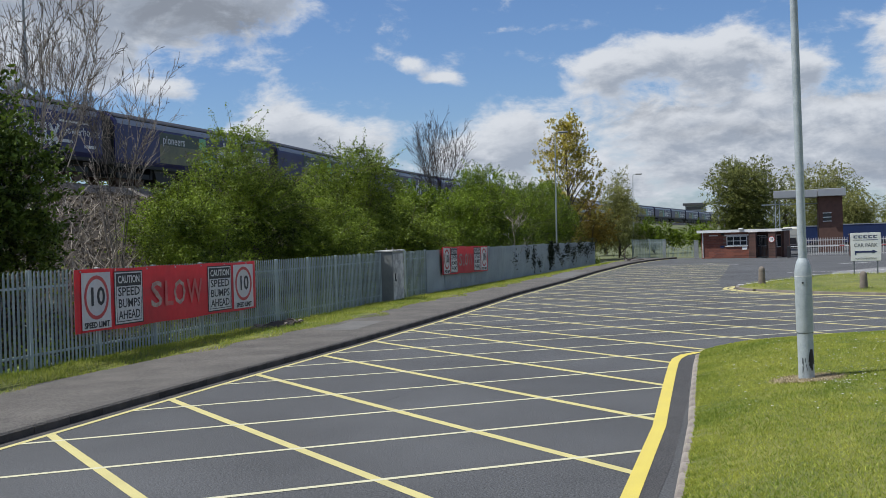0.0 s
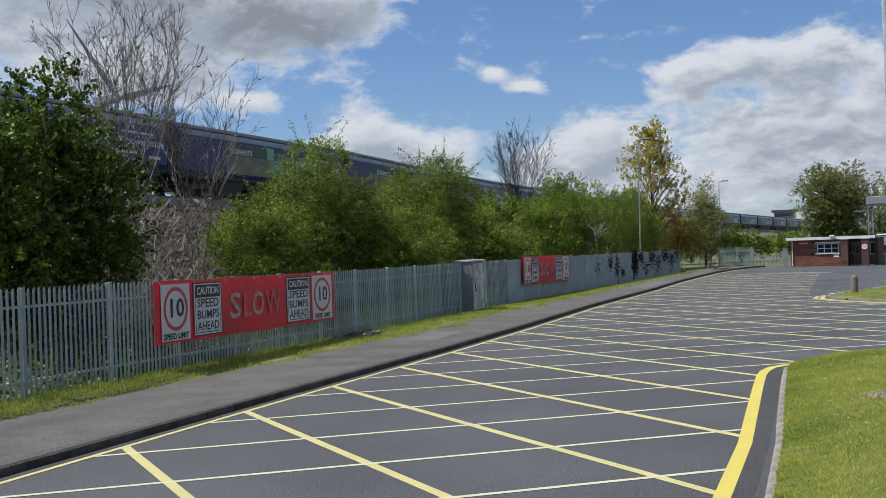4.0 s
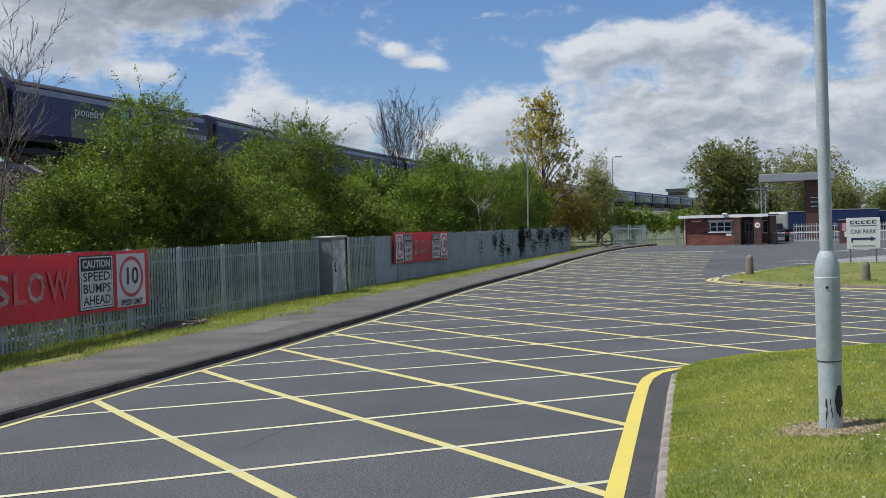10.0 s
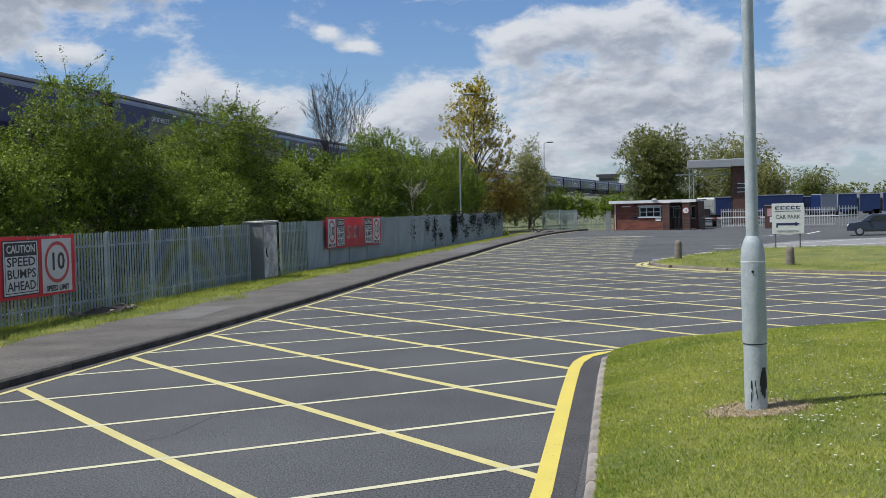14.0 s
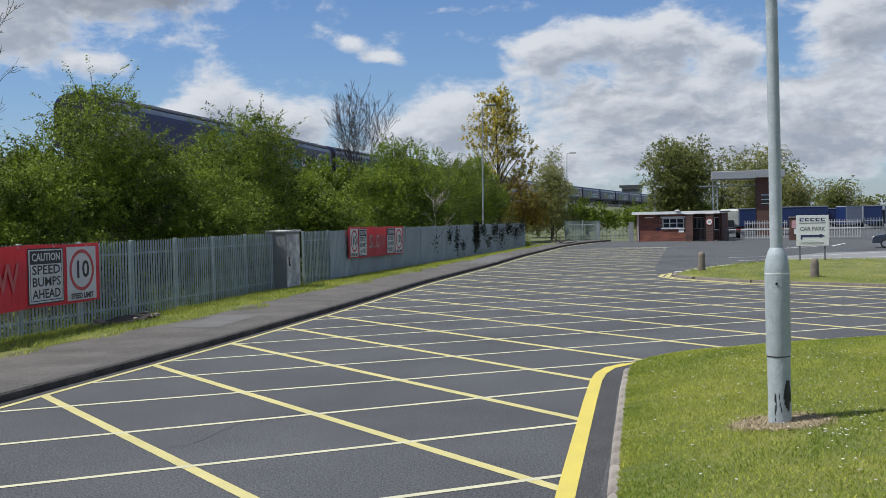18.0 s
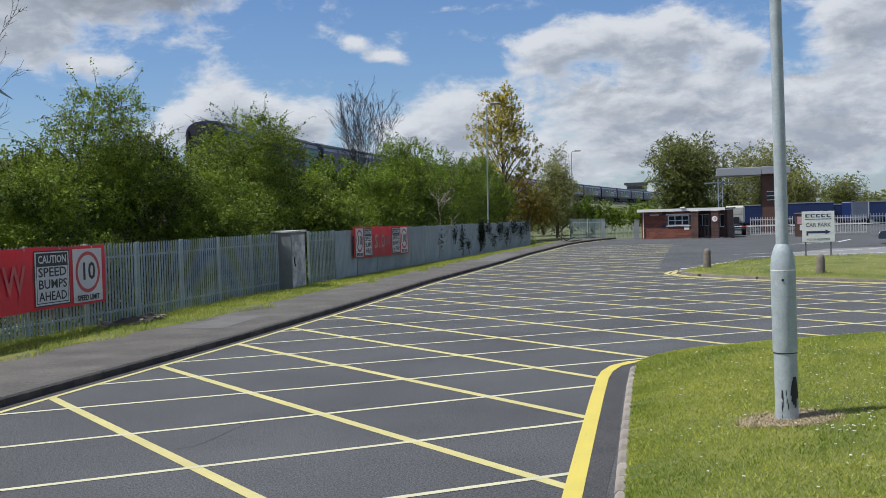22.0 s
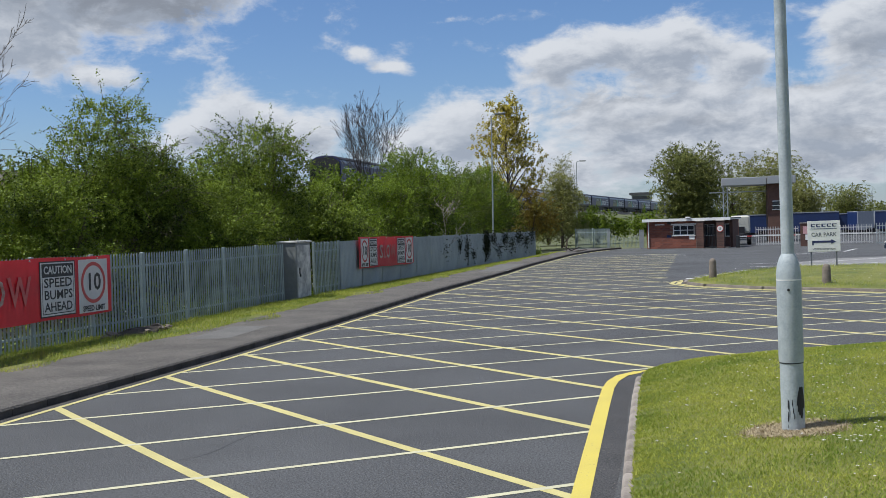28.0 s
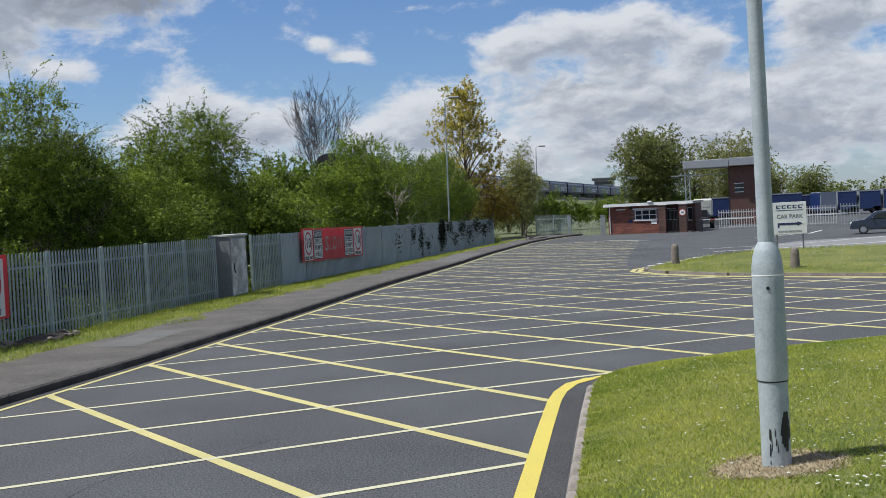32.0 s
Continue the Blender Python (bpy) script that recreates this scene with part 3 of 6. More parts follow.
def polyline(bm, pts, w, z=0.004):
    p = [Vector(q) for q in pts]
    rows = []
    for k in range(len(p)):
        d = (p[min(k + 1, len(p) - 1)] - p[max(k - 1, 0)]).normalized()
        n = Vector((-d.y, d.x)) * (w / 2)
        rows.append((bm.verts.new((p[k].x - n.x, p[k].y - n.y, z)), bm.verts.new((p[k].x + n.x, p[k].y + n.y, z))))
    for a, b in zip(rows, rows[1:]):
        bm.faces.new((a[0], b[0], b[1], a[1]))


YEL_RIGHT = [(-1.18, -12), (-1.24, 4), (-1.41, 10.5), (-1.57, 13.1), (-1.76, 16.3), (-1.86, 18.2), (-1.86, 19.0), (-1.76, 19.7), (-1.5, 20.2), (-1.05, 20.7), (0.51, 21.9), (2.79, 23.25), (7, 25.1)]
BOX = [(-10.62, -12)] + [(kerb_x(y) + 0.30, y) for y in range(0, 84, 4)] + [(-3.0, 83), (-2.6, 55), (-2.3, 48.4), (-1.6, 45.1), (1.3, 41.7), (6.0, 38.7), (13, 35.4)] + [(13, 28.0), (7, 25.3), (2.79, 23.5), (0.51, 22.2)] + YEL_RIGHT[9:2:-1] + [(-1.24, 4), (-1.18, -12)]


def clip_line(px, py, dx, dy):
    """The stretches of a line inside the box's bounds."""
    hits = []
    for (ax, ay), (bx, by) in zip(BOX, BOX[1:] + BOX[:1]):
        ex, ey = bx - ax, by - ay
        det = dx * ey - dy * ex
        if abs(det) < 1e-9:
            continue
        s = ((ax - px) * ey - (ay - py) * ex) / det
        u = ((ax - px) * dy - (ay - py) * dx) / det
        if 0 <= u < 1:
            hits.append(s)
    hits.sort()
    return list(zip(hits[::2], hits[1::2]))


# where each line of the two hatchings crosses its base line
WIDE_Y = [(-6, -5.7), (0, 15.74), (1, 19.36), (2, 22.9), (3, 26.2), (4, 29.35), (5, 32.7), (6, 35.93), (7, 39.15), (31, 116.0)]
THIN_Y = [(-8, -9.7), (-2, 8.6), (-1, 11.64), (0, 14.71), (1, 17.72), (2, 20.6), (3, 23.35), (4, 26.1), (5, 28.8), (6, 31.65), (7, 34.4), (8, 37.2), (31, 101.1)]
marks = thing("box_junction", pose(0, 0, 0), "yellow criss-cross box junction painted on asphalt", "road marking", kind="structure")
for k in range(-6, 32):
    y0 = lerp(WIDE_Y, k)
    for a, b in clip_line(-10.6, y0, 0.7378, -0.6750):
        if b - a > 0.3:
            bm = bmesh.new()
            strip(bm, -10.6 + 0.7378 * a, y0 - 0.675 * a, -10.6 + 0.7378 * b, y0 - 0.675 * b, 0.155, 0.0045)
            part("hatch_line", bm, YELLOW, marks)
for k in range(-8, 32):
    y0 = lerp(THIN_Y, k)
    tx, ty = (0.7990, 0.6013) if k < 1 else (0.8225, 0.5687)
    for a, b in clip_line(-5.57, y0, tx, ty):
        if b - a > 0.3:
            bm = bmesh.new()
            strip(bm, -5.57 + tx * a, y0 + ty * a, -5.57 + tx * b, y0 + ty * b, 0.105, 0.006)
            part("hatch_line", bm, PALE_LINE, marks)
bm = bmesh.new()
polyline(bm, [(kerb_x(y) + 0.30, y) for y in [-12, -5, *range(0, 98, 2)]], 0.11, 0.0075)
part("edge_line", bm, YELLOW, marks)
bm = bmesh.new()
polyline(bm, YEL_RIGHT[:9], 0.2, 0.0085)
polyline(bm, YEL_RIGHT[8:], 0.11, 0.009)
part("edge_line", bm, YELLOW_NEW, marks, "thick bright yellow edge line")
isl = thing("island_markings", pose(0, 0, 0), "double yellow lines and white dashes round the island", "road marking", kind="structure")
for off in (0.35, 0.62):
    bm = bmesh.new()
    polyline(bm, [(cx + (x - cx) * (1 + off / 10), cy + (y - cy) * (1 + off / 7)) for x, y in ISLAND[10:] + ISLAND[:6]], 0.2, 0.006)
    part("edge_line", bm, YELLOW, isl)
bm = bmesh.new()
for k in range(7):
    strip(bm, -1.5 + 0.38 * k, 50.0 + 0.95 * k, -0.95 + 0.38 * k, 50.1 + 0.95 * k, 0.35, 0.006)
part("give_way_dash", bm, WHITE_LINE, isl)
bm = bmesh.new()
polyline(bm, [(1.5, 59.5), (4, 60.5), (9, 62), (14, 66)], 0.18, 0.006)
polyline(bm, [(1.0, 63.0), (6, 64.5), (12, 70)], 0.14, 0.006)
strip(bm, -5.5, 82, -2.2, 79, 0.15, 0.006)
strip(bm, 4.6, 76, 7.2, 78.5, 0.2, 0.006)
strip(bm, 8.2, 79, 9.6, 84, 0.2, 0.006)
part("white_line", bm, WHITE_LINE, isl)


# ---- plants ----
def leaf_quads(rng, centres, size):
    """Small leaves at the centres, most of them turned up to the light."""
    n = len(centres)
    up = rng.normal(size=(n, 3)) * 0.62 + [-0.25, -0.1, 0.62]
    up /= np.linalg.norm(up, axis=1, keepdims=True)
    u = np.cross(up, rng.normal(size=(n, 3)))
    u /= np.linalg.norm(u, axis=1, keepdims=True) + 1e-9
    w = np.cross(up, u)
    s = size * rng.uniform(0.6, 1.3, (n, 1))
    a, b = u * s, w * s * 0.55
    return np.stack([centres - a, centres + b, centres + a, centres - b], 1)


def branch_set(rng, base, height, spread, n, r0, up=0.7, sub=3, tips=None, lean=(0, 0), flare=0.55):
    """Limbs as (points, radii); the ends of the twigs are gathered in tips."""
    out = []
    for k in range(n):
        a = 6.283 * (k + rng.uniform(0, 0.8)) / n
        reach = spread * rng.uniform(0.35, 1.0)
        h = height * rng.uniform(0.65, 1.0)
        p0 = np.array(base, float) + [0.1 * math.cos(a), 0.1 * math.sin(a), height * 0.05 * rng.uniform(0, 1)]
        pts, rad = [p0], [r0 * rng.uniform(0.6, 1)]
        steps = 6
        for i in range(1, steps + 1):
            f = i / steps
            p = p0 + np.array([math.cos(a) * reach * f ** (0.8 + up) + lean[0] * f, math.sin(a) * reach * f ** (0.8 + up) + lean[1] * f, h * f])
            p += rng.normal(size=3) * 0.035 * height * f * 0.6
            pts.append(p)
            rad.append(max(rad[0] * (1 - f) ** 0.9, 0.012))
        out.append((pts, rad))
        for j in range(sub):
            i = rng.integers(2, steps)
            q0 = pts[i]
            b = a + rng.uniform(-1.4, 1.4)
            ln = height * rng.uniform(0.15, 0.34) * (1.15 - i / steps * 0.5)
            q = [q0]
            for s in (0.35, 0.7, 1.0):
                q.append(q0 + np.array([math.cos(b) * ln * flare * s, math.sin(b) * ln * flare * s, ln * s * (0.6 + 0.4 * up)]) + rng.normal(size=3) * 0.03 * height * s * 0.5)
            out.append((q, [rad[i] * 0.6, rad[i] * 0.42, max(rad[i] * 0.28, 0.01), 0.008]))
            if tips is not None:
                tips += q[1:]
        if tips is not None:
            tips += pts[2:]
    return out


def limbs_mesh(name, sets, material, sides=4):
    quads = []
    for pts, rad in sets:
        rings = []
        for k, p in enumerate(pts):
            d = np.array(pts[min(k + 1, len(pts) - 1)]) - np.array(pts[max(k - 1, 0)])
            d = d / (np.linalg.norm(d) + 1e-9)
            u = np.cross(d, [0.31, 0.77, 0.55])
            u /= np.linalg.norm(u) + 1e-9
            w = np.cross(d, u)
            rings.append([p + rad[k] * (math.cos(6.2832 * s / sides) * u + math.sin(6.2832 * s / sides) * w) for s in range(sides)])
        for a, b in zip(rings, rings[1:]):
            for s in range(sides):
                quads.append((a[s], a[(s + 1) % sides], b[(s + 1) % sides], b[s]))
    return arr_mesh(name, np.array(quads), 4, material)


def twig_leaves(rng, starts, dirs, length, per, jitter, sag=0.25):
    """Leaf places strung along many short twigs."""
    n = len(starts)
    s = rng.uniform(0.05, 1.0, (n, per, 1))
    ln = length * rng.uniform(0.5, 1.3, (n, 1, 1))
    p = starts[:, None] + dirs[:, None] * ln * s
    p[..., 2] -= (sag * ln * s * s)[..., 0]
    return (p + rng.normal(size=p.shape) * jitter).reshape(-1, 3)


def lobe_twigs(rng, lobes, count, up=0.55):
    """Starts and headings of twigs that grow outwards and up from leafy lobes (x, y, z, radius)."""
    lobes = np.asarray(lobes, float)
    w = lobes[:, 3] ** 2
    i = rng.choice(len(lobes), count, p=w / w.sum())
    v = rng.normal(size=(count, 3))
    v /= np.linalg.norm(v, axis=1, keepdims=True)
    r = lobes[i, 3:4] * rng.uniform(0.3, 1.0, (count, 1)) ** 0.45
    start = lobes[i, :3] + v * r * [1, 1, 0.9]
    d = v + [0, 0, up] + rng.normal(size=v.shape) * 0.35
    return start, d / np.linalg.norm(d, axis=1, keepdims=True)


def bush(name, x, y, z, height, wide, deep, leaf, leaves, label, category, seed, size=0.06, sprays=60, stems=7, lobes=34, group="", lobe_r=0.9, twig=0.55, up=0.55, per=18, spray_len=1.0, bare=0.3):
    """A many-stemmed shrub: stems, leafy lobes of short twigs, and long sprays that stand out of its outline."""
    rng = np.random.default_rng(seed)
    ob = thing(name, pose(x, y, z), label, category, group)
    sets = branch_set(rng, (0, 0, 0), height * 0.8, min(wide, deep) * 0.7, stems, 0.03 + height * 0.006, 0.7, 3)
    lo = []
    while len(lo) < lobes:
        p = rng.uniform(-1, 1, 3)
        if np.linalg.norm(p) > 1:
            continue
        top = 1 - 0.4 * (p[0] ** 2 + p[1] ** 2)
        r = lobe_r * rng.uniform(0.6, 1.2)
        c = (p[0] * max(wide - r * 0.6, 0.2), p[1] * max(deep - r * 0.6, 0.2), 0.35 * lobe_r + (height - 1.1 * lobe_r) * (0.5 + 0.5 * p[2]) * top)
        lo.append((*c, r * (1.1 - 0.45 * c[2] / height)))
    st, di = lobe_twigs(rng, lo, leaves // per, up)
    pts = twig_leaves(rng, st, di, twig, per, 0.045)
    if sprays:
        high = sorted(lo, key=lambda q: -q[2])[: max(4, lobes // 2)]
        s2, d2 = lobe_twigs(rng, high, sprays, 0.6)
        d2 = d2 * [1, 1, 1.0]
        ln = height * 0.17 * spray_len
        pts = np.concatenate([pts, twig_leaves(rng, s2, d2, ln * 1.4, 44, 0.05, 0.35)])
        for a, b in zip(s2, d2):
            sets.append(([a + b * ln * f - np.array([0, 0, 0.25 * ln * f * f]) for f in (0, 0.45, 0.9, 1.3)], [0.011, 0.009, 0.007, 0.004]))
    # the foot is leggy: leaves thin out towards the ground
    pts = pts[(pts[:, 2] > 0.02) & (pts[:, 2] > height * bare * rng.uniform(0, 1, len(pts)) ** 0.7)]
    part("stem", limbs_mesh("stem", sets, BARK), None, ob)
    part("crown", arr_mesh("crown", leaf_quads(rng, pts, size), 4, leaf), None, ob)
    return ob


def tree(name, x, y, z, height, crown_w, leaf, leaves, label, seed, trunk=0.16, crown_from=0.3, size=0.1, limbs=16, lobe_r=0.9, shape=0.6, lean=(0, 0), bark=None, twig=0.7, per=14, up=0.3, sag=0.25, rise=0.55):
    """A tree: tapered trunk, limbs, and a crown of twigs and leaves round the limbs."""
    rng = np.random.default_rng(seed)
    ob = thing(name, pose(x, y, z), label, "tree")
    tr = [np.array([lean[0] * f + 0.05 * math.sin(5 * f) * height * 0.1, lean[1] * f, height * f]) for f in np.linspace(0, 0.95, 8)]
    sets, lo = [], []
    for k in range(limbs):
        f = crown_from + (0.97 - crown_from) * (k + rng.uniform(0, 0.6)) / limbs
        a = k * 2.4 + rng.uniform(-0.4, 0.4)
        low = min(1, max(0.1, (1 - f) / (1 - crown_from + 1e-6)))
        w = crown_w * (math.sin(3.1416 * low ** shape) if shape else low ** 0.75 * 0.95) * rng.uniform(0.75, 1.1) + 0.12 * crown_w
        i = min(int(f / 0.95 * 7), 6)
        p0 = tr[i] + (tr[i + 1] - tr[i]) * (f / 0.95 * 7 - i)
        q = [p0 + np.array([math.cos(a) * w * s, math.sin(a) * w * s, w * rise * s ** 0.8]) for s in (0, 0.35, 0.7, 1.0)]
        sets.append((q, [trunk * (1.1 - f) * 0.6, trunk * (1.1 - f) * 0.4, trunk * 0.12, 0.012]))
        for s in (0.3, 0.6, 0.85, 1.0):
            c = p0 + np.array([math.cos(a) * w * s, math.sin(a) * w * s, w * rise * s]) + rng.normal(size=3) * 0.12 * crown_w
            lo.append((*c, lobe_r * rng.uniform(0.5, 1.15)))
    part("trunk", limbs_mesh("trunk", [(tr, [trunk * (1.05 - f) for f in np.linspace(0, 0.95, 8)])], bark or BARK, 8), None, ob)
    part("limb", limbs_mesh("limb", sets, bark or BARK), None, ob)
    if leaves:
        st, di = lobe_twigs(rng, lo, leaves // per, up)
        part("crown", arr_mesh("crown", leaf_quads(rng, twig_leaves(rng, st, di, twig, per, 0.06, sag), size), 4, leaf), None, ob)
    return ob


def bare_tree(name, x, y, z, height, spread, label, seed, stems=4, r0=0.06, open_=0.75, many=(8, 6, 4), fine=0.009, rise=0.25, bark=None):
    """A leafless tree: a few wavering stems, branches that curve upwards, and fine twigs on them."""
    rng = np.random.default_rng(seed)
    ob = thing(name, pose(x, y, z), label, "tree")
    thick, thin = [], []

    def grow(p, d, length, r, level):
        steps = (9, 6, 4, 3)[level]
        pts, d = [np.array(p)], np.array(d) / np.linalg.norm(d)
        for k in range(steps):
            d = d + rng.normal(size=3) * (0.05, 0.11, 0.15, 0.18)[level] + np.array([0, 0, rise * (0.35, 0.8, 0.9, 0.7)[level]]) / steps
            d /= np.linalg.norm(d)
            pts.append(pts[-1] + d * length / steps)
        end = max(fine * 0.6, r * 0.12)
        (thick if level < 2 else thin).append((pts, [r + (end - r) * k / steps for k in range(steps + 1)]))
        if level == 3:
            return
        for k in range(many[level]):
            f = rng.uniform(0.12 if level else 0.2, 1.0) ** 0.8
            i = min(int(f * steps), steps - 1)
            q = pts[i] + (pts[i + 1] - pts[i]) * (f * steps - i)
            along = (pts[i + 1] - pts[i]) / np.linalg.norm(pts[i + 1] - pts[i])
            side = np.cross(along, rng.normal(size=3))
            side /= np.linalg.norm(side)
            e = along + side * open_ * rng.uniform(0.6, 1.25) * (1.0, 0.9, 0.85)[level]
            ln = length * (0.52, 0.5, 0.5)[level] * rng.uniform(0.55, 1.1) * (1.15 - 0.6 * f)
            grow(q, e, ln, max(fine, (r + (end - r) * f) * 0.55), level + 1)

    for k in range(stems):
        a = 6.283 * (k + rng.uniform(-0.3, 0.3)) / stems
        w = spread * rng.uniform(0.25, 1.0)
        grow((0.12 * math.cos(a), 0.12 * math.sin(a), 0), (math.cos(a) * w, math.sin(a) * w, height), height * rng.uniform(0.85, 1.0) * (1.06 - 0.16 * w / spread), r0 * rng.uniform(0.7, 1.1), 0)
    part("stem", limbs_mesh("stems", thick, bark or TWIG, 5), None, ob)
    part("twig", limbs_mesh("twigs", thin, bark or TWIG, 3), None, ob)
    return ob


def on_bank(x, y):
    return bank_z(x, y) - 0.05


B1 = "bushes behind the fence"
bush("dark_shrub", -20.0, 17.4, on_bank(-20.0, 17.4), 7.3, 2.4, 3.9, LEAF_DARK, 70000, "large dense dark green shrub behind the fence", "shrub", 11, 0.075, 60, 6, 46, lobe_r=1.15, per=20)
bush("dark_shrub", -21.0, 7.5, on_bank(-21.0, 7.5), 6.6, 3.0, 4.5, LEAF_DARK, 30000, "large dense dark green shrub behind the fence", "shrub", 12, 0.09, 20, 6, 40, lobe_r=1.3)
bare_tree("bare_tree", -22.2, 23.6, on_bank(-22.2, 23.6), 8.8, 3.0, "bare thin-stemmed tree in front of the embankment", 21, 9, 0.05, 0.58, (10, 6, 4), 0.009)
bare_tree("bare_tree", -21.4, 26.9, on_bank(-21.4, 26.9), 7.0, 1.5, "bare young tree with pale twigs", 23, 5, 0.032, 0.5, (9, 6, 4), 0.008)
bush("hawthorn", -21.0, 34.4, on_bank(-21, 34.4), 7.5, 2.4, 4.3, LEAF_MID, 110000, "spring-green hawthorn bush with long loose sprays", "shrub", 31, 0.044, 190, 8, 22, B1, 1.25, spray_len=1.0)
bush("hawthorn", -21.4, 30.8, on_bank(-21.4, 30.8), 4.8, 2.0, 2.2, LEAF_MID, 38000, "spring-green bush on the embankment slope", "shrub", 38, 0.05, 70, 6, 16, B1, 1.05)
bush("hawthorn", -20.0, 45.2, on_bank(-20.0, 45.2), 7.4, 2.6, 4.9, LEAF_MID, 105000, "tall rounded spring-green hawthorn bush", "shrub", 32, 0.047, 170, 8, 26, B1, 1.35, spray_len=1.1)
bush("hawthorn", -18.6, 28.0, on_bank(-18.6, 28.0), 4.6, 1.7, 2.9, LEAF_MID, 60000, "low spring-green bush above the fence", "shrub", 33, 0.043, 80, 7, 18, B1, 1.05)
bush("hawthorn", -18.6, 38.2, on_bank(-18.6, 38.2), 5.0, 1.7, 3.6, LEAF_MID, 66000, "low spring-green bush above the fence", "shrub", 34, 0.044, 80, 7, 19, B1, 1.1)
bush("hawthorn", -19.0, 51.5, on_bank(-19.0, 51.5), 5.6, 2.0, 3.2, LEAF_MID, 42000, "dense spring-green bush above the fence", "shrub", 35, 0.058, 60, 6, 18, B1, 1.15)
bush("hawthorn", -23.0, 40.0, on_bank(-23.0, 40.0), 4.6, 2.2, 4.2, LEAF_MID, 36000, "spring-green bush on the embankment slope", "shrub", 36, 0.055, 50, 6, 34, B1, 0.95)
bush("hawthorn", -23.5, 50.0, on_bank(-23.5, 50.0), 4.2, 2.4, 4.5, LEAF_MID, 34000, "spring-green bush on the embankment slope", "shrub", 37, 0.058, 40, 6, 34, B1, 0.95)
H1 = "hedge behind the fence"
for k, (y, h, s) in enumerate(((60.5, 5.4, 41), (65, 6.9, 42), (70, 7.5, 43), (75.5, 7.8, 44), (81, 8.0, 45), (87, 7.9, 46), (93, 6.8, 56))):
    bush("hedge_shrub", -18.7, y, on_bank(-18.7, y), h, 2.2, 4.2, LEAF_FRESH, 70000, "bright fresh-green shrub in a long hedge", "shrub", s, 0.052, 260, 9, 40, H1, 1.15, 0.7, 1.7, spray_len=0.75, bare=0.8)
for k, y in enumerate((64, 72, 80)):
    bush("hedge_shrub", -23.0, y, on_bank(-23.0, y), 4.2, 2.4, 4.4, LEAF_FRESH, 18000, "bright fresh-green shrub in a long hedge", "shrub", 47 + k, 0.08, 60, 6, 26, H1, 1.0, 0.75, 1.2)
tree("golden_tree", -18.6, 98.0, 0, 12.7, 3.3, LEAF_GOLD, 17000, "tall slim tree with sparse golden young leaves", 51, 0.17, 0.16, 0.10, 46, 0.5, 0.0, twig=0.75, up=1.6, per=14, rise=1.3)
bare_tree("bare_tree", -27.0, 83.0, on_bank(-27, 83), 7.7, 3.0, "bare fan-shaped tree beside the railway", 27, 24, 0.026, 0.40, (9, 5, 3), 0.008, 0.22, bark=FAN_TWIG)
bush("copper_shrub", -17.2, 101.5, 0, 6.4, 2.6, 2.4, LEAF_COPPER, 15000, "loose copper-leaved shrub at the foot of the golden tree", "shrub", 55, 0.075, 60, 7, 26, lobe_r=0.9, up=1.0, bare=0.1)
tree("thin_tree", -16.4, 118, 0, 9.2, 1.7, LEAF_WILLOW, 9000, "thin greyish tree with few leaves", 52, 0.08, 0.1, 0.06, 22, 0.6, 0.0, rise=1.1)
tree("thin_tree", -14.9, 106, 0, 6.4, 2.6, LEAF_WILLOW, 24000, "thin greyish tree with few leaves", 53, 0.1, 0.05, 0.07, 18, 0.8, 0.0, rise=0.8)
for k, (x, y, h, w) in enumerate(((-13, 121, 4.6, 3.4), (-7, 124, 4.2, 4), (-18, 118, 5.2, 3.4), (-1, 124, 4.0, 4))):
    bush("far_bush", x, y, 0, h, w, 3, LEAF_FRESH if k != 2 else LEAF_DULL, 22000, "green bush beyond the gate", "shrub", 60 + k, 0.085, 40, 5, 30, "bushes beyond the gate", 1.0)
tree("broad_tree", -3.0, 121, 0, 8.5, 3.0, LEAF_DULL, 95000, "broad olive-green tree behind the gatehouse", 54, 0.28, 0.02, 0.085, 42, 1.3, 0.55, twig=0.7)
for k, (x, y, h, w, lf) in enumerate(((7.2, 168, 9.6, 3.8, LEAF_WILLOW), (11.2, 160, 5.2, 2.3, LEAF_WILLOW), (9.5, 178, 8.0, 4, LEAF_DULL), (25, 230, 5.6, 3, LEAF_DULL), (2, 176, 8.4, 4.5, LEAF_DULL))):
    tree("willow", x, y, 0, h, w, lf, 20000, "pale yellow-green willow beyond the yard", 70 + k, 0.3, 0.1, 0.13, 24, 1.3, 0.5, twig=1.6, up=-0.2, sag=0.6)

# ---- railway ----
bb = bmesh.new()
prof = [(-3.0, -0.72), (-2.1, -0.18), (2.1, -0.18), (3.0, -0.72)]
rows_b = []
for s in [-90, -60, *range(-40, 420, 10)]:
    x, y, h = track_at(s)
    c, d = math.cos(radians(h)), math.sin(radians(h))
    rows_b.append([bb.verts.new((x + u * c, y + u * d, rail_z(y) + z)) for u, z in prof])
for a, b in zip(rows_b, rows_b[1:]):
    for k in range(3):
        bb.faces.new((a[k], a[k + 1], b[k + 1], b[k]))
bmesh.ops.recalc_face_normals(bb, faces=bb.faces)
tagged(part("track_bed", bb, BALLAST), "stone ballast bed of the railway", "railway", kind="structure")
track = thing("railway_track", pose(0, 0, 0), "rusty steel rails on the embankment", "railway", kind="structure")
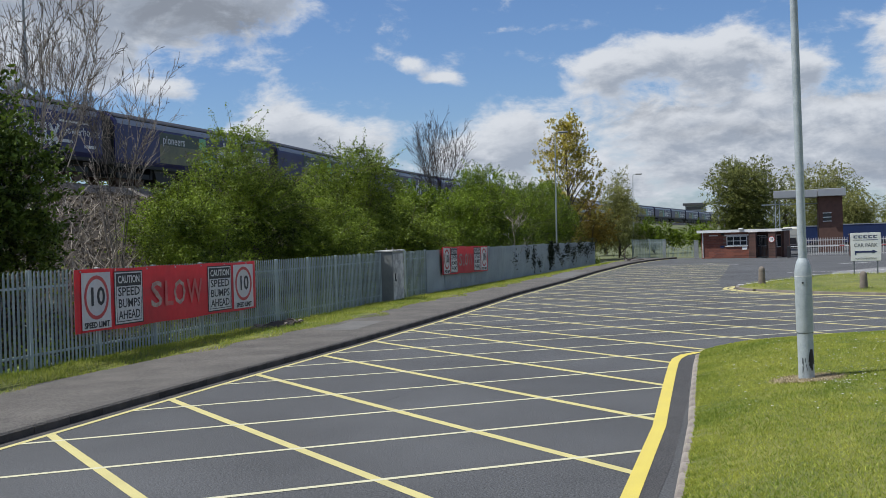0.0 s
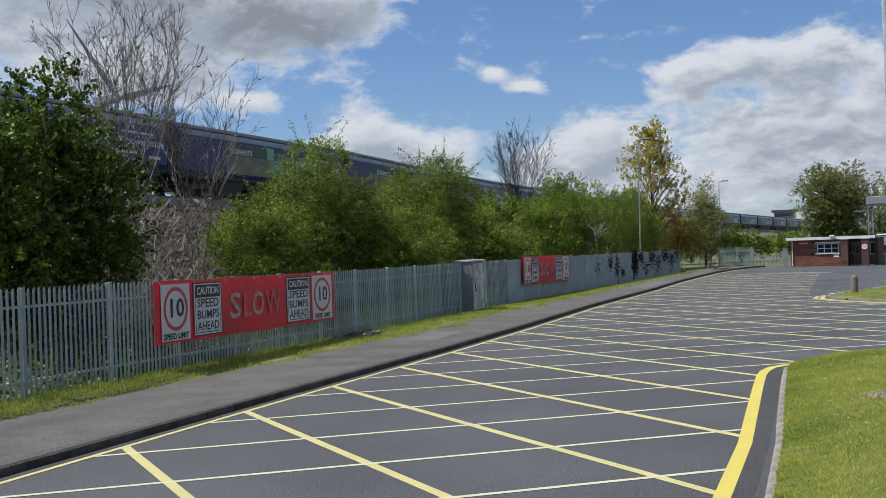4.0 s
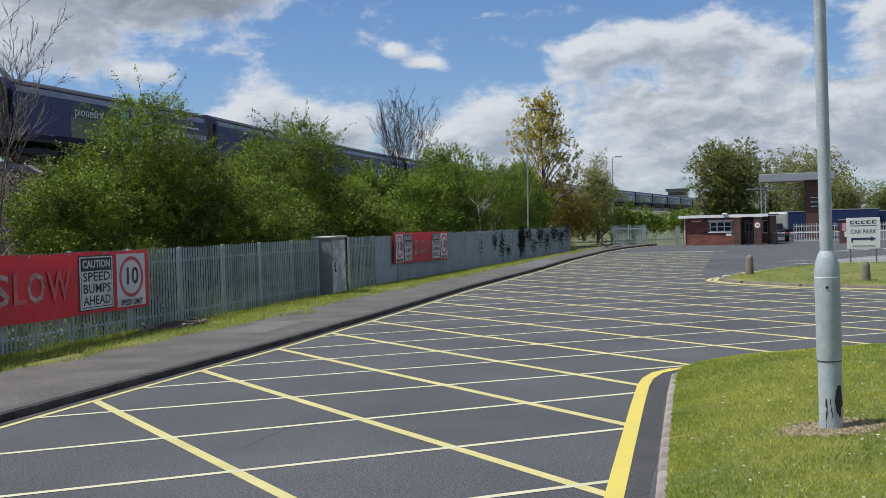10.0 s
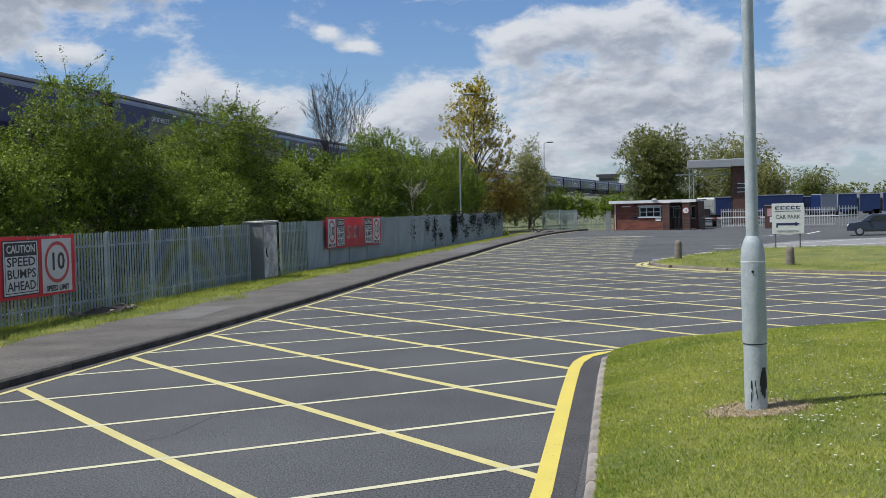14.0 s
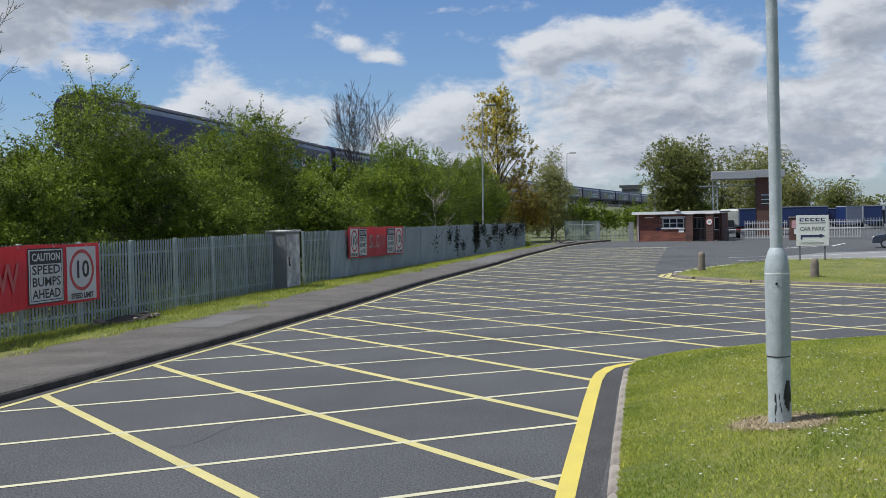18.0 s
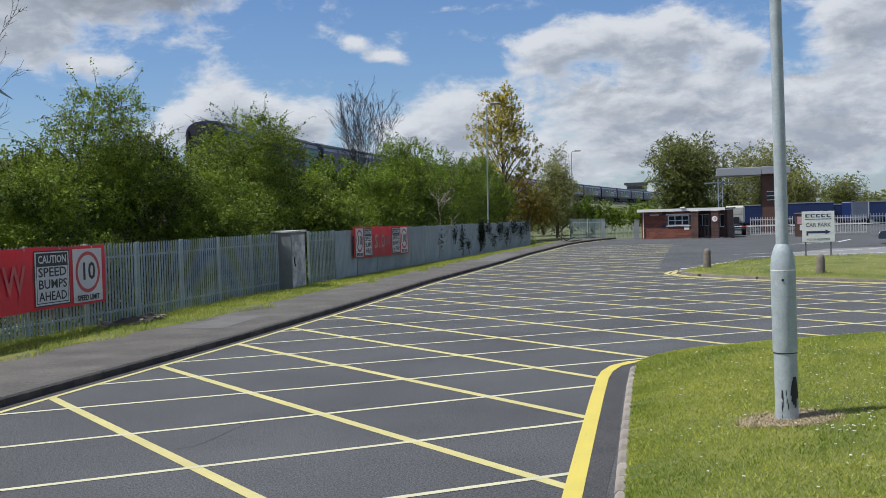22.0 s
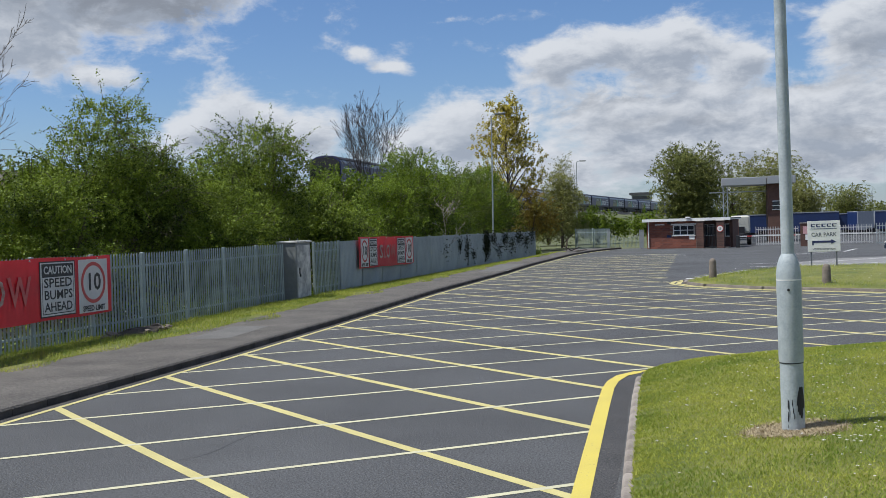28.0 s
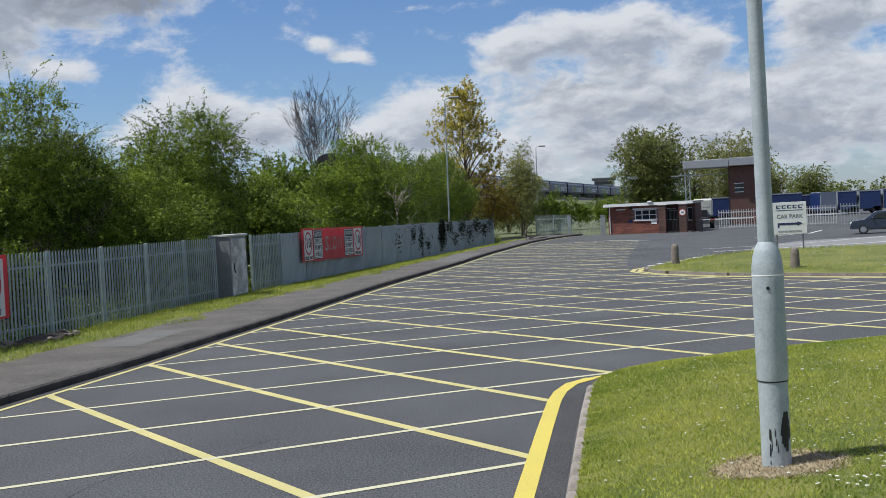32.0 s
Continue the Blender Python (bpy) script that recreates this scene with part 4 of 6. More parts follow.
for side in (-0.75, 0.75):
    rb2 = bmesh.new()
    rows_b = []
    for s in [-90, -60, *range(-40, 420, 10)]:
        x, y, h = track_at(s)
        c, d = math.cos(radians(h)), math.sin(radians(h))
        rows_b.append([rb2.verts.new((x + (side + u) * c, y + (side + u) * d, rail_z(y) + z)) for u, z in ((-0.035, -0.18), (-0.035, 0), (0.035, 0), (0.035, -0.18))])
    for a, b in zip(rows_b, rows_b[1:]):
        for k in range(3):
            rb2.faces.new((a[k], a[k + 1], b[k + 1], b[k]))
    bmesh.ops.recalc_face_normals(rb2, faces=rb2.faces)
    part("rail", rb2, RAIL, track)

WAGON, BODY_W = 18.6, 1.42


def make_wagon(pictures=True):
    """A covered hopper wagon; it runs towards +y, its near side is +x."""
    w = thing("hopper_wagon", pose(0, 0, 0), "dark blue covered hopper wagon with a curved roof", "railway wagon", "wagons of the goods train")
    half = 8.75
    out = [(-1.3, 1.1), (-BODY_W, 1.35), (-BODY_W, 3.0), (-1.36, 3.28), (-1.18, 3.52), (-0.8, 3.72), (0, 3.8), (0.8, 3.72), (1.18, 3.52), (1.36, 3.28), (BODY_W, 3.0), (BODY_W, 1.35), (1.3, 1.1)]
    part("body", prism(bmesh.new(), out, -half, half), WAGON_BLUE, w)
    roof = [(-1.30, 3.47), (-1.2, 3.56), (-0.8, 3.76), (0, 3.85), (0.8, 3.76), (1.2, 3.56), (1.30, 3.47), (1.27, 3.40), (0.8, 3.70), (0, 3.79), (-0.8, 3.70), (-1.27, 3.40)]
    part("roof_cover", prism(bmesh.new(), roof, -half + 0.15, half - 0.15), WAGON_ROOF, w, "dark sliding roof cover")
    for s in (-1, 1):
        # pale colour puts the sky's reflection on the upper curve into the strip
        cant = [(s * 1.185, 3.50), (s * 1.375, 3.27), (s * 1.395, 3.12), (s * 1.412, 3.12), (s * 1.39, 3.28), (s * 1.20, 3.52)]
        part("cant_rail", prism(bmesh.new(), cant, -half + 0.25, half - 0.35), WAGON_CANT, w, "pale grey strip under the roof edge, with painted sky sheen")
        end = bmesh.new()
        prism(end, [(-1.36, 1.2), (-1.36, 3.0), (-1.28, 3.26), (-0.75, 3.66), (0.75, 3.66), (1.28, 3.26), (1.36, 3.0), (1.36, 1.2)], s * half, s * (half + 0.06))
        part("end_panel", end, WAGON_DARK, w, "black end panel")
        fr = bmesh.new()
        for q in (-1.2, -0.4, 0.4, 1.2):
            box(fr, q - 0.05, s * (half + 0.06), 1.2, q + 0.05, s * (half + 0.16), 3.2)
        box(fr, -1.3, s * (half + 0.06), 1.05, 1.3, s * (half + 0.3), 1.25)
        part("end_frame", fr, WAGON_DARK, w)
        for q in (-0.87, 0.87):
            part("buffer", tube(bmesh.new(), [(q, s * (half + 0.2), 1.05), (q, s * (half + 0.5), 1.05), (q, s * (half + 0.52), 1.05)], [0.11, 0.11, 0.24], 10), WAGON_DARK, w)
        bog = bmesh.new()
        for e in (-1.0, 1.0):
            box(bog, e * 1.0 - 0.06, s * 6.6 - 1.5, 0.42, e * 1.0 + 0.06, s * 6.6 + 1.5, 0.72, 0.03)
        box(bog, -1.0, s * 6.6 - 0.3, 0.5, 1.0, s * 6.6 + 0.3, 0.8)
        bogie = part("bogie", bog, WAGON_DARK, w)
        for ax in (-0.9, 0.9):
            wh = bmesh.new()
            for e in (-0.76, 0.76):
                tube(wh, [(e - 0.06, s * 6.6 + ax, 0.42), (e + 0.06, s * 6.6 + ax, 0.42)], [0.42, 0.42], 18)
            tube(wh, [(-0.8, s * 6.6 + ax, 0.42), (0.8, s * 6.6 + ax, 0.42)], [0.07, 0.07], 8)
            part("wheelset", wh, RAIL, bogie)
        # hopper slopes and side valance
        part("side_sill", boxed(s * 1.32 - 0.05, -half, 0.98, s * 1.32 + 0.05, half, 1.14), WAGON_DARK, w)
    part("centre_sill", boxed(-0.28, -half, 0.5, 0.28, half, 1.12), WAGON_DARK, w)
    part("brake_gear", boxed(-0.95, -8.6, 0.62, 0.95, -8.2, 1.1), WAGON_DARK, w)
    part("brake_gear", boxed(-1.1, 4.9, 0.45, 1.1, 5.1, 1.1), WAGON_DARK, w)
    part("brake_gear", boxed(-1.1, -5.1, 0.45, 1.1, -4.9, 1.1), WAGON_DARK, w)
    for y0 in (-3.75, -1.25, 1.25, 3.75):
        hp = bmesh.new()
        prism(hp, [(y0 - 1.24, 1.12), (y0 + 1.24, 1.12), (y0 + 0.8, 0.22), (y0 - 0.8, 0.22)], -1.2, 1.2, "x")
        part("hopper_chute", hp, WAGON_DARK, w)
    xs_ = BODY_W + 0.004

    def panel(name, y0, y1, z0, z1, material, label="", d=0.0):
        part(name, boxed(xs_ - 0.02, y0, z0, xs_ + 0.004 + d, y1, z1), material, w, label)
    # livery, from the trailing end: picture, green, teal, logo, slogan; the last wagon is turned, with teal at its leading end
    if not pictures:
        panel("teal_panel", 5.6, 8.5, 1.36, 3.0, WAGON_TEAL, "teal panel")
        panel("small_print", -8.0, -5.6, 2.7, 2.8, LETTER, "row of small white print", 0.004)
        panel("number_bar", -8.3, -6.9, 1.55, 1.68, LETTER, "small white number bar", 0.004)
        part("lettering", text_mesh("powerhouse", 0.56, LETTER, 0.003, "LEFT"), None, w, at=Matrix.Translation((xs_ + 0.012, -8.1, 2.35)) @ pose(0, 0, 0, 0, 0, 90))
        return w
    panel("picture_panel", -4.6, 0.0, 1.36, 2.35, WAGON_OLIVE, "olive picture panel")
    panel("picture_panel", -4.6, -0.4, 2.35, 3.0, WAGON_FOREST, "dark forest picture panel")
    panel("green_panel", -0.4, 0.35, 2.35, 3.0, WAGON_GREEN, "green panel")
    panel("teal_panel", 0.0, 1.35, 1.36, 2.35, WAGON_TEAL, "teal panel")
    turn = pose(0, 0, 0, 0, 0, 90)

    def words(body, y, z, size, squeeze=1.0):
        me = text_mesh(body, size, LETTER, 0.003, "LEFT", squeeze)
        part("lettering", me, None, w, at=Matrix.Translation((xs_ + 0.012, y, z)) @ turn)
    words("powerhouse", 5.7, 2.3, 0.56)
    words("pioneers", -4.3, 2.62, 0.66)
    for y0, y1, z in ((5.4, 7.7, 2.66),):
        panel("small_print", y0, y1, z, z + 0.1, LETTER, "row of small white print", 0.004)
    panel("number_bar", 7.3, 8.2, 1.55, 1.7, LETTER, "small white number bar", 0.004)
    panel("number_bar", 4.2, 6.4, 1.72, 1.86, LETTER, "small white print bar", 0.004)
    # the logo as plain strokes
    lg = bmesh.new()

    def ringstroke(cy, cz, r, a0, a1, t=0.19, n=12):
        pts = [(cy + r * math.cos(radians(a0 + (a1 - a0) * k / n)), cz + r * 1.1 * math.sin(radians(a0 + (a1 - a0) * k / n))) for k in range(n + 1)]
        inn = [(cy + (r - t) * math.cos(radians(a0 + (a1 - a0) * k / n)), cz + (r - t) * 1.1 * math.sin(radians(a0 + (a1 - a0) * k / n))) for k in range(n + 1)]
        for k in range(n):
            lg.faces.new([lg.verts.new((xs_ + 0.012, a, b)) for a, b in (pts[k], pts[k + 1], inn[k + 1], inn[k])])

    def bar(y0, z0, y1, z1, t=0.19):
        d = Vector((y1 - y0, z1 - z0)).normalized()
        n = Vector((-d.y, d.x)) * t / 2
        lg.faces.new([lg.verts.new((xs_ + 0.012, a, b)) for a, b in ((y0 - n.x, z0 - n.y), (y1 - n.x, z1 - n.y), (y1 + n.x, z1 + n.y), (y0 + n.x, z0 + n.y))])
    ringstroke(2.12, 2.0, 0.47, 40, 320, 0.22)
    bar(2.5, 1.5, 2.5, 2.98, 0.22)
    bar(2.98, 1.5, 2.98, 2.5, 0.22)
    ringstroke(3.3, 2.02, 0.44, 60, 170, 0.22)
    ringstroke(3.98, 2.0, 0.47, 40, 320, 0.22)
    bar(4.36, 1.5, 4.36, 2.5, 0.22)
    bar(4.66, 1.5, 5.34, 2.5, 0.22)
    bar(4.66, 2.5, 5.34, 1.5, 0.22)
    bmesh.ops.recalc_face_normals(lg, faces=lg.faces)
    r = bmesh.ops.extrude_face_region(lg, geom=list(lg.faces))
    for v in [g for g in r["geom"] if isinstance(g, bmesh.types.BMVert)]:
        v.co.x += 0.006
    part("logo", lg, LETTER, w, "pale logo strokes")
    return w


wagons = [make_wagon(False), make_wagon()]
for k in range(23):
    wagons.append(copy_thing(wagons[1], pose(0, 0, 0)))

# wind turbine far behind the railway
TURB = Vector((-262.5, 329.0, 62.3))
turbine = thing("wind_turbine", pose(TURB.x, TURB.y, -0.1), "grey wind turbine turning beyond the railway", "wind turbine")
part("tower", lathe(bmesh.new(), [(2.2, 0), (1.3, TURB.z - 1.2)], 16), TURBINE, turbine)
YAWT = 88
nac = bmesh.new()
box(nac, -1.6, -4.5, TURB.z - 1.5, 1.6, 4.5, TURB.z + 1.7, 0.5)
part("nacelle", nac, TURBINE, turbine, at=pose(0, 0, 0, 0, 0, YAWT))
rotor = part("rotor", tube(bmesh.new(), [(0, 0, 0), (0, -1.6, 0), (0, -2.4, 0)], [1.5, 1.2, 0.2], 12), TURBINE, turbine)
for k in range(3):
    bl = bmesh.new()
    ln = 36.0
    sec = [(0.0, 0.9), (0.08, 1.0), (0.2, 1.75), (0.5, 1.15), (0.85, 0.6), (1.0, 0.12)]
    rows_ = []
    for f, c in sec:
        rows_.append([bl.verts.new((x * c, y * c - 0.8, f * ln)) for x, y in ((-0.7, 0), (0, 0.16), (1.0, 0), (0, -0.16))])
    for a, b in zip(rows_, rows_[1:]):
        for q in range(4):
            bl.faces.new((a[q], a[(q + 1) % 4], b[(q + 1) % 4], b[q]))
    bl.faces.new(rows_[0])
    bl.faces.new(rows_[-1])
    bmesh.ops.recalc_face_normals(bl, faces=bl.faces)
    part("blade", bl, TURBINE, rotor, at=pose(0, 0, 0, 0, 120 * k, 0))


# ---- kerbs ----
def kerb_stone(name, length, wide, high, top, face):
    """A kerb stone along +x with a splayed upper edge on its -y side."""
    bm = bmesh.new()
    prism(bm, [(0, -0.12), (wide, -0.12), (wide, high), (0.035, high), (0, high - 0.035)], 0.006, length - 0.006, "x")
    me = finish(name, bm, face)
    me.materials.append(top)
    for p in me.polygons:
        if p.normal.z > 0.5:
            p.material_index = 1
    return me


left_kerb = thing("kerb", pose(0, 0, 0), "dark concrete kerb along the footway", "kerb", kind="structure")
# stone faces hold tar and their own shade in a darker colour than tops
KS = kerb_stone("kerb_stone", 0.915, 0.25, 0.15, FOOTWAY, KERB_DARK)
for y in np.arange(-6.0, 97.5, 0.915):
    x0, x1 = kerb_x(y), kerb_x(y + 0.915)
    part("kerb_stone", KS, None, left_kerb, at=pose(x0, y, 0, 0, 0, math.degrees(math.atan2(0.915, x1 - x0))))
lawn_kerb = thing("kerb", pose(0, 0, 0), "pale concrete kerb round the lawn", "kerb", kind="structure")
KL = kerb_stone("kerb_stone", 0.6, 0.13, 0.10, KERB, KERB)
for x, y, h in along(LAWN_EDGE, 0.6):
    if y < -6 or x > 16:
        continue
    ob = part("kerb_stone", KL, None, lawn_kerb, at=pose(x, y, 0, 0, 0, math.degrees(h) + 0.0) @ Matrix.Diagonal((1, -1, 1, 1)))
isl_kerb = thing("kerb", pose(0, 0, 0), "low concrete kerb round the traffic island", "kerb", kind="structure")
for x, y, h in along([ISLAND[k] for k in (11, 12, 0, 1, 2, 3, 4, 5)], 0.6):
    part("kerb_stone", KL, None, isl_kerb, at=pose(x, y, 0, 0, 0, math.degrees(h)) @ Matrix.Diagonal((1, -1, 1, 1)))

# ---- palisade fence, bay by bay ----
BAY, TALL = 2.75, 2.2


def pale_mesh():
    """One W-section pale with a split, pointed top."""
    prof = [(-0.034, 0.0), (-0.018, 0.022), (0.0, 0.006), (0.018, 0.022), (0.034, 0.0)]
    t = 0.003
    bm = bmesh.new()
    levels = [(0.05, 1.0), (TALL - 0.12, 1.0), (TALL - 0.03, 0.62)]
    rows_ = [[bm.verts.new((x * f, -y, z + (0.05 if (i in (1, 3) and z > TALL - 0.05) else 0))) for i, (x, y) in enumerate(prof)] for z, f in levels]
    back = [[bm.verts.new((x * f, -y + t, z + (0.05 if (i in (1, 3) and z > TALL - 0.05) else 0))) for i, (x, y) in enumerate(prof)] for z, f in levels]
    for s in (rows_, back):
        for a, b in zip(s, s[1:]):
            for k in range(4):
                bm.faces.new((a[k], a[k + 1], b[k + 1], b[k]))
    for k in range(2):
        for e in (0, 4):
            bm.faces.new((rows_[k][e], rows_[k + 1][e], back[k + 1][e], back[k][e]))
    return finish("pale", bm, PALE)


PALE_ME = pale_mesh()
POST_ME = finish("post", boxed(-0.05, 0.0, -0.3, 0.05, 0.10, TALL + 0.02, bevel=0.006), PALE)
RAIL_ME = finish("rail", boxed(0.0, 0.004, -0.025, BAY, 0.045, 0.025), PALE)


def fence_bay(m):
    f = thing("palisade_fence", m, "grey-green galvanised steel palisade fence bay", "fence", "bays of the palisade fence")
    part("post", POST_ME, None, f)
    for z in (0.35, TALL - 0.36):
        part("rail", RAIL_ME, None, f, at=pose(0, 0, z))
    for k in range(17):
        part("pale", PALE_ME, None, f, at=pose(0.13 + 0.1555 * k, 0, 0))
    return f


def fence_pose(y):
    a, b = fence_x(y), fence_x(y + BAY)
    dz = fence_top(y + BAY) - fence_top(y)
    return pose(a, y, fence_top(y) - TALL, 0, -math.degrees(math.atan2(dz, BAY)), math.degrees(math.atan2(BAY, b - a)))


def panel_bay(m):
    """A bay of the closed part of the fence: a shallow-ribbed sheet on the same posts and rails."""
    f = thing("panel_fence", m, "grey sheet-steel fence panel with flaking marks", "fence", "bays of the sheet fence")
    part("post", POST_ME, None, f)
    for z in (0.35, TALL - 0.36):
        part("rail", RAIL_ME, None, f, at=pose(0, 0, z))
    bm = bmesh.new()
    face = []
    for k in range(17):
        x = 0.06 + 0.155 * k
        face += [(x, 0.0), (x + 0.10, 0.0), (x + 0.115, 0.014), (x + 0.14, 0.014)]
    prism(bm, [(a, b - 0.022) for a, b in face] + [(a, b - 0.019) for a, b in face[::-1]], 0.03, TALL - 0.02, "z")
    part("sheet", bm, PANEL, f)
    part("cover_strip", boxed(-0.04, -0.03, 0.03, 0.055, -0.023, TALL - 0.01), PANEL, f)
    return f


first = fence_bay(fence_pose(28.15 - 10 * BAY))
sheet_bay = panel_bay(fence_pose(28.15 + 6 * BAY))
for k in range(-9, 22):
    y = 28.15 + BAY * k
    if 38.6 < y < 39.2 or k == 6:
        continue
    copy_thing(sheet_bay if k > 6 else first, fence_pose(y))

# ---- banners ----
def banner(x, y, z, yaw, rise, length, high):
    """A long red warning banner hung on the fence; it lies along local x and faces local -y."""
    k, v = length / 10.14, high / 1.5
    b = thing("warning_banner", pose(x, y, z, 0, rise, yaw), "long red banner with speed warnings, tied to the fence", "banner", "banners on the fence")
    bm = bmesh.new()
    n = 40
    rows_ = [[bm.verts.new((length * i / n, 0.012 * math.sin(i * 0.9) * math.sin(3.14 * w) + 0.0, high * w + 0.012 * math.sin(i * 0.5))) for w in (0, 0.25, 0.5, 0.75, 1)] for i in range(n + 1)]
    for a, c in zip(rows_, rows_[1:]):
        for q in range(4):
            bm.faces.new((a[q], c[q], c[q + 1], a[q + 1]))
    r = bmesh.ops.extrude_face_region(bm, geom=list(bm.faces))
    for q in [g for g in r["geom"] if isinstance(g, bmesh.types.BMVert)]:
        q.co.y += 0.006
    bmesh.ops.recalc_face_normals(bm, faces=bm.faces)
    part("sheet", bm, RED, b, smooth=False)

    def flatbox(name, x0, x1, z0, z1, material, lift, label=""):
        return part(name, boxed(x0 * k, -0.016 - lift - 0.003, z0 * v, x1 * k, -0.016 - lift, z1 * v), material, b, label)

    def words(body, xc, zc, size, material, width=None, lift=0.010, parent=None, bold=0.006):
        me = text_mesh(body, size * v, material, 0.001, "CENTER", 1.0, bold)
        xs_ = [q.co.x for q in me.vertices]
        if width:
            me.transform(Matrix.Diagonal((width * k / (max(xs_) - min(xs_)), 1, 1, 1)))
        part("lettering", me, None, b, at=pose(xc * k, -0.016 - lift, zc * v))
    for x0, x1 in ((0.26, 1.52), (8.50, 9.94)):
        c = (x0 + x1) / 2
        flatbox("white_panel", x0, x1, 0.06, 1.42, WHITE, 0.0, "white speed limit panel")
        ringm = bmesh.new()
        for i in range(36):
            a0, a1 = 6.2832 * i / 36, 6.2832 * (i + 1) / 36
            ringm.faces.new([ringm.verts.new(((c + r * (x1 - x0) / 1.26 * math.cos(a)) * k, -0.024, (0.82 + r * math.sin(a)) * v)) for r, a in ((0.53, a0), (0.53, a1), (0.44, a1), (0.44, a0))])
        rr = bmesh.ops.extrude_face_region(ringm, geom=list(ringm.faces))
        for q in [g for g in rr["geom"] if isinstance(g, bmesh.types.BMVert)]:
            q.co.y += 0.003
        part("ring", ringm, RING, b, "red ring")
        words("10", c, 0.82, 0.62, BLACK, 0.60, bold=0.012)
        words("SPEED LIMIT", c, 0.16, 0.19, BLACK, 1.1)
    for x0, x1 in ((1.68, 3.06), (6.76, 8.34)):
        c = (x0 + x1) / 2
        flatbox("black_frame", x0, x1, 0.08, 1.42, BLACK, 0.0)
        flatbox("white_panel", x0 + 0.04, x1 - 0.04, 0.11, 1.39, WHITE, 0.004)
        flatbox("inner_frame", x0 + 0.09, x1 - 0.09, 0.15, 1.05, BLACK, 0.006)
        flatbox("white_panel", x0 + 0.11, x1 - 0.11, 0.17, 1.04, WHITE, 0.0075)
        flatbox("black_header", x0 + 0.09, x1 - 0.09, 1.05, 1.36, BLACK, 0.006)
        words("CAUTION", c, 1.2, 0.26, WHITE, x1 - x0 - 0.34, 0.014)
        for body, zc in (("SPEED", 0.89), ("BUMPS", 0.6), ("AHEAD", 0.31)):
            words(body, c, zc, 0.31, BLACK, x1 - x0 - 0.34, 0.014, bold=0.004)
    for body, xc, wd, mt in (("S", 3.77, 0.6, FADED), ("L", 4.42, 0.45, FAINT), ("O", 5.05, 0.66, FADED), ("W", 5.95, 0.95, FAINT)):
        words(body, xc, 0.72, 0.95, mt, wd, 0.002, bold=0.014)
    for q in range(7):
        part("eyelet", tube(bmesh.new(), [(length * (q + 0.15) / 6.6, -0.03, high - 0.05), (length * (q + 0.15) / 6.6, 0.02, high - 0.05)], [0.02, 0.02], 8), CHROME, b)
    return b


banner(-15.30, 15.87, 0.88, 92.6, 0.62, 10.14, 1.5)
banner(-15.72, 46.6, 0.90, 87.8, 0.75, 7.9, 1.42)

# ---- grey cabinet ----
cab = thing("utility_cabinet", pose(-16.35, 38.75, 0.06), "tall grey steel cabinet with a peeling white door", "cabinet")
part("body", boxed(0, 0, 0, 0.78, 1.45, 2.2, bevel=0.012), CABINET, cab)
part("door", boxed(0.775, 0.06, 0.1, 0.80, 1.40, 2.1, bevel=0.006), CABINET_WORN, cab, "peeling white door")
part("cap", boxed(-0.03, -0.03, 2.2, 0.84, 1.5, 2.27, bevel=0.01), CABINET_WORN, cab, "pale folded cap")
part("handle", boxed(0.80, 0.2, 1.0, 0.83, 0.26, 1.25), WAGON_DARK, cab)
part("padlock", boxed(0.80, 0.24, 0.9, 0.84, 0.32, 1.0, bevel=0.01), WAGON_DARK, cab)
part("plinth", boxed(-0.05, -0.05, -0.1, 0.85, 1.5, 0.02), KERB, cab)
for y in (0.3, 1.1):
    part("lifting_eye", tube(bmesh.new(), [(0.4, y, 2.26), (0.4, y, 2.34), (0.4, y + 0.04, 2.37)], [0.02, 0.02, 0.015], 6), CABINET, cab)
for z in (0.4, 1.1, 1.8):
    part("hinge", boxed(0.79, 1.36, z, 0.815, 1.42, z + 0.12), CABINET, cab)

# ---- lamp column on the lawn ----
lamp = thing("lamp_column", pose(0.735, 12.52, 0.40, 0, -0.45, 0), "galvanised steel lamp column with a wide base", "lamp post")
part("base_lower", lathe(bmesh.new(), [(0.124, 0), (0.124, 0.80)], 28, False), GALV_LAMP, lamp, "galvanised lower base", smooth=True)
part("base_upper", lathe(bmesh.new(), [(0.128, 0.80), (0.133, 0.83), (0.133, 1.72), (0.131, 1.78), (0.118, 1.87), (0.092, 1.95), (0.07, 1.99)], 28, False), GALV_LAMP, lamp, smooth=True)
part("shaft", lathe(bmesh.new(), [(0.069, 1.98), (0.066, 3.4), (0.06, 6.0), (0.048, 9.8)], 24, False), GALV_LAMP, lamp, smooth=True)
part("weld_band", lathe(bmesh.new(), [(0.1335, 1.70), (0.1345, 1.705), (0.1335, 1.712)], 28), PAINT_WHITE, lamp)
part("seam", lathe(bmesh.new(), [(0.1285, 0.792), (0.1295, 0.797), (0.1285, 0.803)], 28), WAGON_DARK, lamp)
part("bolt", tube(bmesh.new(), [(-0.012, -0.131, 1.60), (-0.012, -0.14, 1.60)], [0.016, 0.014], 8), WAGON_DARK, lamp)
wear = bmesh.new()
rngw = random.Random(5)
